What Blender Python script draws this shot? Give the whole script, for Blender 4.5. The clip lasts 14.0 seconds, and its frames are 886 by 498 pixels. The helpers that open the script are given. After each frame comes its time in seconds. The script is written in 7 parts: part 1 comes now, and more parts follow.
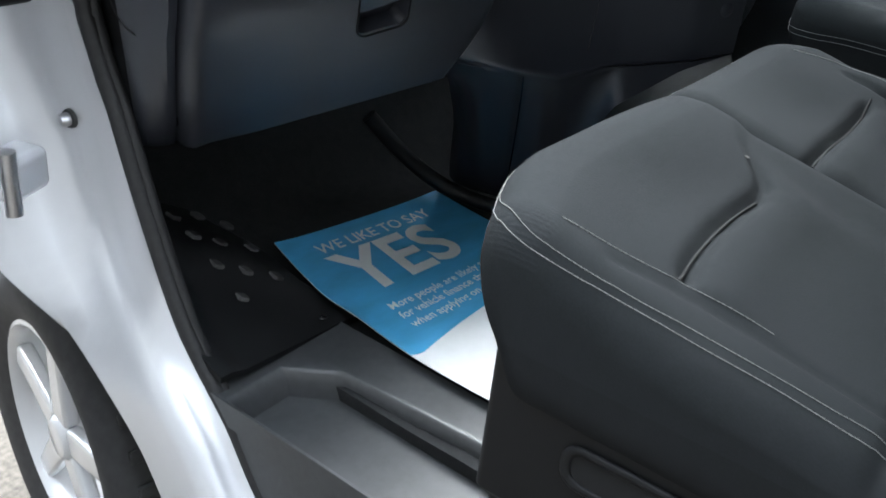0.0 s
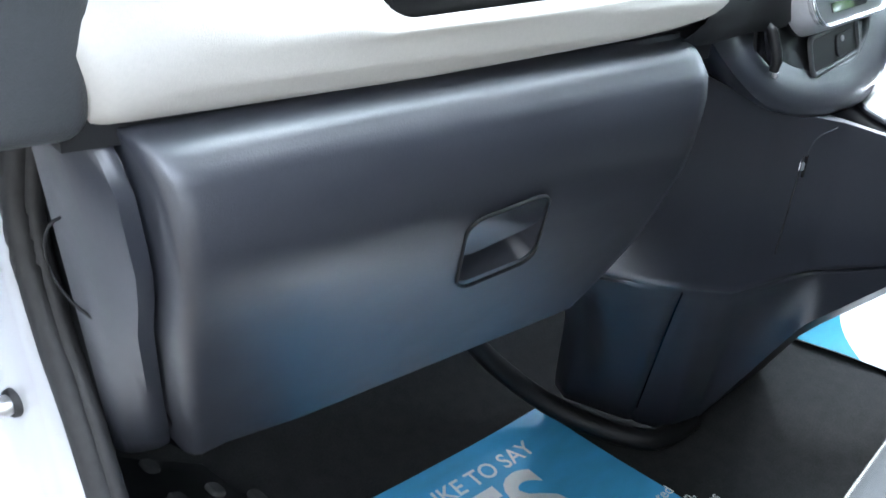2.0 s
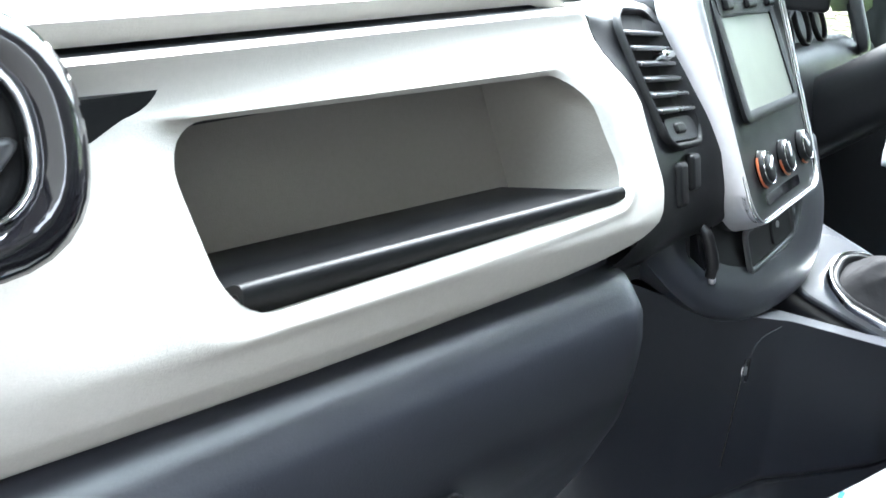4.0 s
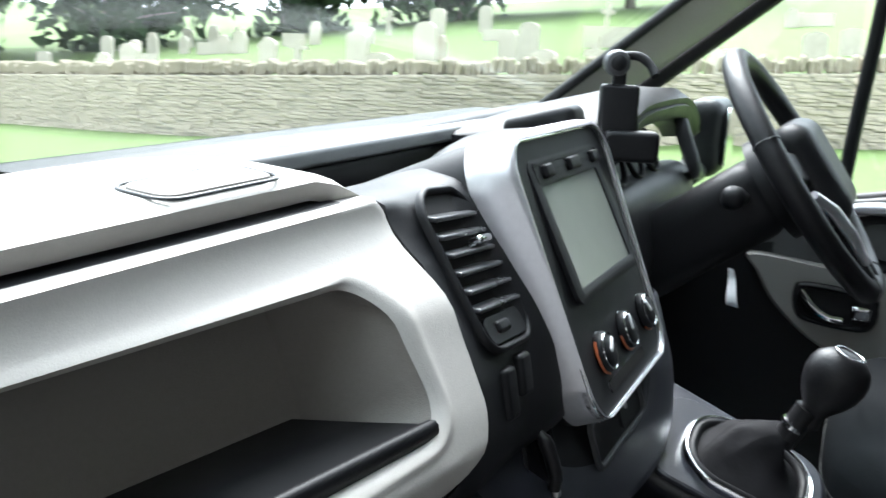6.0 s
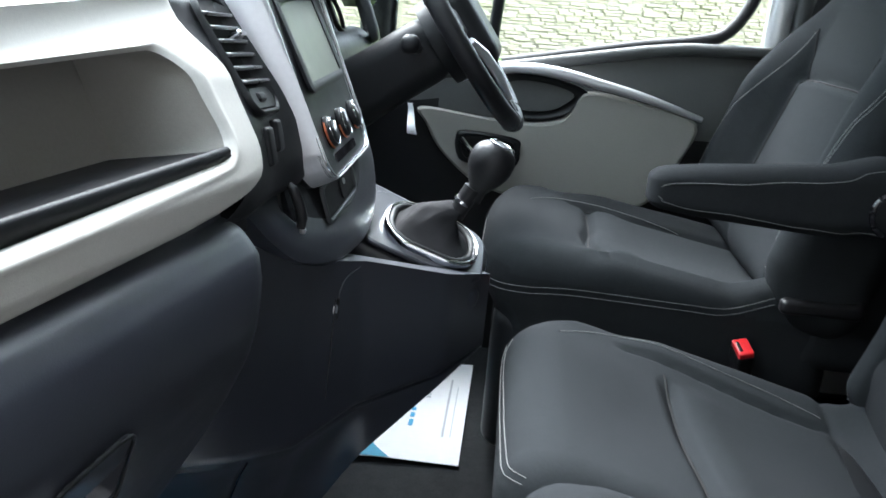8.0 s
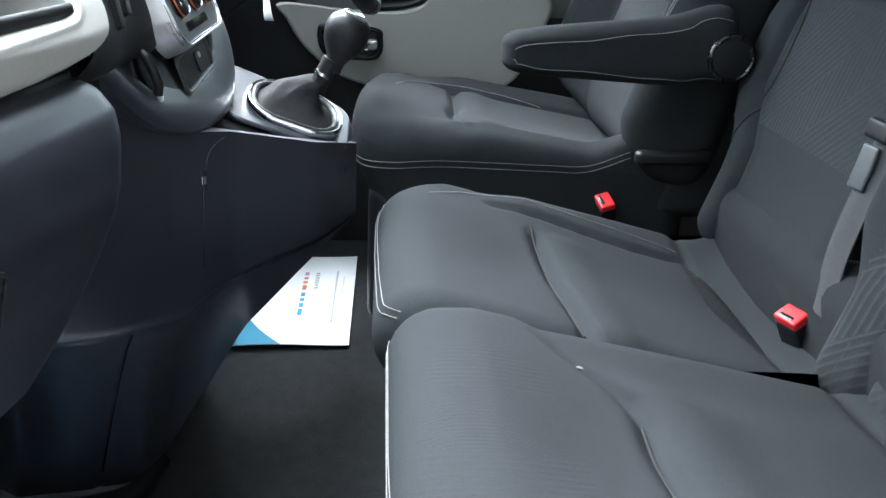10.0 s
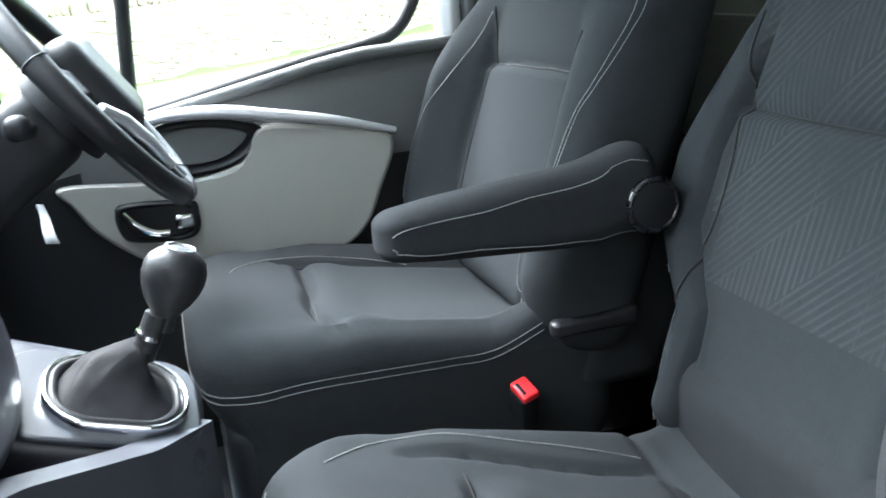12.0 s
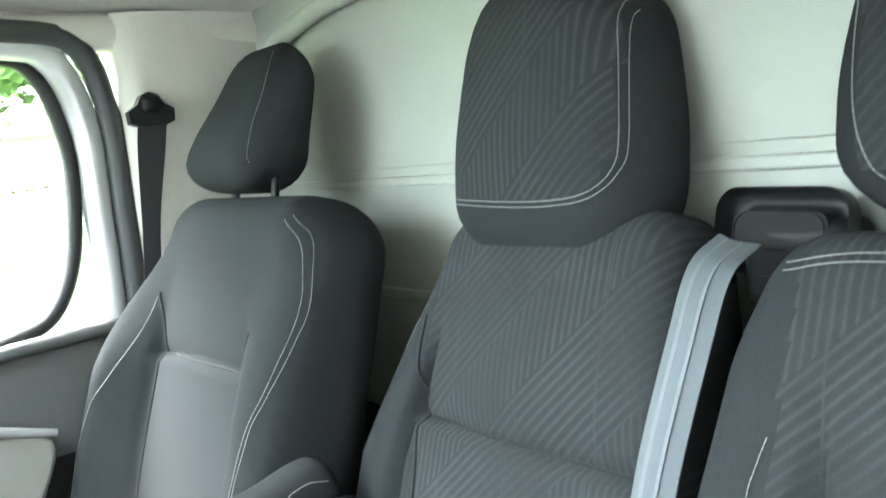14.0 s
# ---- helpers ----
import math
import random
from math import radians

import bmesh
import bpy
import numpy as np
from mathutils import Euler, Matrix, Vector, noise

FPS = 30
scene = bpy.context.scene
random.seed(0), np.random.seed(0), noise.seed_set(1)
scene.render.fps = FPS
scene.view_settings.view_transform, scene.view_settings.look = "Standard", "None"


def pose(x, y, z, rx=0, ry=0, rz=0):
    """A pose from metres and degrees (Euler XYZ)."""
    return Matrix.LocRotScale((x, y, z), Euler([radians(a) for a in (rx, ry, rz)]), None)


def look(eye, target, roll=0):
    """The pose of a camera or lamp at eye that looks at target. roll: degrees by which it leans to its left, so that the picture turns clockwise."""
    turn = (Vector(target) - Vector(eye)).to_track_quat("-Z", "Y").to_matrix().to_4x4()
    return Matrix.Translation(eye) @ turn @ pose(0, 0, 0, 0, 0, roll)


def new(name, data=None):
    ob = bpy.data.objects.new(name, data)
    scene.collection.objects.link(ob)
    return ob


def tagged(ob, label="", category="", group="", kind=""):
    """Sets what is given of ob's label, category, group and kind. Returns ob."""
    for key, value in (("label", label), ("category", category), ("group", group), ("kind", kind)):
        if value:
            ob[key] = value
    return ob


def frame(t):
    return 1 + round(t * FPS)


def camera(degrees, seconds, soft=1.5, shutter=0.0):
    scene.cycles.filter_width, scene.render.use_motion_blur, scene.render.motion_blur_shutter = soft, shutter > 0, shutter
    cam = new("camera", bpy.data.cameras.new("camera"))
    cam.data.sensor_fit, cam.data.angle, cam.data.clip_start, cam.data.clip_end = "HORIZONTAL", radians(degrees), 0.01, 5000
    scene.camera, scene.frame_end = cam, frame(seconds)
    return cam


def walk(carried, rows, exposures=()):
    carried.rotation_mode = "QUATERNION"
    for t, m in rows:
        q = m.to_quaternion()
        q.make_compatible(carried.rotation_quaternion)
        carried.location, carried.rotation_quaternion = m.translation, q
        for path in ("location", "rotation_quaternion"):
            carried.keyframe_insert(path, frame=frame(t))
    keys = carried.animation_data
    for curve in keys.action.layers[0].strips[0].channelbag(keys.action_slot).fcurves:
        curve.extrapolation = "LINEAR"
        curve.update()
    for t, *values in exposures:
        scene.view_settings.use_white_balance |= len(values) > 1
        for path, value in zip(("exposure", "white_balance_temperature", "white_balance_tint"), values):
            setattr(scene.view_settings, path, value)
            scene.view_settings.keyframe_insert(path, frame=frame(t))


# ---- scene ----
cam = camera(50.5, 14.0, soft=1.5, shutter=0.3)
PATH = [
    (0, (-1.468, -0.41, 0.847), (-0.024, 0.56, -0.141), 6.8),
    (0.5, (-1.385, -0.283, 0.83), (0.097, 0.659, -0.128), 4.9),
    (1, (-1.325, -0.2, 0.812), (0.165, 0.754, -0.12), 4.8),
    (1.5, (-1.201, -0.107, 0.806), (0.25, 0.932, -0.096), 3.9),
    (2, (-1.109, -0.041, 0.82), (0.32, 1.074, -0.026), 4.6),
    (2.5, (-1.088, -0.006, 0.836), (0.387, 1.086, 0.041), 5.0),
    (3, (-1.069, 0.062, 0.86), (0.533, 1.025, 0.148), 3.1),
    (3.2, (-1.049, 0.088, 0.866), (0.573, 1.01, 0.145), 3.7),
    (5.3, (-0.838, 0.019, 0.927), (0.649, 1.244, 0.392), 5.4),
    (5.5, (-0.829, 0.026, 0.932), (0.722, 1.188, 0.439), 5.0),
    (6, (-0.806, 0.101, 0.931), (0.969, 0.908, 0.486), 2.9),
    (6.5, (-0.818, 0.157, 0.911), (1.065, 0.618, 0.42), 4.3),
    (7, (-0.88, 0.142, 0.9), (1.036, 0.453, 0.417), 4.9),
    (7.5, (-0.974, 0.116, 0.881), (0.934, 0.355, 0.332), 5.7),
    (8, (-1.068, 0.089, 0.867), (0.846, 0.2, 0.296), 5.6),
    (8.5, (-1.127, 0.069, 0.847), (0.776, 0.1, 0.232), 5.2),
    (8.7, (-1.142, 0.063, 0.831), (0.746, 0.053, 0.169), 5.0),
    (10.8, (-1.1, 0.057, 0.806), (0.766, -0.107, 0.105), 2.4),
    (11, (-1.033, 0.061, 0.821), (0.847, -0.137, 0.167), 3.7),
    (11.5, (-0.864, 0.079, 0.858), (1.02, -0.262, 0.281), -3.8),
    (12, (-0.758, 0.092, 0.887), (1.088, -0.429, 0.321), -4.2),
    (12.5, (-0.672, 0.089, 0.9), (1.114, -0.627, 0.354), -4.6),
    (13, (-0.651, 0.053, 0.933), (1.081, -0.845, 0.493), -5.8),
    (13.5, (-0.663, 0.004, 0.963), (1.016, -1.03, 0.631), -6.3),
    (14, (-0.688, -0.012, 1.013), (0.955, -1.127, 0.774), -6.8),
]
EXPOSURE = [(0, 2.4, 6000, 9), (1.0, 2.9, 5850, 11), (2.0, 4.0, 5750, 10), (3.0, 4.4, 5800, 8), (4.2, 3.5, 5950, 10), (5.5, 2.4, 6000, 12), (6.5, 1.9, 6050, 11), (7.5, 2.3, 6000, 11), (8.5, 3.1, 5850, 10), (9.8, 3.2, 5850, 10), (11.0, 3.35, 5850, 11), (12.0, 3.7, 5900, 10), (13.0, 4.2, 6050, 7), (14.0, 4.55, 6250, 7)]
walk(cam, [(t, look(eye, target, roll)) for t, eye, target, roll in PATH], EXPOSURE)

# ---- light: an overcast day through the open door, the windscreen and the door window ----
world = bpy.data.worlds.new("overcast_sky")
scene.world = world
world.use_nodes = True
wn = world.node_tree
wn.nodes.clear()
w_out = wn.nodes.new("ShaderNodeOutputWorld")
w_bg = wn.nodes.new("ShaderNodeBackground")
w_sky = wn.nodes.new("ShaderNodeTexSky")
w_sky.sky_type = "NISHITA"
w_sky.sun_disc = False
w_sky.sun_elevation = radians(52)
w_sky.sun_rotation = radians(57)
w_sky.dust_density = 4.0
w_mix = wn.nodes.new("ShaderNodeMix")
w_mix.data_type = "RGBA"
w_mix.inputs[0].default_value = 0.8
w_mix.inputs[7].default_value = (9.0, 9.4, 9.9, 1)
wn.links.new(w_sky.outputs[0], w_mix.inputs[6])
wn.links.new(w_mix.outputs[2], w_bg.inputs[0])
w_bg.inputs[1].default_value = 0.15
wn.links.new(w_bg.outputs[0], w_out.inputs[0])
sun = new("sun", bpy.data.lights.new("sun", "SUN"))
sun.data.energy, sun.data.angle, sun.data.color = 3.3, radians(45), (1.0, 0.98, 0.95)
sun.matrix_world = look((4.0, 2.6, 6.2), (0, 0, 0))


# ---- materials ----
def mat(name, color, rough=0.5, metal=0.0, vary=0.15, scale=60.0, bump=0.0, bump_scale=400.0, coat=0.0, spec=0.5, stretch=(1, 1, 1), blotch=0.0, random=0.0, uneven=0.06):
    """A surface with colour variation at two scales, fine relief and its own gloss."""
    m = bpy.data.materials.new(name)
    m.use_nodes = True
    nt = m.node_tree
    b = nt.nodes["Principled BSDF"]
    b.inputs["Roughness"].default_value = rough
    b.inputs["Metallic"].default_value = metal
    b.inputs["Coat Weight"].default_value = coat
    b.inputs["Specular IOR Level"].default_value = spec
    co = nt.nodes.new("ShaderNodeTexCoord")
    mp = nt.nodes.new("ShaderNodeMapping")
    mp.inputs["Scale"].default_value = stretch
    nt.links.new(co.outputs["Object"], mp.inputs[0])
    n1 = nt.nodes.new("ShaderNodeTexNoise")
    n1.inputs["Scale"].default_value, n1.inputs["Detail"].default_value = scale, 6
    n2 = nt.nodes.new("ShaderNodeTexNoise")
    n2.inputs["Scale"].default_value, n2.inputs["Detail"].default_value = scale / 9, 4
    for n in (n1, n2):
        nt.links.new(mp.outputs[0], n.inputs["Vector"])
    add = nt.nodes.new("ShaderNodeMath")
    add.operation = "MULTIPLY_ADD"
    nt.links.new(n2.outputs["Fac"], add.inputs[0])
    add.inputs[1].default_value = blotch
    nt.links.new(n1.outputs["Fac"], add.inputs[2])
    last = add.outputs[0]
    if random:
        oi = nt.nodes.new("ShaderNodeObjectInfo")
        r = nt.nodes.new("ShaderNodeMath")
        r.operation = "MULTIPLY_ADD"
        nt.links.new(oi.outputs["Random"], r.inputs[0])
        r.inputs[1].default_value = random
        nt.links.new(last, r.inputs[2])
        last = r.outputs[0]
    mr = nt.nodes.new("ShaderNodeMapRange")
    mr.inputs[1].default_value, mr.inputs[2].default_value = 0.25, 0.75 + blotch + random
    mr.inputs[3].default_value, mr.inputs[4].default_value = 1 - vary, 1 + vary
    nt.links.new(last, mr.inputs[0])
    mul = nt.nodes.new("ShaderNodeMix")
    mul.data_type, mul.blend_type = "RGBA", "MULTIPLY"
    mul.inputs[0].default_value = 1.0
    mul.inputs[6].default_value = (*color, 1)
    nt.links.new(mr.outputs[0], mul.inputs[7])
    nt.links.new(mul.outputs[2], b.inputs["Base Color"])
    rr = nt.nodes.new("ShaderNodeMapRange")
    rr.inputs[3].default_value, rr.inputs[4].default_value = max(0.02, rough - uneven), min(1, rough + uneven)
    nt.links.new(n2.outputs["Fac"], rr.inputs[0])
    nt.links.new(rr.outputs[0], b.inputs["Roughness"])
    if bump:
        n3 = nt.nodes.new("ShaderNodeTexNoise")
        n3.inputs["Scale"].default_value, n3.inputs["Detail"].default_value = bump_scale, 3
        nt.links.new(mp.outputs[0], n3.inputs["Vector"])
        bp = nt.nodes.new("ShaderNodeBump")
        bp.inputs["Strength"].default_value, bp.inputs["Distance"].default_value = bump, 0.001
        nt.links.new(n3.outputs["Fac"], bp.inputs["Height"])
        nt.links.new(bp.outputs[0], b.inputs["Normal"])
    return m


def fabric(name, color, ribs=0.0, freq=170.0):
    """Woven seat cloth: fine weave, soft blotches and, with ribs, embossed slanting ribs in broken fields."""
    m = mat(name, color, 0.95, vary=0.22, scale=500, bump=0.6, bump_scale=1400, spec=0.06, blotch=0.5)
    nt = m.node_tree
    b = nt.nodes["Principled BSDF"]
    b.inputs["Sheen Weight"].default_value = 0.0
    if ribs:
        co = nt.nodes.new("ShaderNodeTexCoord")
        sep = nt.nodes.new("ShaderNodeSeparateXYZ")
        nt.links.new(co.outputs["Object"], sep.inputs[0])

        def math_node(op, a, c):
            n = nt.nodes.new("ShaderNodeMath")
            n.operation = op
            for k, v in enumerate((a, c)):
                if isinstance(v, (int, float)):
                    n.inputs[k].default_value = v
                else:
                    nt.links.new(v, n.inputs[k])
            return n.outputs[0]

        # slanting bands, every other one with upright ribs, the rest with ribs along the slant; fine upright lines between
        diag = math_node("ADD", sep.outputs[0], math_node("MULTIPLY", sep.outputs[2], 1.1))
        band = math_node("FRACT", math_node("MULTIPLY", diag, 4.3), 0)
        pick = math_node("GREATER_THAN", band, 0.62)
        along = math_node("MULTIPLY", math_node("ADD", math_node("MULTIPLY", diag, 0.72), 0.0), freq)
        upright = math_node("MULTIPLY", sep.outputs[0], freq * 1.05)
        phase = math_node("ADD", math_node("MULTIPLY", along, math_node("SUBTRACT", 1.0, pick)), math_node("MULTIPLY", upright, pick))
        wave = math_node("MULTIPLY_ADD", math_node("SINE", math_node("MULTIPLY", phase, 6.283), 0), 0.5)
        wave.node.inputs[2].default_value = 0.5
        crest = math_node("POWER", wave, 2.2)
        line = math_node("LESS_THAN", math_node("FRACT", math_node("MULTIPLY", sep.outputs[0], 9.5), 0), 0.02)
        crest = math_node("MAXIMUM", crest, math_node("MULTIPLY", line, 0.8))
        worn = nt.nodes.new("ShaderNodeTexNoise")
        worn.inputs["Scale"].default_value, worn.inputs["Detail"].default_value = 9.0, 2
        nt.links.new(co.outputs["Object"], worn.inputs["Vector"])
        fade = nt.nodes.new("ShaderNodeMapRange")
        fade.inputs[1].default_value, fade.inputs[2].default_value, fade.inputs[3].default_value = 0.35, 0.62, 0.25
        nt.links.new(worn.outputs["Fac"], fade.inputs[0])
        crest = math_node("MULTIPLY", crest, fade.outputs[0])
        bp = nt.nodes.new("ShaderNodeBump")
        bp.inputs["Strength"].default_value, bp.inputs["Distance"].default_value = ribs, 0.0015
        nt.links.new(crest, bp.inputs["Height"])
        old = b.inputs["Normal"].links[0].from_node
        nt.links.new(old.outputs[0], bp.inputs["Normal"])
        nt.links.new(bp.outputs[0], b.inputs["Normal"])
        lift = nt.nodes.new("ShaderNodeMix")
        lift.data_type, lift.blend_type = "RGBA", "MULTIPLY"
        lift.inputs[0].default_value = 1.0
        tone = math_node("ADD", math_node("MULTIPLY", crest, 1.1 * ribs), 1.0 - 0.3 * ribs)
        nt.links.new(b.inputs["Base Color"].links[0].from_node.outputs[2], lift.inputs[6])
        nt.links.new(tone, lift.inputs[7])
        nt.links.new(lift.outputs[2], b.inputs["Base Color"])
    return m


CLOTH = fabric("charcoal_seat_cloth", (0.0225, 0.0248, 0.0266))
CLOTH_MID = fabric("lighter_grey_seat_centre_cloth", (0.0248, 0.0272, 0.0293))
CLOTH_RIB = fabric("ribbed_charcoal_seat_cloth", (0.029, 0.0314, 0.0336), 0.40, 102.0)
CLOTH_FINE = fabric("finely_ribbed_charcoal_seat_cloth", (0.0225, 0.0248, 0.0266), 0.12, 190.0)
# darker bolster cloth, which also puts shade into the colour of seat flanks
CLOTH_SIDE = fabric("bolster_and_shaded_flank_cloth", (0.020, 0.0215, 0.023))
STUD = mat("grey_stud_rubber", (0.062, 0.062, 0.061), 0.85, vary=0.2, scale=200, bump=0.3, bump_scale=600)
STEP = mat("scuffed_black_plastic", (0.052, 0.0545, 0.058), 0.36, vary=0.3, scale=80, bump=0.2, bump_scale=600, blotch=0.6)
# near-black that paints the shade in seams, slots and behind vent slats
GAP_SHADE = mat("dark_gap_shade", (0.007, 0.0075, 0.008), 0.95, vary=0.2, scale=500)
THREAD = mat("pale_grey_thread", (0.16, 0.165, 0.16), 0.8, vary=0.2, scale=900)
BEIGE = mat("warm_grey_grained_plastic", (0.40, 0.388, 0.36), 0.48, vary=0.05, scale=300, bump=0.18, bump_scale=900, blotch=0.3)
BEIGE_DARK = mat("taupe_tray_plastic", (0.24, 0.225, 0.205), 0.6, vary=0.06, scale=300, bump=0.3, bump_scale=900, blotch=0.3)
BLACK = mat("black_grained_plastic", (0.009, 0.0095, 0.0105), 0.46, vary=0.18, scale=240, bump=0.14, bump_scale=900, blotch=0.4, spec=0.22)
SLATE = mat("slate_grained_plastic", (0.018, 0.020, 0.027), 0.38, vary=0.16, scale=240, bump=0.14, bump_scale=700, blotch=0.4, spec=0.75)
GREY = mat("mid_grey_plastic", (0.042, 0.045, 0.048), 0.42, vary=0.12, scale=240, bump=0.35, bump_scale=700, blotch=0.3)
GLOSS = mat("gloss_black_plastic", (0.008, 0.008, 0.010), 0.08, vary=0.1, scale=40, coat=0.6)
RUBBER = mat("black_rubber_seal", (0.018, 0.018, 0.019), 0.6, vary=0.25, scale=120, bump=0.2, bump_scale=300)
SILVER = mat("satin_silver_trim", (0.62, 0.62, 0.64), 0.34, metal=0.65, vary=0.04, scale=200)
CHROME = mat("chrome", (0.82, 0.83, 0.85), 0.07, metal=1.0, vary=0.03, scale=80)
STEEL = mat("brushed_steel", (0.55, 0.55, 0.56), 0.3, metal=1.0, vary=0.1, scale=200)
PAINT = mat("silver_metallic_paint", (0.68, 0.69, 0.71), 0.26, metal=0.3, vary=0.012, scale=60, coat=0.6, blotch=0.3, uneven=0.015)
CARPET = mat("charcoal_needle_carpet", (0.031, 0.0322, 0.0334), 1.0, vary=0.5, scale=420, bump=1.0, bump_scale=800, spec=0.1, blotch=0.7)
LEATHER = mat("black_leather", (0.010, 0.010, 0.011), 0.42, vary=0.2, scale=200, bump=0.3, bump_scale=420, spec=0.3)
SCREEN = mat("grey_screen_film", (0.20, 0.215, 0.19), 0.22, vary=0.04, scale=30, spec=0.6)
RED = mat("red_buckle_plastic", (0.62, 0.02, 0.025), 0.35, vary=0.08, scale=120)
ORANGE = mat("orange_paint", (0.42, 0.11, 0.04), 0.4, vary=0.05)
WHITE = mat("white_print", (0.80, 0.81, 0.82), 0.6, vary=0.03, scale=90)
GREYPRINT = mat("grey_print", (0.45, 0.47, 0.5), 0.6, vary=0.03, scale=90)
WEBBING = mat("grey_seat_belt_webbing", (0.075, 0.086, 0.096), 0.7, vary=0.15, scale=700, bump=0.5, bump_scale=1500, blotch=0.2)
BELTDARK = mat("black_and_shaded_belt_webbing", (0.02, 0.021, 0.023), 0.7, vary=0.2, scale=700, bump=0.5, bump_scale=1500)
PANEL = mat("pale_grey_painted_steel", (0.33, 0.345, 0.315), 0.35, vary=0.05, scale=14, bump=0.08, bump_scale=60, blotch=0.5)
LINER = mat("pale_headliner_cloth", (0.56, 0.54, 0.50), 0.95, vary=0.08, scale=400, bump=0.3, bump_scale=900, spec=0.2)
PILLAR = mat("pale_pillar_trim", (0.56, 0.54, 0.50), 0.6, vary=0.05, scale=300, bump=0.25, bump_scale=700)
TYRE = mat("tyre_rubber", (0.022, 0.022, 0.023), 0.8, vary=0.3, scale=60, bump=0.4, bump_scale=140)


def glass(name, tint=(0.93, 0.97, 0.95)):
    m = bpy.data.materials.new(name)
    m.use_nodes = True
    nt = m.node_tree
    nt.nodes.clear()
    out = nt.nodes.new("ShaderNodeOutputMaterial")
    mix = nt.nodes.new("ShaderNodeMixShader")
    tr = nt.nodes.new("ShaderNodeBsdfTransparent")
    gl = nt.nodes.new("ShaderNodeBsdfGlossy")
    lw = nt.nodes.new("ShaderNodeLayerWeight")
    pw = nt.nodes.new("ShaderNodeMath")
    pw.operation = "POWER"
    pw.inputs[1].default_value = 5.0
    nt.links.new(lw.outputs["Facing"], pw.inputs[0])
    fr = nt.nodes.new("ShaderNodeMath")
    fr.operation = "MULTIPLY_ADD"
    fr.inputs[1].default_value, fr.inputs[2].default_value = 0.5, 0.03
    nt.links.new(pw.outputs[0], fr.inputs[0])
    tr.inputs[0].default_value = (*tint, 1)
    gl.inputs["Roughness"].default_value = 0.02
    nt.links.new(fr.outputs[0], mix.inputs[0])
    nt.links.new(tr.outputs[0], mix.inputs[1])
    nt.links.new(gl.outputs[0], mix.inputs[2])
    nt.links.new(mix.outputs[0], out.inputs[0])
    return m


GLASS = glass("window_glass")


# ---- mesh tools ----
def mesh_of(name, verts, faces, smooth=True):
    me = bpy.data.meshes.new(name)
    me.from_pydata([tuple(map(float, v)) for v in verts], [], faces)
    bm = bmesh.new()
    bm.from_mesh(me)
    bmesh.ops.remove_doubles(bm, verts=bm.verts, dist=1e-6)
    bmesh.ops.recalc_face_normals(bm, faces=bm.faces)
    bm.to_mesh(me)
    bm.free()
    if smooth:
        me.shade_smooth()
        me.set_sharp_from_angle(angle=radians(62))
    return me


def thing(name, at, label, category, group="", kind=""):
    """The base of a thing: an empty that carries its parts."""
    e = new(name)
    e.location = at
    e.empty_display_size = 0.02
    return tagged(e, label, category, group, kind)


def part(name, me, material, parent, label=""):
    """One mesh object under a thing or a part; the mesh is given in world metres."""
    ob = new(name, me)
    if material and not me.materials:
        me.materials.append(material)
    if parent:
        ob.parent = parent
        m = Matrix.Identity(4)
        p = parent
        while p:
            m = m @ Matrix.Translation(-p.location)
            p = p.parent
        ob.location = m.translation
    if label:
        ob["label"] = label
    return ob


def solo(name, me, material, label, category, group="", kind=""):
    """A thing of one mesh."""
    ob = new(name, me)
    if material and not me.materials:
        me.materials.append(material)
    return tagged(ob, label, category, group, kind)


def rbox(center, size, r, n=10, fn=None, rot=None, smooth=True, flat=False):
    """A box with rounded edges on a fine grid; fn bends an array of its points."""
    h = np.array(size, float) / 2
    r = min(r, *h * 0.999)
    nn = (n, n, n) if isinstance(n, int) else n

    def axis(k):
        m = nn[k]
        inner = np.linspace(-(h[k] - r), h[k] - r, max(2, m - 5))
        edge = r * np.tan(np.linspace(0, math.pi / 4, 4))[1:]
        return np.concatenate([-(h[k] - r) - edge[::-1], inner, h[k] - r + edge])

    A = [axis(k) for k in range(3)]
    verts, faces = [], []
    for k in range(3):
        i, j = (k + 1) % 3, (k + 2) % 3
        for s in (-1, 1):
            base = len(verts)
            for a in A[i]:
                for b in A[j]:
                    p = np.zeros(3)
                    p[i], p[j], p[k] = a, b, s * h[k]
                    verts.append(p)
            w = len(A[j])
            for a in range(len(A[i]) - 1):
                for b in range(w - 1):
                    q = base + a * w + b
                    faces.append((q, q + 1, q + w + 1, q + w) if s < 0 else (q, q + w, q + w + 1, q + 1))
    P = np.array(verts)
    Q = np.clip(P, -(h - r), h - r)
    D = P - Q
    L = np.linalg.norm(D, axis=1, keepdims=True)
    P = Q + D * r / np.maximum(L, 1e-9)
    if rot is not None:
        P = P @ np.array(Euler([radians(a) for a in rot]).to_matrix()).T
    P = P + np.array(center)
    if fn:
        P = fn(P)
    return mesh_of("rounded_box", P, faces, smooth)


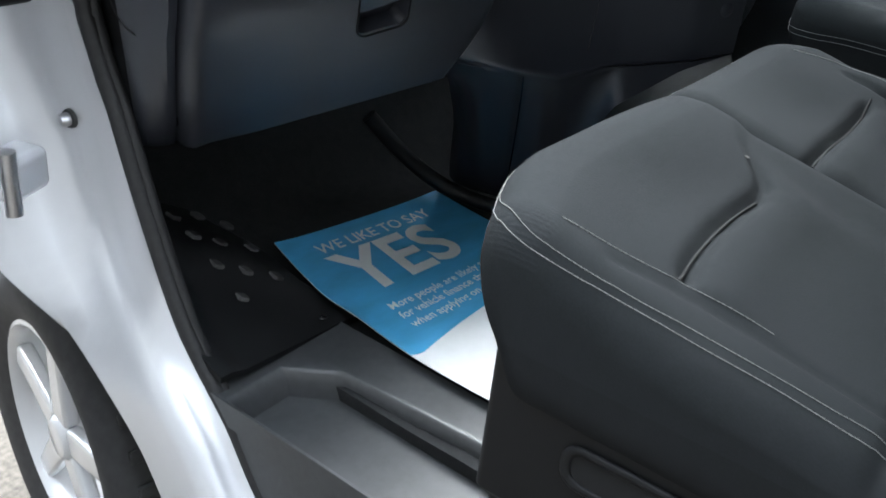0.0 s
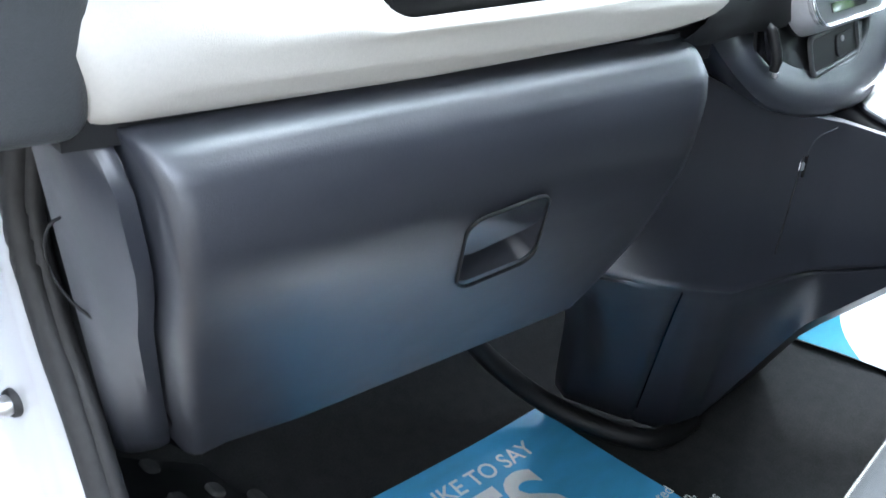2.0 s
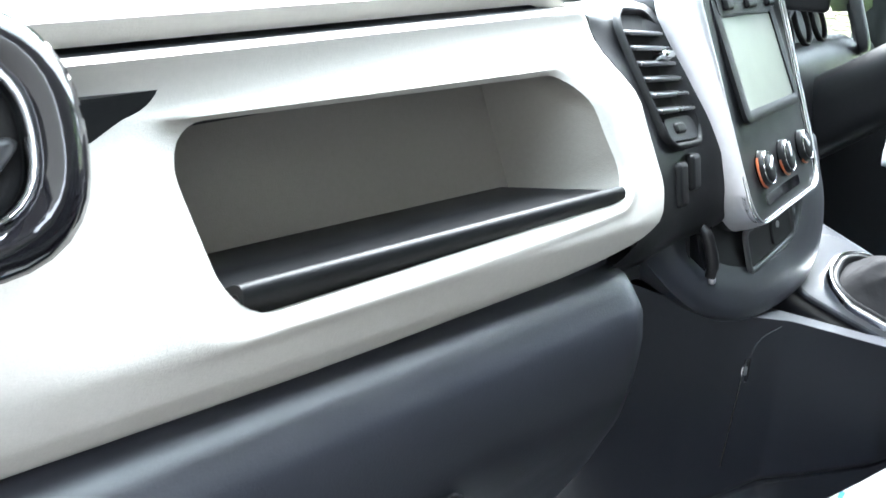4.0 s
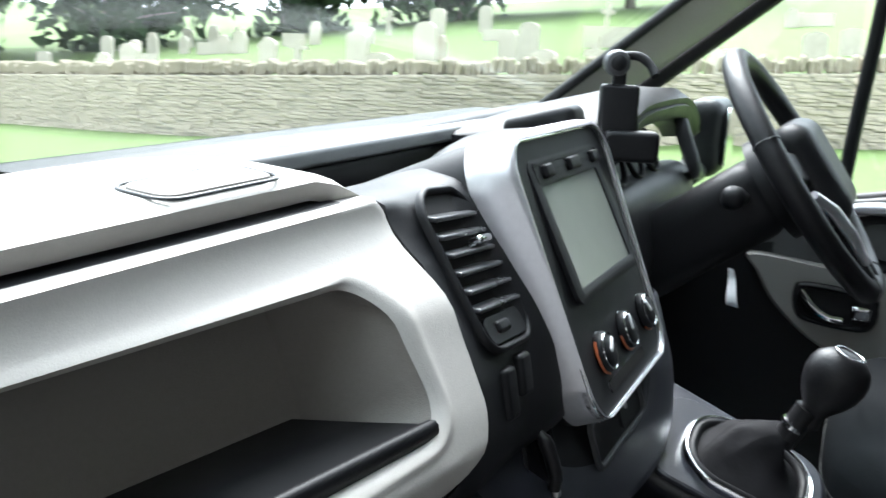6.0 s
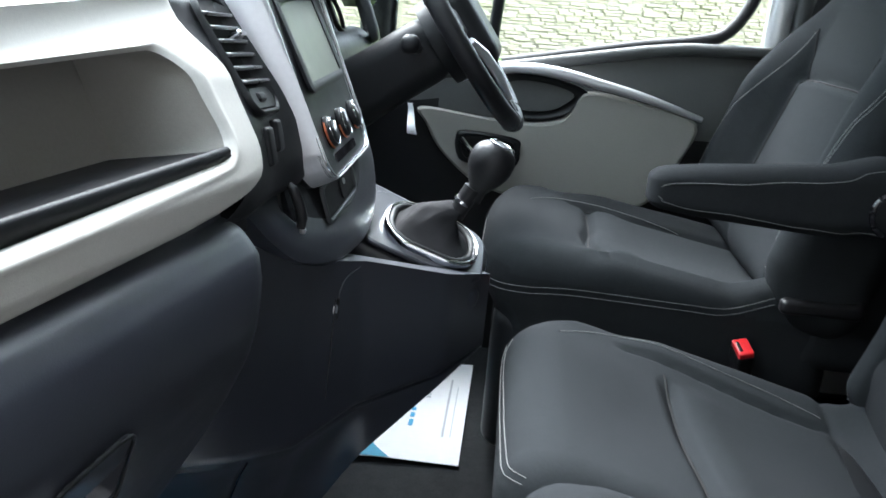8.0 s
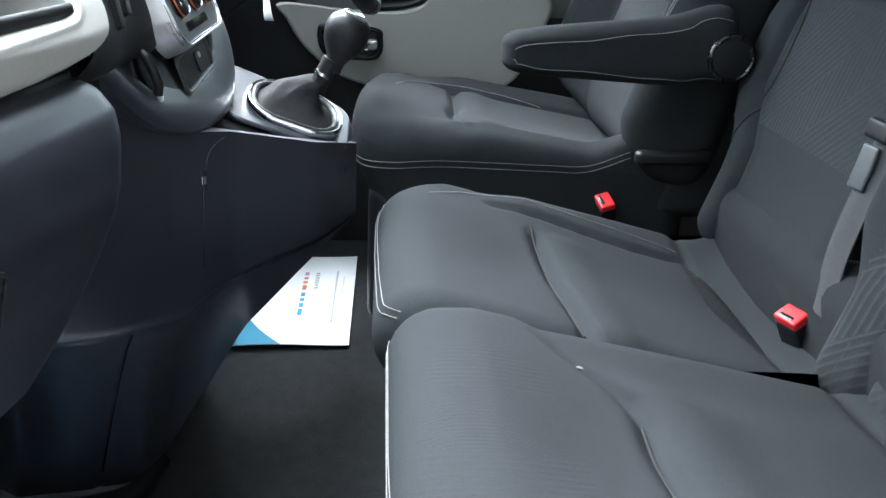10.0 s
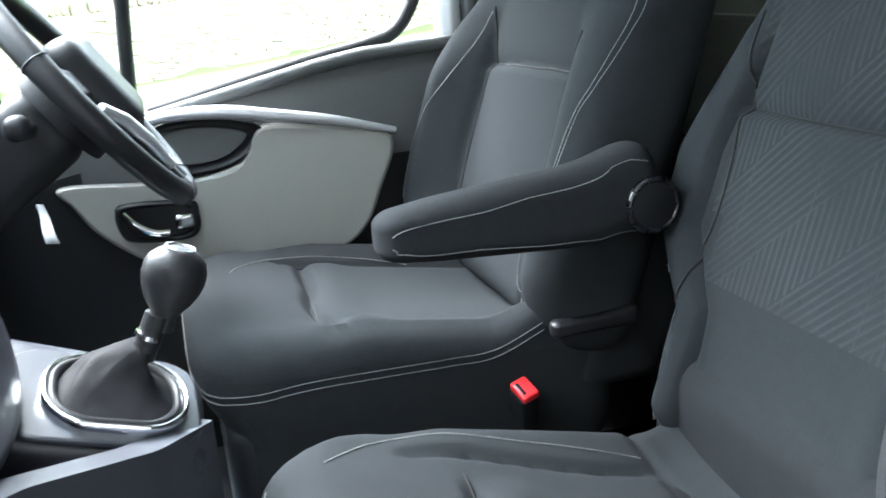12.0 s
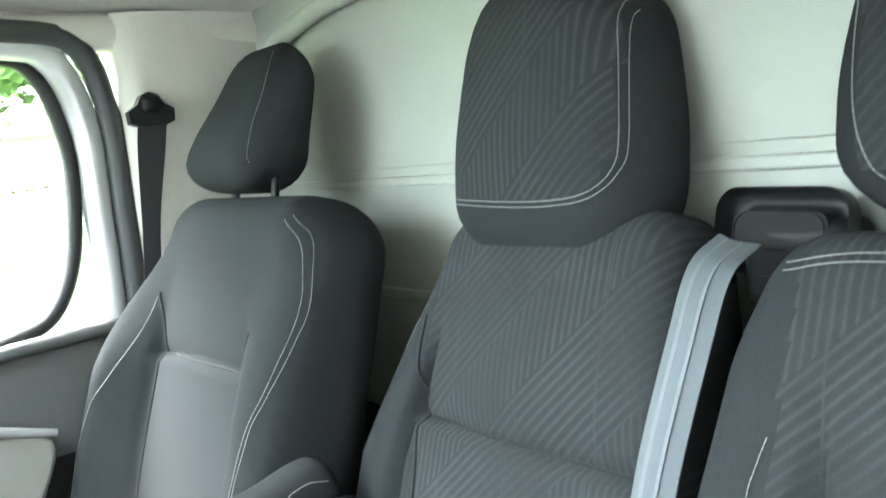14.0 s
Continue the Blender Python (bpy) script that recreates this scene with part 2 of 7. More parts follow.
def tube(points, r, n=8, closed=False, squash=None):
    """A round bar along points; r may be a list. squash flattens it along one vector."""
    P = np.array(points, float)
    m = len(P)
    R = np.full(m, r) if np.isscalar(r) else np.array(r, float)
    verts, faces = [], []
    up = np.array([0.13, 0.21, 0.97])
    for i in range(m):
        a, b = P[(i - 1) % m if closed else max(i - 1, 0)], P[(i + 1) % m if closed else min(i + 1, m - 1)]
        d = (b - a) / max(np.linalg.norm(b - a), 1e-9)
        u = np.cross(d, up)
        u /= max(np.linalg.norm(u), 1e-9)
        v = np.cross(d, u)
        for k in range(n):
            c = 2 * math.pi * k / n
            o = (u * math.cos(c) + v * math.sin(c)) * R[i]
            if squash is not None:
                s = np.array(squash[0], float)
                o = o - s * (o @ s) * (1 - squash[1])
            verts.append(P[i] + o)
    for i in range(m if closed else m - 1):
        for k in range(n):
            a, b = i * n + k, i * n + (k + 1) % n
            c, d = ((i + 1) % m) * n + (k + 1) % n, ((i + 1) % m) * n + k
            faces.append((a, b, c, d))
    if not closed:
        faces += [tuple(range(n))[::-1], tuple((m - 1) * n + k for k in range(n))]
    return mesh_of("bar", verts, faces)


def smooth_path(points, steps=8, closed=False):
    """A Catmull-Rom curve through points."""
    P = [np.array(p, float) for p in points]
    m = len(P)
    out = []
    for i in range(m if closed else m - 1):
        p0 = P[(i - 1) % m] if closed or i > 0 else 2 * P[0] - P[1]
        p1, p2 = P[i], P[(i + 1) % m]
        p3 = P[(i + 2) % m] if closed or i + 2 < m else 2 * P[-1] - P[-2]
        for k in range(steps):
            t = k / steps
            out.append(0.5 * (2 * p1 + (p2 - p0) * t + (2 * p0 - 5 * p1 + 4 * p2 - p3) * t * t + (3 * p1 - p0 - 3 * p2 + p3) * t ** 3))
    if not closed:
        out.append(P[-1])
    return out


def loft(rings, closed_ring=True, caps=True, smooth=True):
    """Skin over rings of equal length."""
    m, n = len(rings), len(rings[0])
    verts = [p for ring in rings for p in ring]
    faces = []
    for i in range(m - 1):
        for k in range(n if closed_ring else n - 1):
            a, b = i * n + k, i * n + (k + 1) % n
            faces.append((a, b, b + n, a + n))
    if caps and closed_ring:
        faces += [tuple(range(n))[::-1], tuple((m - 1) * n + k for k in range(n))]
    return mesh_of("skin", verts, faces, smooth)


def slab(grid, thick, smooth=True):
    """A sheet with thickness: grid[i][j] are points, thick the way to its back."""
    G = np.array(grid, float)
    a, b = G.shape[:2]
    B = G + np.array(thick)
    verts = list(G.reshape(-1, 3)) + list(B.reshape(-1, 3))
    o = a * b
    faces = []
    for i in range(a - 1):
        for j in range(b - 1):
            q = i * b + j
            faces += [(q, q + 1, q + b + 1, q + b), (o + q, o + q + b, o + q + b + 1, o + q + 1)]
    edge = [j for j in range(b)] + [i * b + b - 1 for i in range(1, a)] + [(a - 1) * b + j for j in range(b - 2, -1, -1)] + [i * b for i in range(a - 2, 0, -1)]
    for k in range(len(edge)):
        p, q = edge[k], edge[(k + 1) % len(edge)]
        faces.append((p, o + p, o + q, q))
    me = mesh_of("sheet", verts, faces, smooth)
    return me


def rrect(w, h, r, n=6):
    """The outline of a rounded rectangle about the origin, anticlockwise."""
    out = []
    for cx, cy, a0 in ((w / 2 - r, h / 2 - r, 0), (-w / 2 + r, h / 2 - r, 90), (-w / 2 + r, -h / 2 + r, 180), (w / 2 - r, -h / 2 + r, 270)):
        for k in range(n + 1):
            a = radians(a0 + 90 * k / n)
            out.append((cx + r * math.cos(a), cy + r * math.sin(a)))
    return out


def plate(outline, frame_m, depth, bevel=0.0):
    """A flat piece: a 2D outline set into a 4x4 frame (x, y across, z out), with bevelled front edge."""
    o = np.array(outline, float)
    c = o.mean(axis=0)
    rings = [(o, 0.0), (o, depth - bevel)]
    if bevel:
        d = np.linalg.norm(o - c, axis=1, keepdims=True)
        rings += [(c + (o - c) * (1 - 0.35 * bevel / d), depth - 0.35 * bevel), (c + (o - c) * (1 - bevel / d), depth)]
    me = loft([[frame_m @ Vector((p[0], p[1], z)) for p in ring] for ring, z in rings])
    me.set_sharp_from_angle(angle=radians(22))
    return me


def frame_ring(outer, inner, frame_m, depth, crown=0.0):
    """A closed frame between two outlines of equal length; crown rounds its face."""
    rows = [(outer, 0.0)]
    for k in range(7):
        t = k / 6
        ring = [(a[0] * (1 - t) + b[0] * t, a[1] * (1 - t) + b[1] * t) for a, b in zip(outer, inner)]
        rows.append((ring, depth + crown * math.sin(math.pi * t)))
    rows.append((inner, 0.0))
    return loft([[frame_m @ Vector((p[0], p[1], z)) for p in ring] for ring, z in rows], caps=False)


def stitches(points, length=0.0052, gap=0.0004, r=0.0006):
    """Single stitches along a line, as one mesh."""
    P = np.array([tuple(p) for p in points], float)
    L = np.concatenate([[0.0], np.cumsum(np.linalg.norm(np.diff(P, axis=0), axis=1))])
    at = lambda d: np.array([np.interp(d, L, P[:, k]) for k in range(3)])  # noqa: E731
    verts, faces = [], []
    for s0 in np.arange(0.0, L[-1] - length, length + gap):
        p, c, q = at(s0), at(s0 + length / 2), at(s0 + length)
        d = (q - p) / max(1e-9, np.linalg.norm(q - p))
        u = np.cross(d, (0.1, 0.2, 0.97))
        u /= max(1e-9, np.linalg.norm(u))
        v = np.cross(d, u)
        o = len(verts)
        for e, k in ((p, 0.75), (c, 1.0), (q, 0.75)):
            verts += [e + u * r * k, e + v * r * k, e - u * r * k, e - v * r * k]
        for ring in (0, 4):
            for k in range(4):
                faces.append((o + ring + k, o + ring + (k + 1) % 4, o + ring + 4 + (k + 1) % 4, o + ring + 4 + k))
        faces += [(o, o + 1, o + 2, o + 3), (o + 8, o + 9, o + 10, o + 11)]
    me = bpy.data.meshes.new("stitches")
    me.from_pydata([tuple(v) for v in verts], [], faces)
    return me


def lerp(a, b, t):
    return a + (b - a) * t


def sstep(a, b, x):
    t = np.clip((x - a) / (b - a), 0, 1)
    return t * t * (3 - 2 * t)


def axes(origin, xdir, ydir):
    """A frame at origin with its x and y along the two ways."""
    x = Vector(xdir).normalized()
    z = x.cross(Vector(ydir)).normalized()
    y = z.cross(x)
    m = Matrix((x, y, z)).transposed().to_4x4()
    m.translation = origin
    return m


# ---- the van's cab: floor, walls, roof ----
def floor_z(x, y):
    """Carpet height: the driver's side lies a little higher, the toe board rises in front."""
    return 0.062 * sstep(0.0, 0.32, x) + 0.30 * sstep(0.66, 1.0, y)


xs, ys = np.linspace(-0.66, 0.90, 40), np.linspace(-0.74, 0.98, 50)
carpet = slab([[(x, y, floor_z(x, y) + 0.0015 * math.sin(37 * x) * math.sin(29 * y)) for y in ys] for x in xs], (0, 0, -0.03))
solo("floor", carpet, CARPET, "charcoal needle-felt carpet on the cab floor", "carpet", kind="structure")

solo("wall_front", rbox((0.0, 0.93, 0.38), (1.78, 0.04, 0.79), 0.01, 5), CARPET, "dark lined firewall behind the dashboard", "firewall", kind="structure")
solo("toe_side", rbox((-0.80, 0.86, 0.36), (0.04, 0.20, 0.72), 0.01, 5), BLACK, "black side of the footwell by the hinge pillar", "trim", kind="structure")

solo("kick_side", rbox((0.905, 0.80, 0.25), (0.04, 0.40, 0.84), 0.01, 5), BLACK, "black side of the driver's footwell ahead of the door", "trim", kind="structure")

# outer skin of the cab behind and over the seats
solo("wall_rear", rbox((0.0, -0.745, 0.65), (1.96, 0.03, 1.62), 0.008, (8, 3, 8)), PANEL, "pale grey painted steel bulkhead behind the seats", "bulkhead", kind="structure")
bulk = thing("bulkhead_ribs", (0, -0.73, 0.95), "pressed ribs of the pale grey steel bulkhead", "bulkhead", kind="structure")
for z in (0.955, 0.79, 0.45):
    part("rib", rbox((0.0, -0.728, z), (1.74, 0.010, 0.014), 0.004, (4, 3, 3)), PANEL, bulk)
# raised pressed panel with rounded corner above the rib
part("pressed_panel", plate(rrect(1.50, 0.22, 0.05), axes((-0.02, -0.731, 1.085), (-1, 0, 0), (0, 0, 1)), 0.008, 0.005), PANEL, bulk)
part("roof_bow", tube(smooth_path([(0.90, -0.715, 1.03), (0.86, -0.715, 1.10), (0.80, -0.715, 1.175), (0.68, -0.715, 1.215), (0.4, -0.715, 1.235), (-0.6, -0.715, 1.235)], 6), 0.017, 8), PANEL, bulk)

part("lower_carpet", rbox((0.0, -0.722, 0.30), (1.72, 0.014, 0.60), 0.004, (4, 3, 4)), CARPET, bulk, "dark sheet on the lower bulkhead")
solo("door_header", rbox((0.955, -0.30, 1.275), (0.09, 0.92, 0.07), 0.015, 6), PILLAR, "pale trim above the driver's door", "trim", kind="structure")

# roof lining, highest in the middle
rg = [[(x, y, 1.265 + 0.035 * (1 - (x / 0.9) ** 2) + 0.02 * sstep(-0.75, -0.3, y)) for y in np.linspace(-0.75, 0.10, 16)] for x in np.linspace(-0.95, 0.95, 24)]
solo("ceiling", slab(rg, (0, 0, 0.03)), LINER, "pale cloth roof lining of the cab", "ceiling", kind="structure")
solo("roof_rail", tube(smooth_path([(0.90, -0.75, 1.235), (0.905, -0.4, 1.245), (0.90, 0.0, 1.25), (0.88, 0.12, 1.235)], 6), 0.032, 10), PILLAR, "pale trim rail between roof lining and door frame", "trim", kind="structure")

# pillar behind the driver's door, with belt anchor
pil = thing("wall_right", (0.93, -0.56, 0.6), "pale plastic trim on the pillar behind the driver", "pillar", kind="structure")
part("pillar_trim", loft([[(0.885, -0.482, z), (0.872, -0.488, z), (0.862, -0.51, z), (0.862, -0.56, z), (0.87, -0.62, z), (0.88, -0.74, z), (0.97, -0.74, z), (0.97, -0.482, z)] for z in (0.0, 0.4, 0.76, 0.9, 1.05, 1.19, 1.27)]), PILLAR, pil)
part("door_frame", tube(smooth_path([(0.93, -0.425, 0.74), (0.932, -0.428, 0.95), (0.925, -0.425, 1.10), (0.91, -0.385, 1.205), (0.90, -0.30, 1.232), (0.89, -0.05, 1.245), (0.86, 0.12, 1.235)], 6), 0.026, 10), PAINT, pil, "silver painted door frame")
part("seal", tube(smooth_path([(0.912, -0.464, 0.70), (0.912, -0.466, 0.95), (0.906, -0.462, 1.12), (0.89, -0.42, 1.226), (0.878, -0.30, 1.250), (0.868, -0.05, 1.262)], 6), 0.019, 8), GREY, pil, "grey rubber door seal")
part("pillar_plug", plate(rrect(0.036, 0.036, 0.0175), axes((0.861, -0.53, 1.15), (0, -1, 0), (0, 0, 1)) @ Matrix.Rotation(math.pi, 4, "Y"), 0.004, 0.002), PILLAR, pil)

# body side and pillar behind the open passenger door
pl = thing("wall_left", (-0.93, -0.62, 0.5), "pale trimmed pillar and body side behind the passenger door", "pillar", kind="structure")
part("pillar_trim", loft([[(-0.872, -0.50, z), (-0.862, -0.56, z), (-0.87, -0.74, z), (-0.955, -0.74, z), (-0.955, -0.475, z), (-0.90, -0.47, z)] for z in (-0.25, 0.4, 0.9, 1.28)]), PILLAR, pl)
part("body_side", rbox((-0.945, -1.75, 0.45), (0.03, 2.1, 1.75), 0.01, 6), PAINT, pl, "silver body side")

# driver's belt hanging at the pillar
belt = thing("driver_seat_belt", (0.85, -0.52, 1.10), "black seat belt hanging from its pillar anchor", "seat belt")
part("anchor", loft([[(x, -0.515 + a, 1.105 + b) for a, b in ((-0.036, -0.016), (-0.038, 0.004), (-0.022, 0.014), (-0.014, 0.028), (0.0, 0.034), (0.014, 0.028), (0.022, 0.014), (0.038, 0.004), (0.036, -0.016), (0.020, -0.022), (-0.020, -0.022))] for x in (0.864, 0.848, 0.842)]), BLACK, belt)
part("anchor_bolt", rbox((0.842, -0.515, 1.118), (0.02, 0.03, 0.03), 0.010, 8), BLACK, belt)
part("webbing", slab([[(0.848 + 0.006 * math.sin(3 * t), -0.515 + 0.055 * t + 0.012 * math.sin(4 * t) - 0.022 * w * (1.1 - 0.45 * math.sin(math.pi * min(1.0, 1.5 * t)) ** 2), 1.09 - 0.60 * t) for w in (-1, 0, 1)] for t in np.linspace(0, 1, 20)], (0.002, 0, 0)), BELTDARK, belt)

# ---- driver's door ----
door = thing("driver_door", (0.9, -0.1, 0.3), "closed driver's door with grey trim, silver strip and black window sill", "door", kind="structure")


def door_x(z):
    return 0.885 + 0.02 * sstep(0.6, 0.8, z)


def sill_z(y):
    return float(np.interp(y, (-0.45, -0.37, -0.25, -0.174, -0.05, 0.13, 0.30, 0.50), (0.768, 0.766, 0.760, 0.748, 0.722, 0.684, 0.65, 0.62)))


skin = part("door_skin", slab([[(door_x(z) + 0.012, y, lerp(-0.05, sill_z(y), t)) for t in np.linspace(0, 1, 14) for z in (lerp(-0.05, sill_z(y), t),)] for y in np.linspace(-0.43, 0.62, 26)], (0.06, 0, 0)), BLACK, door, "dark grained door trim, grey along the sill")
DOOR_GREY = mat("grey_grained_door_plastic", (0.066, 0.070, 0.069), 0.5, vary=0.10, scale=240, bump=0.3, bump_scale=700, blotch=0.3)
skin.data.materials.append(DOOR_GREY)
for poly in skin.data.polygons:
    poly.material_index = 1 if poly.center.z > 0.58 else 0
# window sill roll
part("window_sill", tube([(0.905, y, sill_z(y) - 0.004) for y in np.linspace(-0.43, 0.58, 24)], 0.013, 8), DOOR_GREY, door)
# pale lower trim panel with swept outline
trim = smooth_path([(0, -0.288, 0.612), (0, -0.18, 0.640), (0, -0.066, 0.655), (0, -0.035, 0.615), (0, -0.012, 0.592), (0, 0.06, 0.578), (0, 0.15, 0.580), (0, 0.277, 0.588), (0, 0.262, 0.555), (0, 0.227, 0.502), (0, 0.152, 0.443), (0, 0.06, 0.418), (0, -0.03, 0.412), (0, -0.166, 0.418), (0, -0.225, 0.450), (0, -0.262, 0.52)], 5, True)
part("trim_panel", plate([(p[1], p[2]) for p in trim], Matrix(((0, 0, -1, 0.892), (1, 0, 0, 0), (0, 1, 0, 0), (0, 0, 0, 1))), 0.026, 0.008), mat("grey_door_trim", (0.25, 0.245, 0.225), 0.55, vary=0.06, scale=300, bump=0.35, bump_scale=800, blotch=0.3), door, "warm grey door trim panel")
strip = smooth_path([(0.868, -0.295, 0.622), (0.862, -0.18, 0.654), (0.860, -0.07, 0.675), (0.860, -0.005, 0.686), (0.862, 0.06, 0.690), (0.866, 0.13, 0.682), (0.872, 0.20, 0.655)], 6)
part("trim_strip", tube(strip, [0.006 + 0.006 * math.sin(math.pi * k / (len(strip) - 1)) for k in range(len(strip))], 8), SILVER, door, "satin silver trim strip")
grip = smooth_path([(0, 0.115, 0.672), (0, 0.02, 0.676), (0, -0.062, 0.652), (0, -0.03, 0.612), (0, 0.02, 0.592), (0, 0.09, 0.592), (0, 0.14, 0.625)], 5, True)
part("grip_recess", frame_ring([(p[1], p[2]) for p in grip], [(0.04 + (p[1] - 0.04) * 0.72, 0.635 + (p[2] - 0.635) * 0.68) for p in grip], Matrix(((0, 0, -1, 0.892), (1, 0, 0, 0), (0, 1, 0, 0), (0, 0, 0, 1))), 0.022, -0.004), BLACK, door, "black door grip surround")
gin = [(0.04 + (p[1] - 0.04) * 0.74, 0.635 + (p[2] - 0.635) * 0.70) for p in grip]
part("grip", loft([[(x, 0.04 + (y - 0.04) * q, 0.635 + (z - 0.635) * q + 0.010 * (1 - q)) for y, z in gin] for q, x in ((1.0, 0.873), (0.88, 0.877), (0.65, 0.883), (0.35, 0.886), (0.05, 0.887))]), DOOR_GREY, door, "grey hollow door grip")
cup = [(0.062, 0.522), (0.075, 0.545), (0.18, 0.552), (0.198, 0.535), (0.192, 0.500), (0.17, 0.484), (0.09, 0.478), (0.065, 0.492)]
cup = [(p[1], p[2]) for p in smooth_path([(0, a, b) for a, b in cup], 5, True)]
hnd = part("handle_cup", frame_ring(cup, [(0.13 + (a - 0.13) * 0.8, 0.515 + (b - 0.515) * 0.72) for a, b in cup], Matrix(((0, 0, -1, 0.872), (1, 0, 0, 0), (0, 1, 0, 0), (0, 0, 0, 1))), 0.012, 0.006), BLACK, door, "black handle surround")
part("handle_back", plate([(0.13 + (a - 0.13) * 0.85, 0.515 + (b - 0.515) * 0.8) for a, b in cup], Matrix(((0, 0, -1, 0.872), (1, 0, 0, 0), (0, 1, 0, 0), (0, 0, 0, 1))), 0.0085), BLACK, hnd)
part("lever", tube(smooth_path([(0.858, 0.185, 0.535), (0.850, 0.165, 0.515), (0.848, 0.14, 0.500), (0.850, 0.115, 0.497)], 6), 0.0075, 8), CHROME, hnd, "chrome door release lever")
part("lock_button", rbox((0.855, 0.088, 0.512), (0.012, 0.032, 0.026), 0.006, 9), CHROME, hnd, "chrome lock button")

# door glass, quarter light and bar
win = thing("window_right", (0.92, 0.0, 0.9), "clear side windows of the driver's door", "window", kind="structure")
gl = part("pane", slab([[(0.925 - 0.03 * (z - 0.75), y, z) for z in np.linspace(sill_z(y) - 0.02, 1.25, 4)] for y in np.linspace(-0.43, 0.135, 8)], (0.004, 0, 0)), GLASS, win)
gq = part("quarter_pane", slab([[(0.925 - 0.03 * (z - 0.75), y, z) for z in np.linspace(sill_z(y) - 0.02, min(1.25, 0.80 + (0.66 - y) / 1.27), 4)] for y in np.linspace(0.15, 0.58, 8)], (0.004, 0, 0)), GLASS, win)
for g in (gl, gq):
    g.visible_shadow = False
part("window_bar", tube([(0.915, 0.148, 0.66), (0.912, 0.140, 0.80), (0.905, 0.128, 0.95), (0.895, 0.11, 1.24)], 0.0125, 8), BLACK, win, "black upright window bar")
part("rear_corner_seal", tube(smooth_path([(0.918, 0.12, 0.690), (0.920, -0.05, 0.728), (0.922, -0.17, 0.754), (0.925, -0.27, 0.772), (0.927, -0.33, 0.797), (0.928, -0.372, 0.87), (0.928, -0.392, 0.98), (0.925, -0.392, 1.08), (0.915, -0.36, 1.18), (0.905, -0.29, 1.215), (0.89, -0.05, 1.225)], 6), 0.013, 8), RUBBER, win)

# ---- windscreen, pillars, outside mirror ----
ws = thing("windscreen", (0.0, 0.5, 1.0), "wide raked windscreen of clear glass", "windscreen", kind="structure")


def screen_y(z):
    return 0.665 - (z - 0.80) * 1.22


gw = part("pane", slab([[(x, screen_y(z) + 0.10 * (1 - (x / 0.85) ** 2), z) for z in np.linspace(0.72, 1.28, 8)] for x in np.linspace(-0.88, 0.84, 14)], (0, 0.004, 0.003)), GLASS, ws)
gw.visible_shadow = False
for s, lab in ((1, "pale trim on the driver's windscreen pillar"), (-1, "pale trim on the passenger's windscreen pillar")):
    rings = []
    for z in np.linspace(0.70, 1.28, 9):
        y = screen_y(z)
        x0 = s * (0.825 - 0.02 * (z - 0.8))
        rings.append([(x0, y + 0.01, z), (x0 + s * 0.03, y - 0.045, z), (x0 + s * 0.055, y - 0.075, z), (x0 + s * 0.085, y - 0.085, z), (x0 + s * 0.10, y - 0.03, z), (x0 + s * 0.06, y + 0.04, z)])
    pp = thing("windscreen_pillar", (s * 0.86, 0.5, 0.9), lab, "pillar", kind="structure")
    part("pillar_trim", loft(rings), PILLAR, pp)
    part("seal", tube([(s * (0.825 - 0.02 * (z - 0.8)) - s * 0.006, screen_y(z) + 0.012, z) for z in np.linspace(0.72, 1.28, 7)], 0.010, 8), RUBBER, pp)
    part("door_seal", tube([(s * (0.925 - 0.02 * (z - 0.8)), screen_y(z) - 0.10, z) for z in np.linspace(0.66, 1.28, 7)], 0.016, 8), RUBBER, pp)
solo("header_rail", rbox((0, 0.09, 1.285), (1.75, 0.10, 0.05), 0.02, 8), LINER, "pale lined rail above the windscreen", "trim", kind="structure")

mir = thing("wing_mirror", (1.10, 0.41, 0.76), "black driver's door mirror in a plastic housing", "mirror")
part("housing", rbox((1.10, 0.405, 0.762), (0.17, 0.075, 0.15), 0.030, 12), BLACK, mir)
part("mirror_glass", plate(rrect(0.135, 0.115, 0.02), axes((1.095, 0.366, 0.765), (1, 0.05, 0), (0, 0, 1)), 0.003), CHROME, mir)
part("arm", rbox((0.99, 0.42, 0.70), (0.12, 0.06, 0.04), 0.018, 9), BLACK, mir)


# ---- dashboard ----
def dash_y0(x):
    """Front line of the passenger's dashboard: it sweeps forward towards the door."""
    return 0.297 + 0.212 * (-0.32 - x)


def g_lip(t):
    return math.exp(-(((t - 0.86) / 0.08) ** 2))


BEIGE_PROF = ((0.640, 0.020), (0.646, 0.009), (0.655, 0.000), (0.668, -0.007), (0.69, -0.0085), (0.712, 0.002), (0.75, 0.026), (0.79, 0.049), (0.81, 0.061), (0.826, 0.072))


def top_edge(x):
    """The upper edge of the fascia, nearly straight across."""
    return np.array((x, 0.393 - 0.0925 * (x + 0.401), 0.825 + 0.029 * (x + 0.401)))


def beige_y(x, z):
    p = np.interp(z, [a for a, _ in BEIGE_PROF], [b for _, b in BEIGE_PROF])
    w = float(sstep(0.765, 0.826, z))
    return float((dash_y0(x) + p) * (1 - w) + top_edge(x)[1] * w)


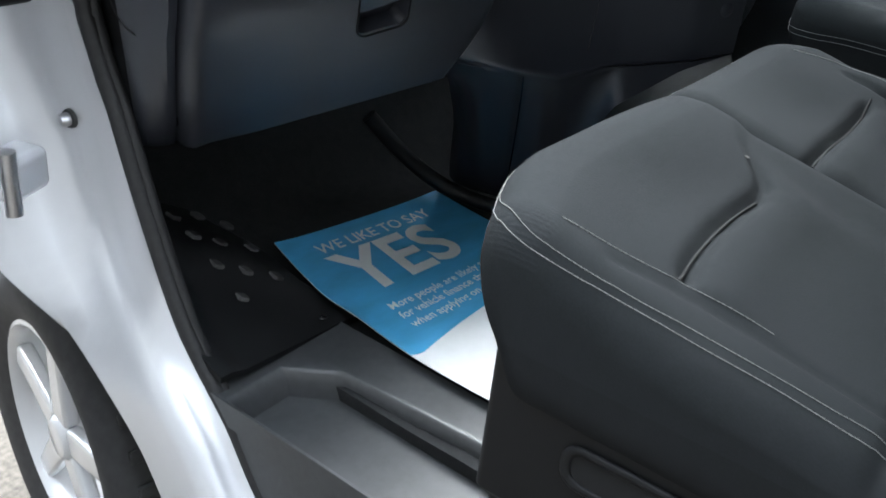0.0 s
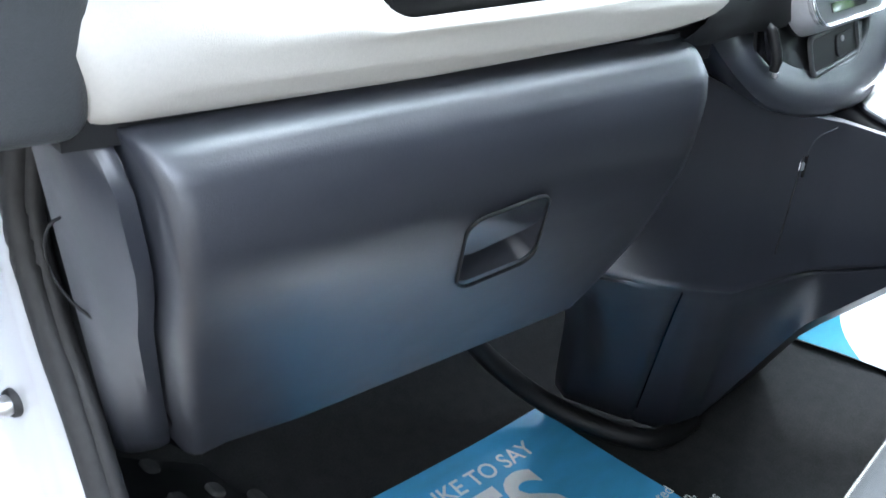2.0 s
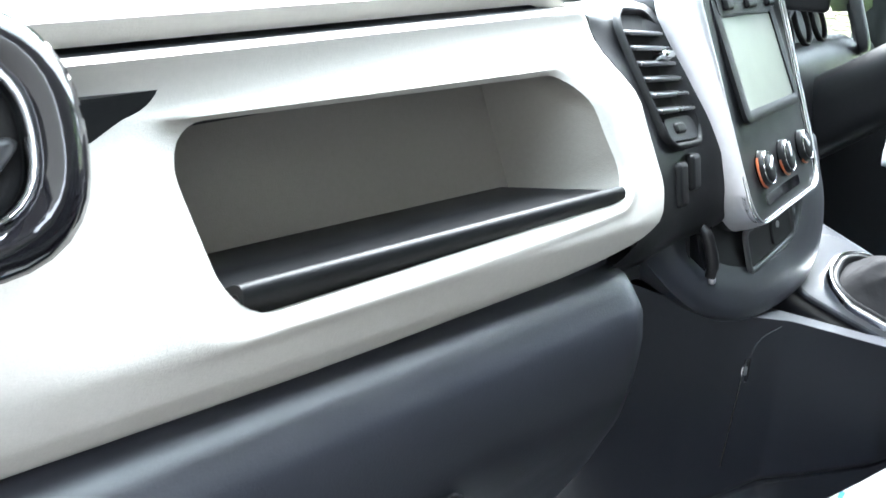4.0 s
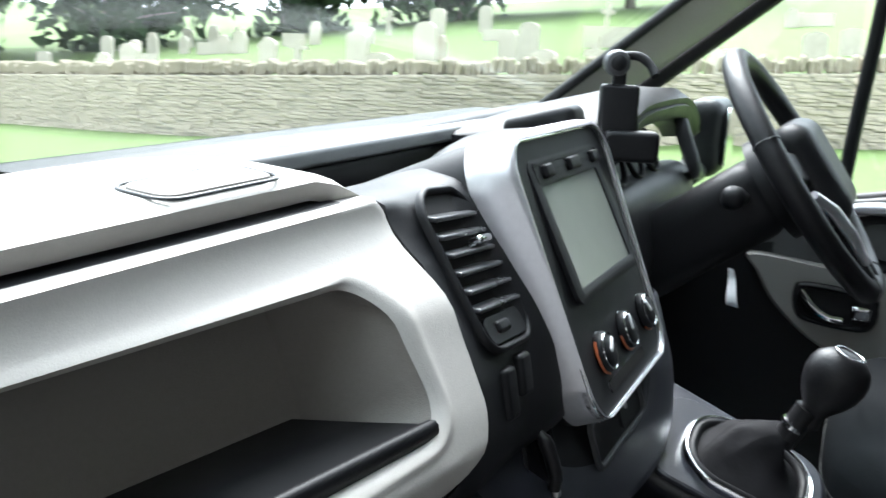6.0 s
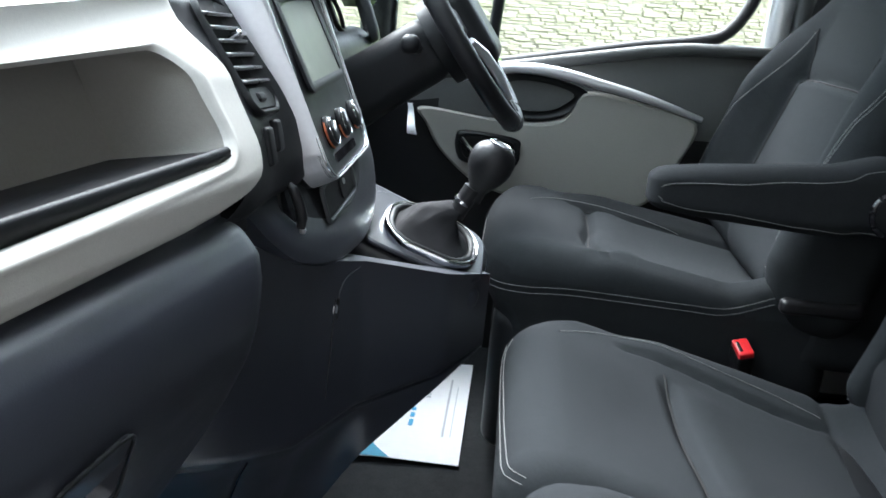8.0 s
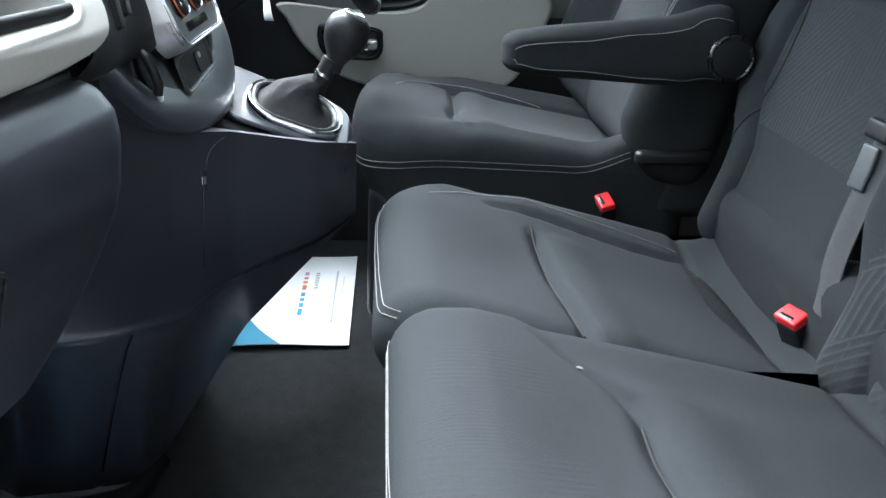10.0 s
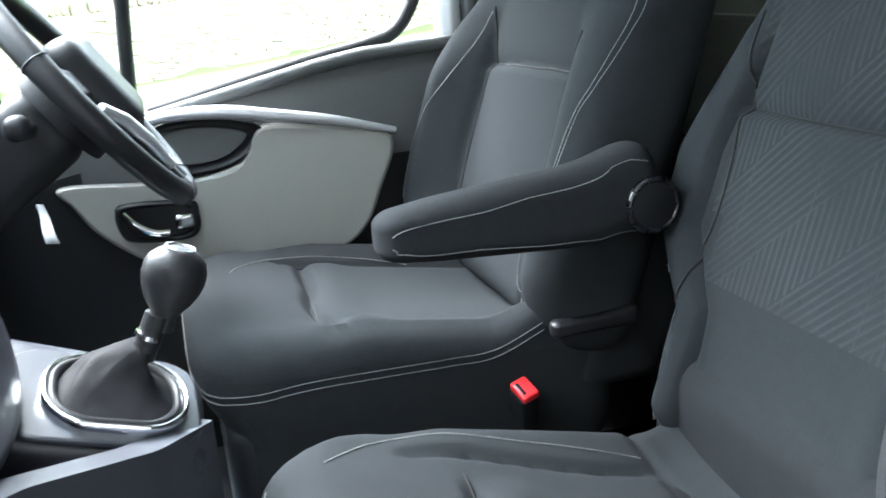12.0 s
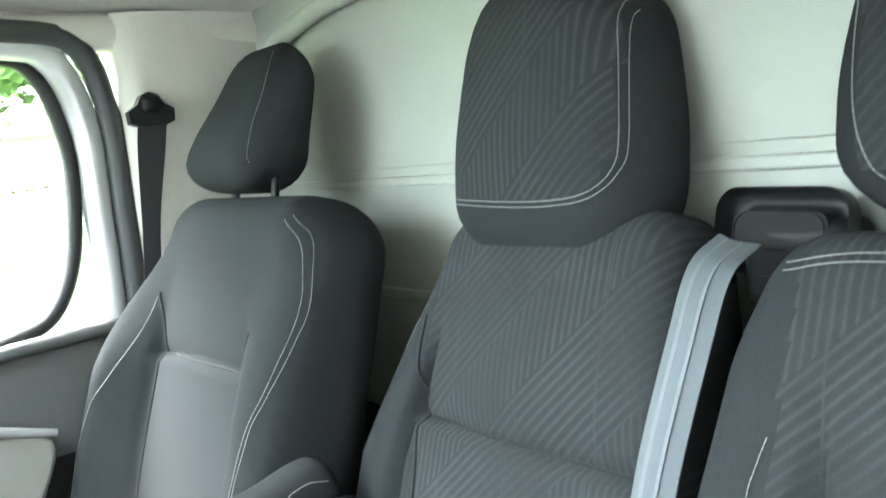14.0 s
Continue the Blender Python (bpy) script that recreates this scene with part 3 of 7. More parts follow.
dash = thing("dashboard", (-0.3, 0.5, 0.62), "two-tone dashboard with pale grey panel, open tray and black centre", "dashboard")
hole = [(-0.501 + a, 0.7425 + b + 0.038 * a * (0.35 if b > 0 else 1.0)) for a, b in rrect(0.324, 0.084, 0.026, 8)]
def corners(w, h, radii, n=8):
    """A rectangle with a radius for each corner: upper right, upper left, lower left, lower right."""
    out = []
    for (sx, sy, a0), r in zip(((1, 1, 0), (-1, 1, 90), (-1, -1, 180), (1, -1, 270)), radii):
        for k in range(n + 1):
            a = radians(a0 + 90 * k / n)
            out.append((sx * (w / 2 - r) + r * math.cos(a), sy * (h / 2 - r) + r * math.sin(a)))
    return out


outer = [(-0.568 + a, 0.738 + b) for a, b in corners(0.546, 0.170, (0.012, 0.012, 0.008, 0.044))]


def shape_outer(x, z):
    """The fascia's outline: a slightly rising lower edge, a rounded lower right corner."""
    f = float(sstep(0.653, 0.823, z))
    low = float(np.interp(x, (-0.84, -0.78, -0.635, -0.40, -0.33), (0.646, 0.647, 0.651, 0.665, 0.675)))
    high = 0.825 + 0.029 * (x + 0.401)
    g_ = (z - 0.653) / 0.170
    z2 = lerp(low, high, g_)
    xr = float(np.interp(z2, (0.66, 0.70, 0.74, 0.785, 0.829), (-0.309, -0.303, -0.294, -0.285, -0.279)))
    if x > -0.5:
        x = -0.5 + (x + 0.5) * (xr + 0.5) / 0.205
    if x < -0.7:
        x -= 0.016 * float(sstep(0.65, 0.72, z2)) + 0.004
    return x, z2


def denser(loop, arc=9, n=12):
    """Points added along the straight sides between the four rounded corners."""
    out = []
    for k, p in enumerate(loop):
        out.append(p)
        if k % arc == arc - 1:
            q = loop[(k + 1) % len(loop)]
            out += [(lerp(p[0], q[0], j / n), lerp(p[1], q[1], j / n)) for j in range(1, n)]
    return out


hole = denser(hole)
outer = [shape_outer(x, z) for x, z in denser(outer)]
rings = []
for k in range(19):
    t = k / 18
    ring = []
    for (ax, az), (bx, bz) in zip(outer, hole):
        x, z = lerp(ax, bx, t), lerp(az, bz, t)
        ring.append((x, beige_y(x, z) + 0.006 * float(sstep(0.90, 1.0, t)) - 0.0015 * g_lip(t) + 0.006 * float(sstep(0.06, 0.0, t)), z))
    rings.append(ring)
back_edge = [[(x, y + 0.05, z) for x, y, z in rings[0]], [(x, y + 0.006, z) for x, y, z in rings[0]]]
panel = part("fascia_panel", loft(back_edge + rings, caps=False), BEIGE, dash, "pale warm-grey grained fascia panel")


# the open tray behind it
def tray_back(x, z):
    return dash_y0(x) + 0.101 + 0.44 * (z - 0.689)


deep = []
square = [(-0.501 + a, 0.7425 + b + 0.038 * a * (0.35 if b > 0 else 1.0)) for a, b in rrect(0.320, 0.082, 0.003, 8)]
square = denser(square)
for k, d in enumerate((0.0, 0.04, 0.12, 0.5, 0.90, 1.04)):
    s = (1.0, 1.004, 1.006, 1.0, 0.995, 0.99)[k]
    w = (0.0, 0.02, 0.10, 0.55, 0.95, 1.0)[k]
    ring = []
    for (hx, hz), (qx, qz), (_, y0, _) in zip(hole, square, rings[-1]):
        x, z = lerp(hx, qx, w), lerp(hz, qz, w)
        x2, z2 = -0.497 + (x + 0.497) * s, 0.742 + (z - 0.742) * s - (0.024 if z < 0.742 else 0.006) * d
        ring.append((x2, lerp(y0, tray_back(x2, z2), d), z2))
    deep.append(ring)
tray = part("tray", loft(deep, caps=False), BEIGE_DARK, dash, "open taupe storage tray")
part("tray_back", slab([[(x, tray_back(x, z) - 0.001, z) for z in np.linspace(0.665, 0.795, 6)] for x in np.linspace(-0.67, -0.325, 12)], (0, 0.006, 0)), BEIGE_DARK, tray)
liner = []
for x in np.linspace(-0.655, -0.349, 22):
    zl = 0.7065 + 0.014 * (x + 0.5)
    row = [(x, beige_y(x, 0.706) + d, zl + h) for d, h in ((0.010, -0.010), (0.005, -0.006), (0.003, 0.000), (0.0035, 0.005), (0.006, 0.0075), (0.010, 0.007), (0.016, 0.003), (0.05, -0.004), (0.104, -0.014))]
    liner.append(row)
part("tray_liner", slab(liner, (0, 0.002, -0.006)), BLACK, tray, "black rubbery tray liner with rounded lip")
part("carcass", rbox((-0.535, 0.62, 0.56), (0.48, 0.16, 0.46), 0.02, 6), BLACK, dash)
part("carcass_top", slab([[(x, dash_y0(x) + d, z) for d, z in ((0.012, 0.664), (0.03, 0.668), (0.10, 0.668), (0.16, 0.66))] for x in np.linspace(-0.86, -0.30, 8)], (0, 0, -0.03)), BLACK, dash)

# top pad with a small lid
pad = []
for x in np.linspace(-0.87, -0.288, 26):
    e = float(sstep(-0.280, -0.318, x))
    q = top_edge(x)
    row = []
    for y, z in ((0.006, 0.002), (0.005, 0.006), (0.010, 0.009), (0.022, 0.0115), (0.045, 0.013), (0.075, 0.0135), (0.11, 0.011), (0.16, 0.004), (0.24, -0.012)):
        row.append((x, q[1] + 0.009 + y, q[2] - 0.003 + 0.012 * float(sstep(-0.282, -0.335, x)) + z * (0.25 + 0.75 * e)))
    pad.append(row)
top = part("top_pad", slab(pad, (0, 0.003, -0.008)), BEIGE, dash, "pale grained top pad")
lid_m = axes((-0.402, 0.431, 0.8460), (1, -0.09, 0.03), (0.09, 1, 0.05))
part("lid_frame", frame_ring(rrect(0.094, 0.046, 0.014), rrect(0.089, 0.041, 0.012), lid_m, 0.0012, 0.0006), GREY, top, "grey lid frame")
part("lid", plate(rrect(0.084, 0.036, 0.010), lid_m, 0.002, 0.001), BEIGE_DARK, top, "small grey lid")
part("gap", rbox((-0.58, 0.432, 0.800), (0.54, 0.03, 0.04), 0.004, 6, rot=(0, -1.7, -5.3)), BLACK, dash)
part("under_top", slab([[(x, y, 0.80) for y in (0.42, 0.50, 0.62, 0.80)] for x in (-0.90, -0.25)], (0, 0, -0.02)), BLACK, dash)

# glove box door with handle
GP = ((0.322, 0.112), (0.33, 0.100), (0.36, 0.078), (0.40, 0.052), (0.45, 0.022), (0.50, -0.008), (0.54, -0.028), (0.57, -0.036), (0.60, -0.034), (0.622, -0.027), (0.637, -0.013), (0.646, 0.008))


def glove_y(x, z):
    return dash_y0(x) + float(np.interp(z, [a for a, _ in GP], [b for _, b in GP]))


def glove_xl(z):
    return float(np.interp(z, (0.31, 0.40, 0.50, 0.58, 0.64), (-0.730, -0.770, -0.808, -0.825, -0.830)))


def glove_xr(z):
    return float(np.interp(z, (0.31, 0.37, 0.46, 0.52, 0.58, 0.62, 0.65), (-0.345, -0.338, -0.336, -0.352, -0.358, -0.345, -0.338)))


zs = np.concatenate([np.linspace(0, 0.88, 22), np.linspace(0.9, 1.0, 8)])
rows = []
for f in zs:
    row = []
    z0 = lerp(0.318, 0.644, f)
    for dx, dy in ((0.004, 0.040), (0.0005, 0.016), (0.001, 0.008), (0.0035, 0.003), (0.008, 0.0006)):
        x = glove_xl(z0) + dx
        row.append((x, glove_y(x, z0) + dy, z0))
    for t in np.linspace(0.035, 1, 44):
        x = lerp(-0.735, -0.340, t)
        z = lerp(0.318 + 0.125 * (x + 0.735), 0.644 + 0.018 * t, f)
        x = lerp(glove_xl(z), glove_xr(z), t)
        row.append((x, glove_y(x, z - 0.012 * t * f) + 0.012 * float(sstep(0.97, 1, t)), z))
    rows.append(row)
glove = part("glove_box_lid", slab(rows, (-0.006, 0.045, 0.0)), SLATE, dash, "slate grey glove box lid")
X, Y = Vector((0.0705, -0.020, 0.0115)), Vector((-0.0285, -0.028, 0.074))
N = X.cross(Y).normalized()
hm_out = Matrix((X / 0.0742, Y / 0.0840, N)).transposed().to_4x4()
hm_out.translation = Vector((-0.559, 0.3315, 0.5215)) + N * 0.001
hole_h = rrect(0.082, 0.090, 0.016)


def carve(ob, cutter):
    """Cut the shape of a closed mesh out of an object."""
    tool = new("tool", cutter)
    cut = ob.modifiers.new("cut", "BOOLEAN")
    cut.object, cut.operation, cut.solver = tool, "DIFFERENCE", "EXACT"
    bpy.context.view_layer.update()
    me = bpy.data.meshes.new_from_object(ob.evaluated_get(bpy.context.evaluated_depsgraph_get()))
    ob.modifiers.remove(cut)
    me.set_sharp_from_angle(angle=radians(40))
    ob.data = me
    bpy.data.objects.remove(tool)


carve(glove, loft([[hm_out @ Vector((a * k, b * k, d)) for a, b in hole_h] for k, d in ((0.95, 0.03), (0.93, 0.0), (0.80, -0.024))]))
part("handle_frame", frame_ring([(a * 0.99, b * 0.99) for a, b in hole_h], [(a * 0.93, b * 0.93) for a, b in hole_h], hm_out, 0.0015, 0.001), BLACK, glove)
flap_h = [(a * 0.92, 0.020 + b * 0.47 + (0.004 * a / 0.04 if b < 0 else 0.0)) for a, b in hole_h]
part("handle", loft([[hm_out @ Vector((a * k, b, d - 0.10 * max(0.0, 0.03 - b))) for a, b in flap_h] for k, d in ((0.97, -0.008), (1.0, -0.006), (1.0, -0.001), (0.97, 0.0008))]), SLATE, glove, "slate grey pull flap")

# side of the dashboard beside the door, with a round cover
sidep = []
for z in np.linspace(0.315, 0.66, 14):
    a = np.array((glove_xl(z) - 0.012, glove_y(glove_xl(z), z) + 0.034, z))
    f = (z - 0.315) / 0.345
    b = np.array((lerp(-0.768, -0.845, f), lerp(0.560, 0.50, f), z))
    sidep.append([a + (b - a) * t + np.array((-0.008, -0.003, 0)) * math.sin(math.pi * t) for t in np.linspace(0, 1, 9)])
sp = part("side_panel", slab(sidep, (0.012, 0.0, 0)), SLATE, dash, "dark grey end panel")
part("round_cover", tube([np.array((-0.822, 0.472, 0.53)) + 0.036 * math.cos(a) * np.array((-0.35, 0.9, 0.1)) + 0.042 * math.sin(a) * np.array((-0.16, -0.12, 1.0)) for a in np.linspace(0, 2 * math.pi, 28, endpoint=False)], 0.0012, 6, True), BLACK, sp)
part("end_block", rbox((-0.903, 0.50, 0.748), (0.11, 0.20, 0.205), 0.018, 10, rot=(0, 8, 12)), GREY, dash, "dark grey dashboard end")
part("under_shelf", rbox((-0.5, 0.60, 0.40), (0.56, 0.20, 0.12), 0.03, 8), BLACK, dash)

# passenger's round air vent
vent_m = axes((-0.781, 0.408, 0.792), (1, -0.35, 0.0), (0.10, 0.42, 1))


def ring_pts(r, sq=1.0, n=40, e=2.6):
    out = []
    for k in range(n):
        a = 2 * math.pi * k / n
        c, s = math.cos(a), math.sin(a)
        q = (abs(c) ** e + abs(s) ** e) ** (-1 / e)
        out.append((r * q * c, r * q * s * sq))
    return out


av = thing("air_vent", (-0.797, 0.42, 0.74), "round dashboard air vent in gloss black with chrome ring", "air vent")
part("bezel", frame_ring(ring_pts(0.057, 0.95), ring_pts(0.036, 0.95), vent_m, 0.012, 0.009), GLOSS, av, "gloss black bezel")
part("chrome_ring", frame_ring(ring_pts(0.0385, 0.95), ring_pts(0.034, 0.95), vent_m, 0.013, 0.003), CHROME, av, "chrome ring")
part("barrel", loft([[vent_m @ Vector((a, b, z)) for a, b in ring_pts(r, 0.95)] for r, z in ((0.035, 0.013), (0.034, 0.004), (0.030, 0.001), (0.001, 0.0005))], caps=False), BLACK, av)
VANE = mat("satin_dark_grey_plastic", (0.045, 0.047, 0.050), 0.28, vary=0.08, scale=80)
lens = [(0.030 * math.cos(a), (0.0085 if math.sin(a) > 0 else 0.0055) * math.sin(a)) for a in np.linspace(0, 2 * math.pi, 32, endpoint=False)]
for k in (-1, 0, 1):
    bm_ = vent_m @ Matrix.Rotation(radians(38), 4, "Z") @ Matrix.Translation((0.0, 0.0195 * k, 0.0075)) @ Matrix.Rotation(radians(24), 4, "X")
    bl_ = part("blade", loft([[bm_ @ Vector((a * q * (0.82 if k else 1.0), b * q, z)) for a, b in lens] for q, z in ((0.86, -0.004), (1.0, -0.001), (1.0, 0.001), (0.88, 0.003), (0.5, 0.0042))]), VANE, av, "curved dark grey vane")
    if k == 0:
        part("blade_trim", tube([bm_ @ Vector((x, 0.0062 - 0.004 * (x / 0.02) ** 2, 0.0032)) for x in np.linspace(-0.016, 0.016, 9)], 0.0016, 6), CHROME, bl_, "chrome strip")

# centre panel: black cheeks, silver arch, screen, knobs
CX = -0.055
cons = thing("centre_console", (CX, 0.36, 0.60), "black centre console with silver arch, screen and heater knobs", "console")
con_m = axes((-0.0425, 0.307, 0.752), (1, 0, 0), (0, 0.45, 1))


def arch(w, h, r_top, r_bot, taper=0.0, n=10, crown=0.016):
    out = []
    for cx, cy, a0, r in ((w / 2 - r_top, h / 2 - r_top, 0, r_top), (-w / 2 + r_top, h / 2 - r_top, 90, r_top), (-w / 2 + r_bot, -h / 2 + r_bot, 180, r_bot), (w / 2 - r_bot, -h / 2 + r_bot, 270, r_bot)):
        for k in range(n + 1):
            a = radians(a0 + 90 * k / n)
            x, y = cx + r * math.cos(a), cy + r * math.sin(a)
            out.append((x * (1 - taper * (0.5 - y / h)), y + crown * (1 - (2 * x / w) ** 2) * (0.5 + y / h)))
    return out


def arch_back(x, y):
    """The outer edge of the arch lies further back, most of all along its top."""
    return -0.015 - 0.004 * float(sstep(0.02, 0.13, y))


o, i = arch(0.288, 0.234, 0.040, 0.040, crown=0.008), arch(0.238, 0.217, 0.024, 0.026, crown=0.006)
o = [(x + 0.001 - 0.032 * float(sstep(0.04, -0.10, y)) * (x > 0), y + 0.0015) for x, y in o]
o = [(x + (0.006 + 0.006 * float(sstep(0.05, -0.07, y)) + 0.010 * float(sstep(-0.03, -0.11, y))) * float(sstep(-0.03, -0.12, x)), y) for x, y in o]
i = [(x + 0.000 - 0.022 * float(sstep(0.02, -0.10, y)) * (x > 0) - 0.006 * float(sstep(-0.02, -0.10, y)) * (x < 0), y - 0.0005) for x, y in i]
part("body", loft([[con_m @ Vector((a * sx, b * sx, arch_back(a, b) + z)) for a, b in o] for sx, z in ((1.0, -0.12), (0.995, -0.03), (0.99, -0.002))]), BLACK, cons)
prof = ((0.0, -0.010), (0.0, 0.0), (0.06, 0.005), (0.2, 0.009), (0.45, 0.0110), (0.7, 0.009), (0.9, 0.005), (1.0, 0.001), (1.0, -0.006))
rows = []
for t, h in prof:
    rows.append([con_m @ Vector((lerp(a[0], b[0], t), lerp(a[1], b[1], t), lerp(arch_back(*a), 0.004, float(sstep(0, 1, t)) * 0.5 + 0.5 * t) + h)) for a, b in zip(o, i)])
part("silver_arch", loft(rows, caps=False), SILVER, cons, "satin silver arch")
face = part("face", plate([(x * 1.0, y) for x, y in i], con_m, 0.004, 0.001), BLACK, cons)
part("face_edge", tube([con_m @ Vector((x, y, 0.006)) for x, y in i], 0.0016, 6, True), CHROME, cons)
scr = con_m @ Matrix.Translation((-0.0035, 0.029, 0.0045)) @ Matrix.Rotation(radians(-3), 4, "X")
sb = part("screen_bezel", frame_ring([(x, y + 0.006) for x, y in rrect(0.178, 0.118, 0.010)], rrect(0.148, 0.085, 0.003), scr, 0.0035, 0.001), BLACK, cons)
part("screen", plate(rrect(0.148, 0.085, 0.003), scr, 0.002), SCREEN, sb, "grey screen with protective film")
for dx, w in ((-0.060, 0.018), (0.006, 0.028), (0.068, 0.020)):
    part("button", rbox((0, 0, 0), (w, 0.011, 0.006), 0.0025, 7, fn=lambda P, dx=dx: np.array([con_m @ Vector((p[0] + dx, p[1] + 0.0825, p[2] + 0.0080)) for p in P])), BLACK, cons)
part("button_strip", frame_ring(rrect(0.170, 0.018, 0.004), rrect(0.166, 0.014, 0.003), con_m @ Matrix.Translation((0.000, 0.0825, 0.0050)), 0.002), BLACK, cons)


def disc(r0, r1, z0, z1, m, n=28, e=2.0):
    return loft([[m @ Vector((r * math.cos(2 * math.pi * k / n), r * math.sin(2 * math.pi * k / n), z)) for k in range(n)] for r, z in ((r0, z0), (r0, z0 + 0.6 * (z1 - z0)), (r1, z1 - 0.001), (r1 * 0.93, z1))])


for dx in (-0.0765, -0.0085, 0.0585):
    km = con_m @ Matrix.Translation((dx + 0.010, -0.067, 0.0005)) @ Matrix.Rotation(0.7 * dx / 0.06, 4, "Z")
    kb = part("knob", disc(0.0180, 0.0170, 0.0, 0.0045, km), GLOSS, cons, "heater knob")
    part("knob_ring", disc(0.0165, 0.0160, 0.0045, 0.0105, km), BLACK, kb, "grey rubber knob grip")
    part("knob_cap", disc(0.0140, 0.0130, 0.0105, 0.0118, km), BLACK, kb)
    part("chrome_rim", tube([km @ Vector((0.0146 * math.cos(a), 0.0146 * math.sin(a), 0.0107)) for a in np.linspace(0, 2 * math.pi, 26, endpoint=False)], 0.0007, 5, True), CHROME, kb, "thin chrome rim")
    part("pointer", rbox((0, 0, 0), (0.004, 0.014, 0.003), 0.001, 6, fn=lambda P, km=km: np.array([km @ Vector((p[0], p[1] + 0.006, p[2] + 0.0114)) for p in P])), WHITE, kb)
    part("orange_ring", tube([km @ Vector((0.0172 * math.cos(a), 0.0172 * math.sin(a), 0.0058)) for a in np.linspace(3.3, 5.4, 14)], 0.0012, 5), ORANGE, kb, "orange ring")
    part("heat_mark", tube([km @ Vector((0.0215 * math.cos(a), 0.0215 * math.sin(a), 0.0015)) for a in np.linspace(-0.9, 0.6, 10)], 0.0013, 5), ORANGE, kb, "orange heat scale")
    for a in np.linspace(1.0, 3.6, 7):
        part("mark", rbox(km @ Vector((0.0232 * math.cos(a), 0.0232 * math.sin(a), 0.001)), (0.002, 0.002, 0.002), 0.0006, 6), WHITE, kb)
part("slot_strip", plate(rrect(0.11, 0.010, 0.004), con_m @ Matrix.Translation((-0.02, -0.0945, 0.003)), 0.002, 0.001), GLOSS, cons)

# black cheek flush with the fascia, with a tall air vent
CHEEK = ((0.655, 0.297), (0.683, 0.298), (0.715, 0.306), (0.741, 0.320), (0.78, 0.347), (0.812, 0.371), (0.820, 0.380), (0.824, 0.392), (0.826, 0.426))
cheek = []
for z, _ in [(z, 0) for z in np.linspace(0.655, 0.812, 20)] + [(0.817, 0), (0.821, 0), (0.8235, 0), (0.8245, 0), (0.826, 0)]:
    xl = float(np.interp(z, (0.655, 0.67, 0.685, 0.70, 0.74, 0.785, 0.829), (-0.358, -0.338, -0.319, -0.304, -0.292, -0.282, -0.276)))
    yc = float(np.interp(z, [a for a, _ in CHEEK], [b for _, b in CHEEK]))
    row = []
    for t in np.linspace(0, 1, 14):
        x = lerp(xl, -0.160, t)
        row.append((x, lerp(max(yc, beige_y(xl, min(z, 0.826)) + 0.003), yc, float(sstep(0, 0.25, t))) - 0.010 * float(sstep(0.55, 1.0, t)), z + 0.004 * float(sstep(0.5, 0.9, t)) * float(sstep(0.79, 0.826, z))))
    cheek.append(row)
part("cheek", slab(cheek, (0, 0.004, -0.006)), BLACK, cons)
part("shelf_back", rbox((-0.225, 0.424, 0.765), (0.13, 0.012, 0.115), 0.004, 6), BLACK, cons)
# shoulder that rises from the shelf to the top of the arch
sh = []
for x in np.linspace(-0.162, 0.085, 24):
    zt = float(np.interp(x, (-0.162, -0.154, -0.146, -0.134, -0.115, -0.08, -0.03, 0.04, 0.085), (0.800, 0.815, 0.823, 0.833, 0.843, 0.850, 0.853, 0.850, 0.842)))
    sh.append([(x, y, zt + d) for y, d in ((0.335, -0.020), (0.356, -0.006), (0.372, -0.001), (0.395, 0.0), (0.418, -0.003), (0.430, -0.010), (0.434, -0.030), (0.434, -0.10))])
part("cheek_shoulder", slab(sh, (0, 0.0, -0.006)), BLACK, cons)
tv_m = axes((-0.2225, 0.3435, 0.7735), (1, -0.03, -0.07), (0.16, 0.70, 1))
tv = part("side_vent", frame_ring(arch(0.079, 0.122, 0.024, 0.020, crown=0.003), arch(0.071, 0.112, 0.020, 0.016, crown=0.003), tv_m, 0.004, 0.002), BLACK, cons, "tall black air vent")
# dark plate paints the shade behind the slats
part("vent_back", plate(arch(0.072, 0.113, 0.021, 0.017, crown=0.003), tv_m @ Matrix.Translation((0, 0, -0.001)), 0.0022), GAP_SHADE, tv)
for k in range(6):
    part("slat", rbox((0, 0, 0), (0.069 - 0.004 * (k == 0), 0.0034, 0.017), 0.0014, 7, rot=(34, 0, 0), fn=lambda P, k=k: np.array([tv_m @ Vector((p[0], p[1] + 0.0415 - 0.0135 * k, p[2] + 0.0015)) for p in P])), VANE, tv)
part("slider", rbox((0, 0, 0), (0.020, 0.006, 0.014), 0.003, 7, fn=lambda P: np.array([tv_m @ Vector((p[0] + 0.014, p[1] + 0.0165, p[2] + 0.0085)) for p in P])), CHROME, tv, "chrome vent slider")
part("vent_foot", plate(rrect(0.062, 0.020, 0.008), tv_m @ Matrix.Translation((0.0, -0.0445, 0.0012)), 0.003, 0.001), BLACK, tv)
part("vent_wheel", rbox((0, 0, 0), (0.020, 0.009, 0.008), 0.003, 7, fn=lambda P: np.array([tv_m @ Vector((p[0] - 0.006, p[1] - 0.044, p[2] + 0.003)) for p in P])), BLACK, tv)
for k in range(2):
    sw = axes((-0.246 + 0.026 * k, 0.3005, 0.699 + 0.006 * k), (1, -0.05, -0.05), (0.04, 0.22, 1))
    part("rocker_switch", rbox((0, 0, 0), (0.018, 0.036 - 0.006 * k, 0.012), 0.004, 8, fn=lambda P, sw=sw: np.array([sw @ Vector((p[0], p[1], p[2] - 0.003)) for p in P])), BLACK, cons, "black rocker switch")
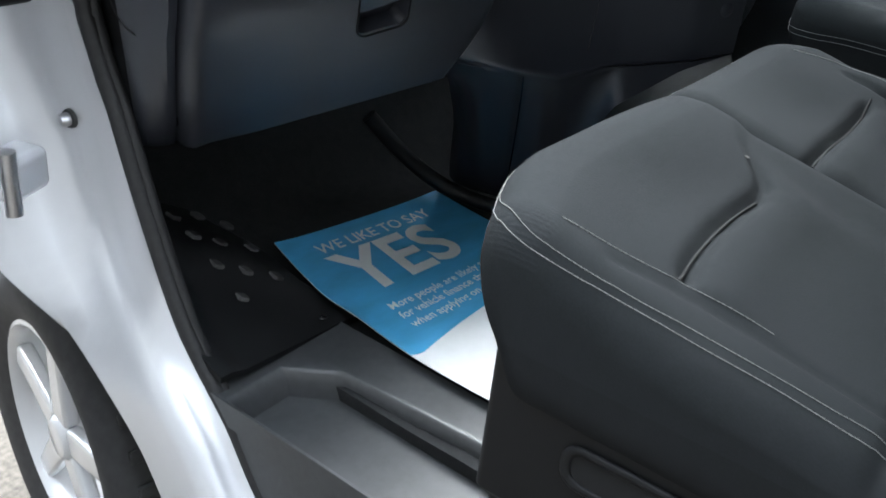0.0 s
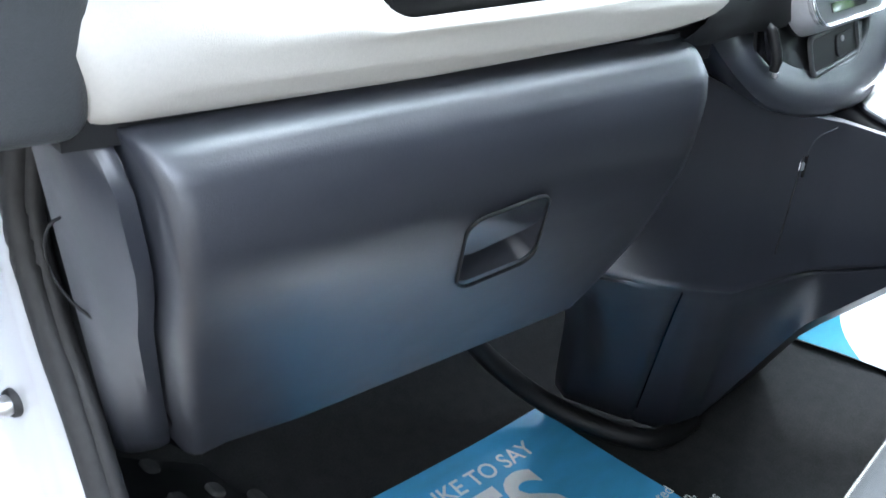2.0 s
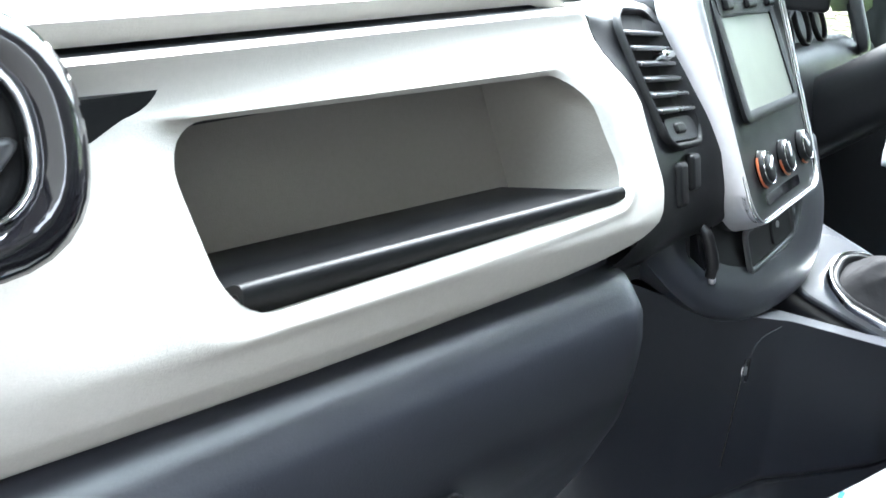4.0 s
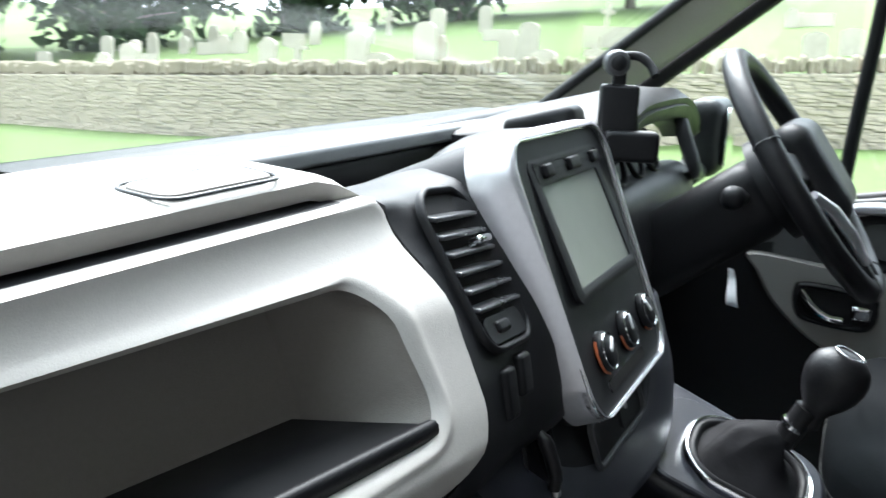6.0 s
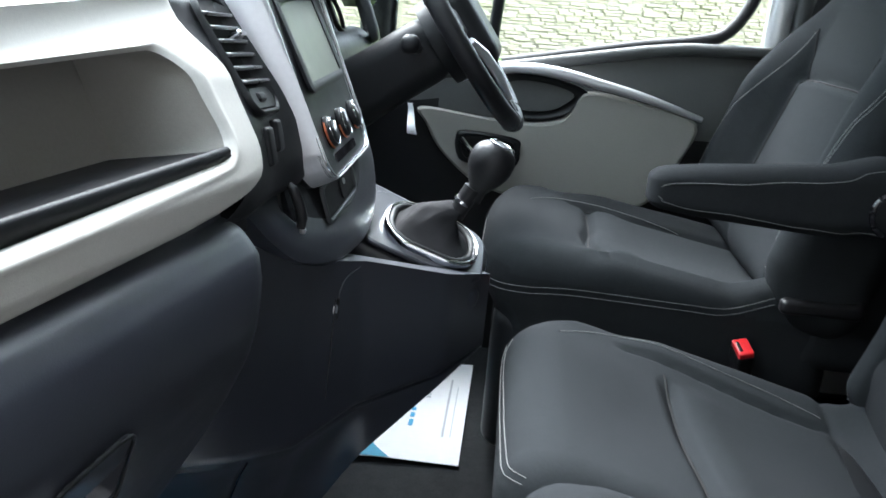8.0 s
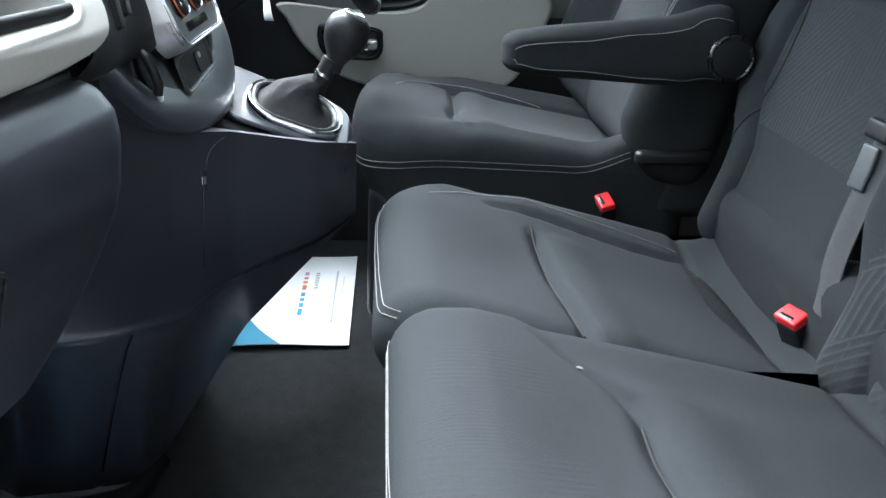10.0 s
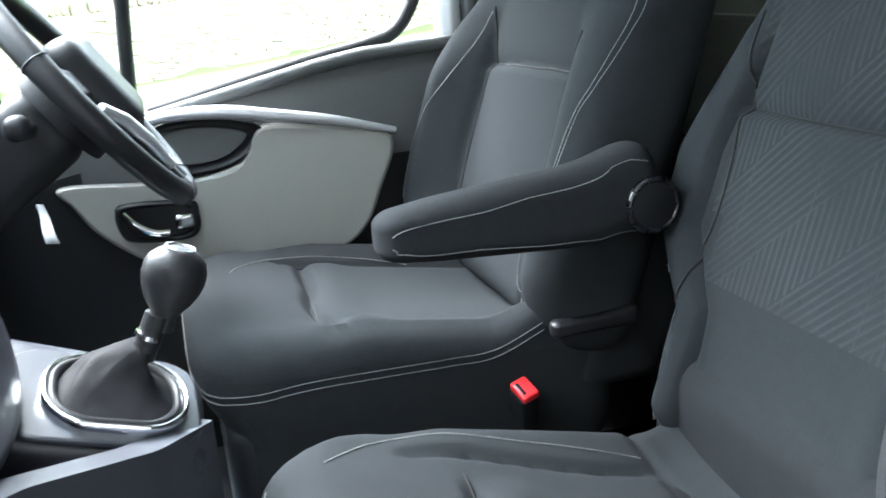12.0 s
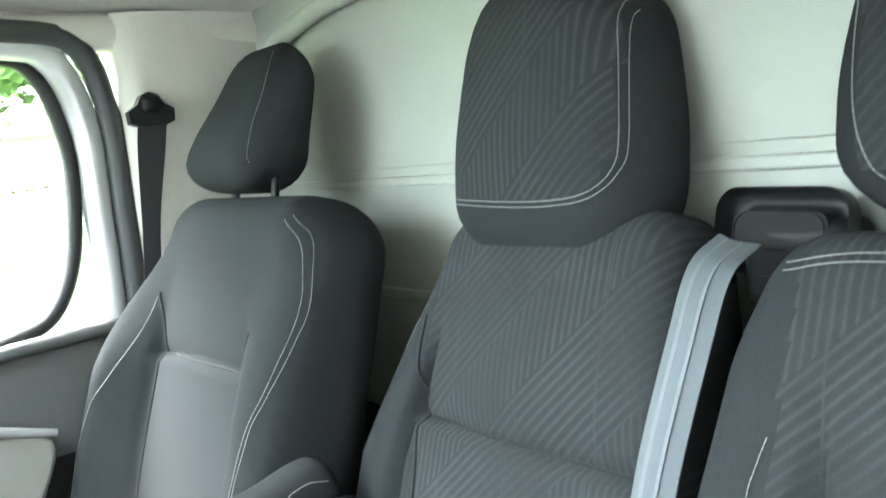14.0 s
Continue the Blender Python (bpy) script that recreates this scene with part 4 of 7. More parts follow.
part("bin_recess", rbox((-0.15, 0.53, 0.690), (0.30, 0.24, 0.12), 0.03, 8), BLACK, cons)
part("rear_strip", rbox((0.25, 0.625, 0.803), (1.2, 0.028, 0.020), 0.006, 8), mat("light_grey_strip", (0.17, 0.175, 0.175), 0.5, vary=0.06, scale=200, bump=0.1), cons, "grey strip below the windscreen")
part("demist_ridge", rbox((0.36, 0.668, 0.789), (1.0, 0.05, 0.046), 0.014, 8, rot=(0, -1.0, 0)), BLACK, cons, "black ridge below the windscreen")
part("screen_shelf", rbox((0.25, 0.72, 0.775), (1.25, 0.20, 0.05), 0.02, 8), BLACK, cons)
solo("dash_top_shelf", rbox((-0.1, 0.82, 0.74), (1.75, 0.24, 0.04), 0.02, 6), BLACK, "black dashboard shelf below the windscreen", "dashboard", kind="structure")

# lower pod: a thick U-shaped rim round a flat face with hook and pocket
U_OUT = smooth_path([(-0.300, 0.332, 0.690), (-0.288, 0.322, 0.657), (-0.252, 0.299, 0.612), (-0.200, 0.278, 0.576), (-0.133, 0.262, 0.557), (-0.055, 0.252, 0.552), (0.020, 0.248, 0.554), (0.076, 0.250, 0.580), (0.106, 0.260, 0.622), (0.115, 0.274, 0.660), (0.117, 0.284, 0.690)], 6)
POD_C = np.array((-0.095, 0.300, 0.690))


def u_in(p, k, d):
    """A point of the rim moved k of the way to the middle of the face and d back."""
    q = p + (POD_C - p) * k * np.array((1, 0.55, 1.0))
    return q + np.array((0.25, 1.0, 0.25)) * d


rows = []
for p in U_OUT:
    rows.append([p + np.array((0.02, 0.06, 0.01)), p + np.array((0.004, 0.012, 0.0)), u_in(p, 0.012, -0.003), u_in(p, 0.05, -0.0065), u_in(p, 0.12, -0.0075), u_in(p, 0.20, -0.006), u_in(p, 0.27, -0.0025), u_in(p, 0.32, 0.0005), u_in(p, 0.36, 0.002)])
pod = part("lower_pod", slab(rows, (0.0, 0.004, 0.004)), SLATE, cons, "dark grey rounded rim of the lower pod")
rows = []
for p in U_OUT:
    a = u_in(p, 0.345, 0.0012)
    top_p = np.array((a[0], 0.318, 0.700))
    rows.append([a + (top_p - a) * t for t in np.linspace(0, 1, 5)])
part("pod_face", slab(rows, (0, 0.012, 0)), BLACK, pod)
hk = axes((-0.196, 0.292, 0.632), (1, -0.32, 0), (0.0, 0.28, 1))
part("hook_recess", frame_ring(ring_pts(0.019, 1.7), ring_pts(0.016, 1.7), hk, 0.0012, 0.0008), BLACK, pod)
part("hook_back", plate(ring_pts(0.0165, 1.7), hk, 0.001), GLOSS, pod)
part("hook", tube(smooth_path([hk @ Vector(p) for p in ((-0.004, 0.020, 0.0), (-0.004, 0.021, 0.006), (-0.002, 0.012, 0.010), (0.003, -0.010, 0.010), (0.005, -0.022, 0.005))], 5), [0.004] * 8 + [0.0055] * 9 + [0.005] * 4, 10), LEATHER, pod, "black swing-out bag hook")
part("hook_tip", rbox(hk @ Vector((0.006, -0.026, 0.006)), (0.006, 0.006, 0.006), 0.002, 7), STEEL, pod)
pk = axes((-0.062, 0.270, 0.622), (1, -0.06, 0.12), (-0.02, 0.30, 1))
part("pocket", frame_ring(rrect(0.120, 0.044, 0.009), rrect(0.108, 0.034, 0.007), pk, 0.0025, 0.0015), GREY, pod)
part("pocket_back", plate(rrect(0.108, 0.034, 0.007), pk, 0.001), BLACK, pod)
part("pocket_lid", plate(rrect(0.040, 0.024, 0.006), pk @ Matrix.Translation((0.022, -0.002, 0.0)), 0.003, 0.001), BLACK, pod)
part("coin", disc(0.004, 0.0035, 0.001, 0.004, pk @ Matrix.Translation((0.016, 0.004, 0))), STEEL, pod)

# side of the console down to the floor, and the gear tower
side = thing("console_side", (-0.08, 0.28, 0.10), "black lower console side with ash flap and service cover", "console")


def side_plan(s):
    """Plan of the slanting side, from the glove box to the gear tower."""
    return np.array([np.interp(s, (0, 0.25, 0.5, 0.72, 0.88, 1.0), (-0.335, -0.245, -0.158, -0.085, -0.006, 0.076)), np.interp(s, (0, 0.25, 0.5, 0.72, 0.88, 1.0), (0.380, 0.333, 0.282, 0.228, 0.139, 0.092))])


def seam_z(s):
    return float(np.interp(s, (0, 0.5, 0.7, 1.0), (0.385, 0.348, 0.37, 0.40)))


def side_foot(s):
    """Where the skin ends below: on the floor by the footwell, then rising under the tower."""
    return np.array((np.interp(s, (0, 0.2, 0.42, 0.56, 0.66, 0.74, 0.88, 1.0), (-0.028, -0.011, 0.012, 0.050, -0.010, -0.06, -0.010, 0.073)), np.interp(s, (0, 0.2, 0.42, 0.56, 0.66, 0.74, 0.88, 1.0), (0.545, 0.456, 0.384, 0.365, 0.290, 0.226, 0.141, 0.094)), np.interp(s, (0, 0.42, 0.56, 0.66, 0.74, 0.88, 1.0), (0.02, 0.02, 0.035, 0.175, 0.295, 0.375, 0.40))))


def side_top(s):
    return float(np.interp(s, (0, 0.25, 0.5, 0.72, 0.88, 1.0), (0.668, 0.606, 0.566, 0.550, 0.520, 0.500)))


def side_pt(s, t):
    """A place on the skin: t from 0 at the foot over 0.5 at the seam to 1 at the top."""
    p, m, hi = side_plan(s), seam_z(s), side_top(s)
    wall = float(sstep(0.30, 0.0, s))
    if t >= 0.5:
        z = lerp(m, hi, (t - 0.5) * 2)
        in_ = wall * max(0.0, float(np.interp(z, [a for a, _ in GP], [b for _, b in GP])) - 0.035 + 0.02)
        return np.array((p[0], p[1] + in_, z))
    q = side_foot(s)
    u = 1 - t * 2
    a = np.array((p[0], p[1] + wall * 0.035, m))
    ease = u ** 0.8
    r = a + (q - a) * np.array((ease, ease, u))
    r[:2] += np.array((0.05, 0.012)) * float(sstep(0.16, 0.0, s)) * float(sstep(0.0, 0.28, u)) * float(sstep(1.0, 0.5, u))
    return r


grid = []
ts = np.concatenate([np.linspace(0, 0.47, 18), (0.485, 0.495, 0.5, 0.505, 0.515), np.linspace(0.53, 1, 20)])
for s in np.linspace(0, 1, 64):
    row = []
    for t in ts:
        p = side_pt(s, t)
        gr = 0.004 * math.exp(-((t - 0.5) / 0.006) ** 2)
        if t < 0.5:
            gr += 0.004 * math.exp(-((s - (0.33 - 0.16 * (0.5 - t))) / 0.012) ** 2)
        row.append(p + np.array((gr, gr, 0)))
    grid.append(row)
body = part("side_skin", slab(grid, (0.02, 0.03, 0.0)), SLATE, side)
part("cover_seam", tube([side_pt(0.33 - 0.16 * (0.5 - t), t) for t in np.linspace(0.49, 0.06, 12)], 0.0012, 6), GLOSS, side)
part("flap_seam", tube([side_pt(0.612 - 0.05 * (0.9 - t), t) - np.array((0.0004, 0.0004, 0)) for t in np.linspace(0.60, 0.89, 10)], 0.0007, 6), GLOSS, side)
# fine pale bar drawn as the highlight along the flap's edge
part("flap_edge", tube(smooth_path([side_pt(s, t) - np.array((0.002, 0.002, 0)) for s, t in ((0.618, 0.89), (0.625, 0.925), (0.645, 0.955), (0.69, 0.985))], 4), 0.0004, 6), GREY, side, "pale line for the highlight on the flap's edge")
fc = side_pt(0.615, 0.86)
part("flap_catch", rbox(fc + np.array((0.001, 0.002, 0.0)), (0.007, 0.007, 0.010), 0.002, 7, rot=(0, 0, -50)), STEEL, side, "metal flap catch")
part("catch_cup", rbox(fc + np.array((0.003, 0.006, 0.0)), (0.018, 0.012, 0.030), 0.004, 7, rot=(0, 0, -50)), GLOSS, side)

part("corner_core", rbox((-0.325, 0.425, 0.635), (0.09, 0.11, 0.09), 0.02, 6), BLACK, side)
part("upper_core", rbox((-0.255, 0.43, 0.60), (0.17, 0.10, 0.20), 0.02, 6), BLACK, side)

# sloping underside towards the driver's footwell
under = []
for s in np.linspace(0.5, 1.0, 16):
    f = side_foot(s)
    d = np.array((0.85, 0.19, -0.49 + 0.06 * (s - 0.5)))
    under.append([f + np.array((0.004, 0.004, 0.003)) + d * k for k in np.linspace(0, 0.28, 6)])
part("underside", slab(under, (0.004, 0.004, 0.012)), BLACK, side)
part("rear_core", rbox((0.155, 0.515, 0.67), (0.17, 0.18, 0.22), 0.03, 8), BLACK, side)

tower = thing("gear_tower", (0.12, 0.18, 0.42), "grey gear lever tower with chrome ring", "gear lever")


def tower_fn(P):
    P = P.copy()
    z = P[:, 2]
    P[:, 2] = z + ((P[:, 1] - 0.18) * 0.39 + (P[:, 0] - 0.08) * 0.29) * sstep(0.36, 0.52, z)
    k = sstep(0.50, 0.34, z)
    P[:, 0] += 0.05 * k
    P[:, 1] += 0.05 * k
    return P


part("housing", rbox((0.098, 0.194, 0.469), (0.142, 0.190, 0.126), 0.024, 14, fn=tower_fn), SLATE, tower)
top_m = axes((0.080, 0.174, 0.537), (0.949, 0.004, 0.276), (-0.10, 0.93, 0.33))
part("top_plate", plate(rrect(0.126, 0.175, 0.036), top_m @ Matrix.Translation((0.002, 0.010, -0.004)), 0.005, 0.004), SLATE, tower, "slate top plate")
part("chrome_ring", frame_ring(rrect(0.104, 0.130, 0.046, 8), rrect(0.091, 0.117, 0.041, 8), top_m, 0.007, 0.005), CHROME, tower, "chrome ring")
part("inner_ring", frame_ring(rrect(0.095, 0.119, 0.038, 8), rrect(0.076, 0.100, 0.032, 8), top_m @ Matrix.Translation((0, 0, 0.001)), 0.007, 0.004), BLACK, tower)
boot = []
tip = Vector((0.100, 0.143, 0.578))
base_o = rrect(0.080, 0.102, 0.032, 8)
for k in range(13):
    t = k / 12
    ring = []
    for j, (a, b) in enumerate(base_o):
        ang = math.atan2(b, a)
        fold = 1 + (0.10 - 0.30 * abs(math.sin(2.5 * ang + 2.2 * t + 0.6)) ** 0.8 + 0.05 * math.sin(4 * ang - 7 * t)) * math.sin(math.pi * t)
        w = lerp(1.0, 0.24, t ** 0.75) * fold
        p = top_m @ Vector((a * w, b * w, 0.006))
        q = p + (tip - (top_m @ Vector((0, 0, 0.006)))) * t
        ring.append(q + Vector((0, 0.010 * math.sin(math.pi * t), 0.006 * math.sin(math.pi * t))))
    boot.append(ring)
part("gaiter", loft(boot), mat("creased_black_leather", (0.008, 0.008, 0.009), 0.68, vary=0.3, scale=60, bump=0.6, bump_scale=90, spec=0.10), tower, "creased black leather gaiter")
part("shaft", tube([(0.100, 0.146, 0.565), (0.100, 0.134, 0.588), (0.100, 0.126, 0.604)], 0.0118, 12), LEATHER, tower)
part("collar", tube([(0.100, 0.1385, 0.5835), (0.100, 0.1365, 0.587)], [0.0128, 0.0124], 14), CHROME, tower, "thin metal collar")
kn = []
kdir = np.array((0.0, -0.36, 0.93))
for r, s in ((0.0105, 0.0), (0.0105, 0.012), (0.0135, 0.018), (0.0195, 0.026), (0.0245, 0.036), (0.0268, 0.046), (0.0265, 0.055), (0.0235, 0.063), (0.017, 0.069), (0.008, 0.072)):
    c = np.array((0.101, 0.126, 0.588)) + kdir * s * 1.12
    kn.append([c + 0.98 * r * (math.cos(a) * np.array((1, 0, 0)) * 0.92 + math.sin(a) * np.array((0, 0.93, 0.36)) * 1.12) for a in np.linspace(0, 2 * math.pi, 22, endpoint=False)])
kb = part("knob", loft(kn), LEATHER, tower, "black gear knob")
part("knob_inlay", tube([np.array((0.101, 0.0970, 0.6630)) + 0.0135 * (math.cos(a) * np.array((1, 0, 0)) + math.sin(a) * np.array((0, 0.93, 0.36))) for a in np.linspace(0, 2 * math.pi, 22, endpoint=False)], 0.0011, 6, True), CHROME, kb)

# floor edge bar of the footwell
solo("duct", tube(smooth_path([(-0.18, 0.66, 0.17), (-0.135, 0.61, 0.10), (-0.095, 0.555, 0.05), (-0.070, 0.500, 0.028), (-0.052, 0.437, 0.022), (-0.022, 0.390, 0.022), (0.05, 0.37, 0.03)], 8), 0.016, 10), BLACK, "black moulded edge along the foot of the console", "trim", kind="structure")

# ---- steering wheel, column, instrument hood ----
wheel = thing("steering_wheel", (0.56, 0.19, 0.77), "black leather steering wheel with three spokes", "steering wheel")
wm = axes((0.56, 0.187, 0.771), (1, 0, 0), (0, 0.585, 0.811))
part("rim", tube([wm @ Vector((0.180 * math.cos(a), 0.180 * math.sin(a), 0)) for a in np.linspace(0, 2 * math.pi, 72, endpoint=False)], 0.0165, 12, True), LEATHER, wheel)
for a0 in (20, 160, 250, 290):
    part("rim_seam", tube([wm @ Vector((0.180 * math.cos(radians(a0)) + 0.0172 * math.cos(b) * math.cos(radians(a0)), 0.180 * math.sin(radians(a0)) + 0.0172 * math.cos(b) * math.sin(radians(a0)), 0.0172 * math.sin(b))) for b in np.linspace(0, 2 * math.pi, 16, endpoint=False)], 0.0010, 5, True), GREY, wheel)
part("hub", rbox((0, 0, 0), (0.19, 0.15, 0.06), 0.030, 12, fn=lambda P: np.array([wm @ Vector((p[0] * (1 - 1.2 * max(0, -p[1])), p[1] - 0.004, p[2] + 0.012)) for p in P])), BLACK, wheel)
for a0, w in ((8, 0.045), (172, 0.045), (262, 0.03), (278, 0.03)):
    a = radians(a0)
    part("spoke", rbox((0, 0, 0), (0.11, w, 0.020), 0.008, 9, fn=lambda P, a=a: np.array([wm @ (Matrix.Rotation(a, 4, "Z") @ Vector((p[0] + 0.125, p[1], p[2] + 0.004))) for p in P])), BLACK, wheel)
part("spoke_trim", tube([wm @ Vector((-0.160, -0.020, 0.016)), wm @ Vector((-0.125, -0.050, 0.022)), wm @ Vector((-0.09, -0.090, 0.022)), wm @ Vector((-0.075, -0.135, 0.018))], [0.006, 0.008, 0.008, 0.005], 8), SILVER, wheel, "satin silver spoke trim")

col = thing("steering_column", (0.56, 0.36, 0.68), "black steering column cowl with stalks", "steering column")
part("cowl", rbox((0, 0, 0), (0.15, 0.11, 0.24), 0.035, 12, fn=lambda P: np.array([wm @ Vector((p[0] * (1 + 0.3 * max(0, -p[2])), p[1] * (1 + 0.9 * max(0, -p[2] - 0.0)), p[2] - 0.155)) for p in P])), BLACK, col)
part("switch_ring", disc(0.075, 0.070, -0.05, -0.018, wm), BLACK, col)
stk = part("stalk", tube([wm @ Vector((-0.05, 0.01, -0.075)), wm @ Vector((-0.12, 0.018, -0.072)), wm @ Vector((-0.155, 0.022, -0.068))], [0.011, 0.009, 0.009], 10), BLACK, col)
part("stalk_end", rbox(wm @ Vector((-0.168, 0.023, -0.066)), (0.032, 0.030, 0.030), 0.013, 9), BLACK, stk, "black rotary stalk end")
part("paper_tag", slab([[(0.400 + 0.006 * math.sin(6 * t) + 0.004 * w, 0.248 - 0.007 * t + (0.004 + 0.004 * t) * w, 0.660 - 0.048 * t) for w in (-1, 0, 1)] for t in np.linspace(0, 1, 7)], (0.0015, 0, 0)), WHITE, col, "small white paper tag")

hood = thing("instrument_hood", (0.56, 0.45, 0.80), "black instrument hood with round gauges", "dashboard")
hr = []
for x in np.linspace(0.325, 0.875, 24):
    c = 1 - ((x - 0.60) / 0.285) ** 4
    hr.append([(x, y, z) for y, z in ((0.66, 0.80), (0.56, 0.800 + 0.04 * c), (0.46, 0.805 + 0.062 * c), (0.405, 0.80 + 0.068 * c), (0.385, 0.794 + 0.060 * c), (0.392, 0.785 + 0.051 * c), (0.45, 0.78 + 0.041 * c))])
part("cowl", slab(hr, (0, 0, -0.012)), BLACK, hood)
part("binnacle", rbox((0.56, 0.47, 0.755), (0.44, 0.06, 0.13), 0.03, 9, rot=(-24, 0, 0)), BLACK, hood)
for x in (0.46, 0.56, 0.66):
    gm = axes((x, 0.428, 0.770), (1, 0, 0), (0, 0.42, 0.9))
    part("gauge", frame_ring(ring_pts(0.036, 1, 32, 2), ring_pts(0.032, 1, 32, 2), gm, 0.006, 0.002), BLACK, hood, "gauge ring")
part("driver_fascia", rbox((0.53, 0.44, 0.66), (0.66, 0.14, 0.15), 0.04, 10, rot=(-14, 0, 0)), BLACK, hood)
part("driver_side_vent", frame_ring(ring_pts(0.050, 1.3), ring_pts(0.036, 1.3), axes((0.815, 0.405, 0.77), (1, 0.3, 0), (0, 0.42, 1)), 0.012, 0.008), GREY, hood, "driver's air vent surround")
part("knee_panel", rbox((0.52, 0.50, 0.52), (0.72, 0.10, 0.22), 0.04, 9, rot=(30, 0, 0)), BLACK, hood)

# phone cradle beside the arch
cra = thing("phone_cradle", (0.19, 0.36, 0.82), "black phone cradle fixed to the dashboard", "phone holder")
crm = axes((0.108, 0.336, 0.856), (0.40, -0.92, 0.0), (-0.10, 0.30, 1)) @ Matrix.Scale(0.76, 4)
part("back_plate", rbox((0, 0, 0), (0.050, 0.095, 0.024), 0.006, 9, fn=lambda P: np.array([crm @ Vector((p[0] + 0.2 * np.clip(-p[1], 0, 1) * (p[0] > 0), p[1], p[2])) for p in P])), BLACK, cra)
part("foot_jaw", rbox((0, 0, 0), (0.070, 0.040, 0.040), 0.008, 9, fn=lambda P: np.array([crm @ Vector((p[0] + 0.018, p[1] - 0.030, p[2] + 0.008)) for p in P])), BLACK, cra)
part("neck", rbox((0, 0, 0), (0.018, 0.030, 0.012), 0.004, 8, fn=lambda P: np.array([crm @ Vector((p[0] - 0.002, p[1] + 0.052, p[2])) for p in P])), BLACK, cra)
jn = part("joint", disc(0.017, 0.015, -0.012, 0.014, crm @ Matrix.Translation((-0.006, 0.074, 0))), GREY, cra, "round clamp joint")
part("joint_cap", disc(0.010, 0.009, 0.014, 0.017, crm @ Matrix.Translation((-0.006, 0.074, 0))), BLACK, jn)
part("cradle_base", rbox((0.085, 0.402, 0.846), (0.046, 0.075, 0.034), 0.010, 9, rot=(-16, 0, 0)), BLACK, cra, "black base on the dashboard top")
part("top_jaw", tube(smooth_path([crm @ Vector((-0.004, 0.082, 0.0)), crm @ Vector((0.018, 0.084, 0.004)), crm @ Vector((0.034, 0.074, 0.010)), crm @ Vector((0.040, 0.060, 0.020))], 5), 0.0045, 8), BLACK, cra)


# ---- seats ----
def paint(me, mats, rule):
    """Give the faces of a mesh one of several materials by their place."""
    for m in mats:
        me.materials.append(m)
    for p in me.polygons:
        p.material_index = rule(p.center)
    return me


def on_surface(ob, points, lift=0.0011):
    """Points moved onto the nearest place of a mesh object, a little proud of it."""
    bpy.context.view_layer.update()
    inv = ob.matrix_world.inverted()
    out = []
    for p in points:
        hit, loc, nor, _ = ob.closest_point_on_mesh(inv @ Vector(p))
        out.append(ob.matrix_world @ (loc + nor * lift) if hit else Vector(p))
    return out


def cast(ob, points, way, lift=0.0011):
    """Points moved along a way onto the first face that they meet."""
    bpy.context.view_layer.update()
    inv = ob.matrix_world.inverted()
    d = Vector(way)
    out = []
    for p in points:
        hit, loc, nor, _ = ob.ray_cast(inv @ (Vector(p) - d * 0.5), d, distance=1.2)
        if hit:
            out.append(ob.matrix_world @ (loc + nor * lift))
    return out


def sew_front(pairs, ob, parent, steps=14):
    """Stitches given by x and z, laid on the front of a seat back."""
    return part("stitching", stitches(cast(ob, [(p[0], -0.45, p[1]) for p in smooth_path([(a, b, 0) for a, b in pairs], steps)], (0, -1, 0))), THREAD, parent, "pale grey stitching")


def sew_top(pairs, ob, parent, steps=14):
    """Stitches given by x and y, laid on the top of a cushion."""
    return part("stitching", stitches(cast(ob, [(p[0], p[1], 0.45) for p in smooth_path([(a, b, 0) for a, b in pairs], steps)], (0, 0, -1))), THREAD, parent, "pale grey stitching")


def seam_front(pairs, ob, parent, steps=10):
    """The shadow in a seam as a dark bar, given by x and z, laid on the front of a seat back."""
    return part("seam", tube(cast(ob, [(p[0], -0.45, p[1]) for p in smooth_path([(a, b, 0) for a, b in pairs], steps)], (0, -1, 0), 0.0004), 0.0019, 6), GAP_SHADE, parent, "dark line for the shadow in a sewn seam")


def seam_top(pairs, ob, parent, steps=10):
    """The shadow in a seam as a dark bar, given by x and y, laid on the top of a cushion."""
    return part("seam", tube(cast(ob, [(p[0], p[1], 0.45) for p in smooth_path([(a, b, 0) for a, b in pairs], steps)], (0, 0, -1), 0.0004), 0.0016, 6), GAP_SHADE, parent, "dark line for the shadow in a sewn seam")


def g(x, c, w):
    return np.exp(-(((x - c) / w) ** 2))


def sew(points, ob, parent, steps=14):
    return part("stitching", stitches(on_surface(ob, smooth_path(points, steps))), THREAD, parent, "pale grey stitching")


# bench: outer cushion
bench = thing("passenger_bench", (-0.34, -0.2, 0.06), "two-seat passenger bench in charcoal cloth with pale stitching", "bench seat")


OUT_X = (-0.84, -0.80, -0.76, -0.69, -0.60, -0.53, -0.478, -0.445, -0.415, -0.385, -0.345, -0.30)
OUT_Y = (-0.200, -0.192, -0.184, -0.170, -0.158, -0.155, -0.158, -0.150, -0.126, -0.094, -0.074, -0.066)
MID_X = (-0.31, -0.255, -0.20, -0.10, 0.0, 0.03, 0.06, 0.11, 0.13)
MID_Y = (-0.160, -0.157, -0.153, -0.149, -0.147, -0.146, -0.143, -0.136, -0.13)


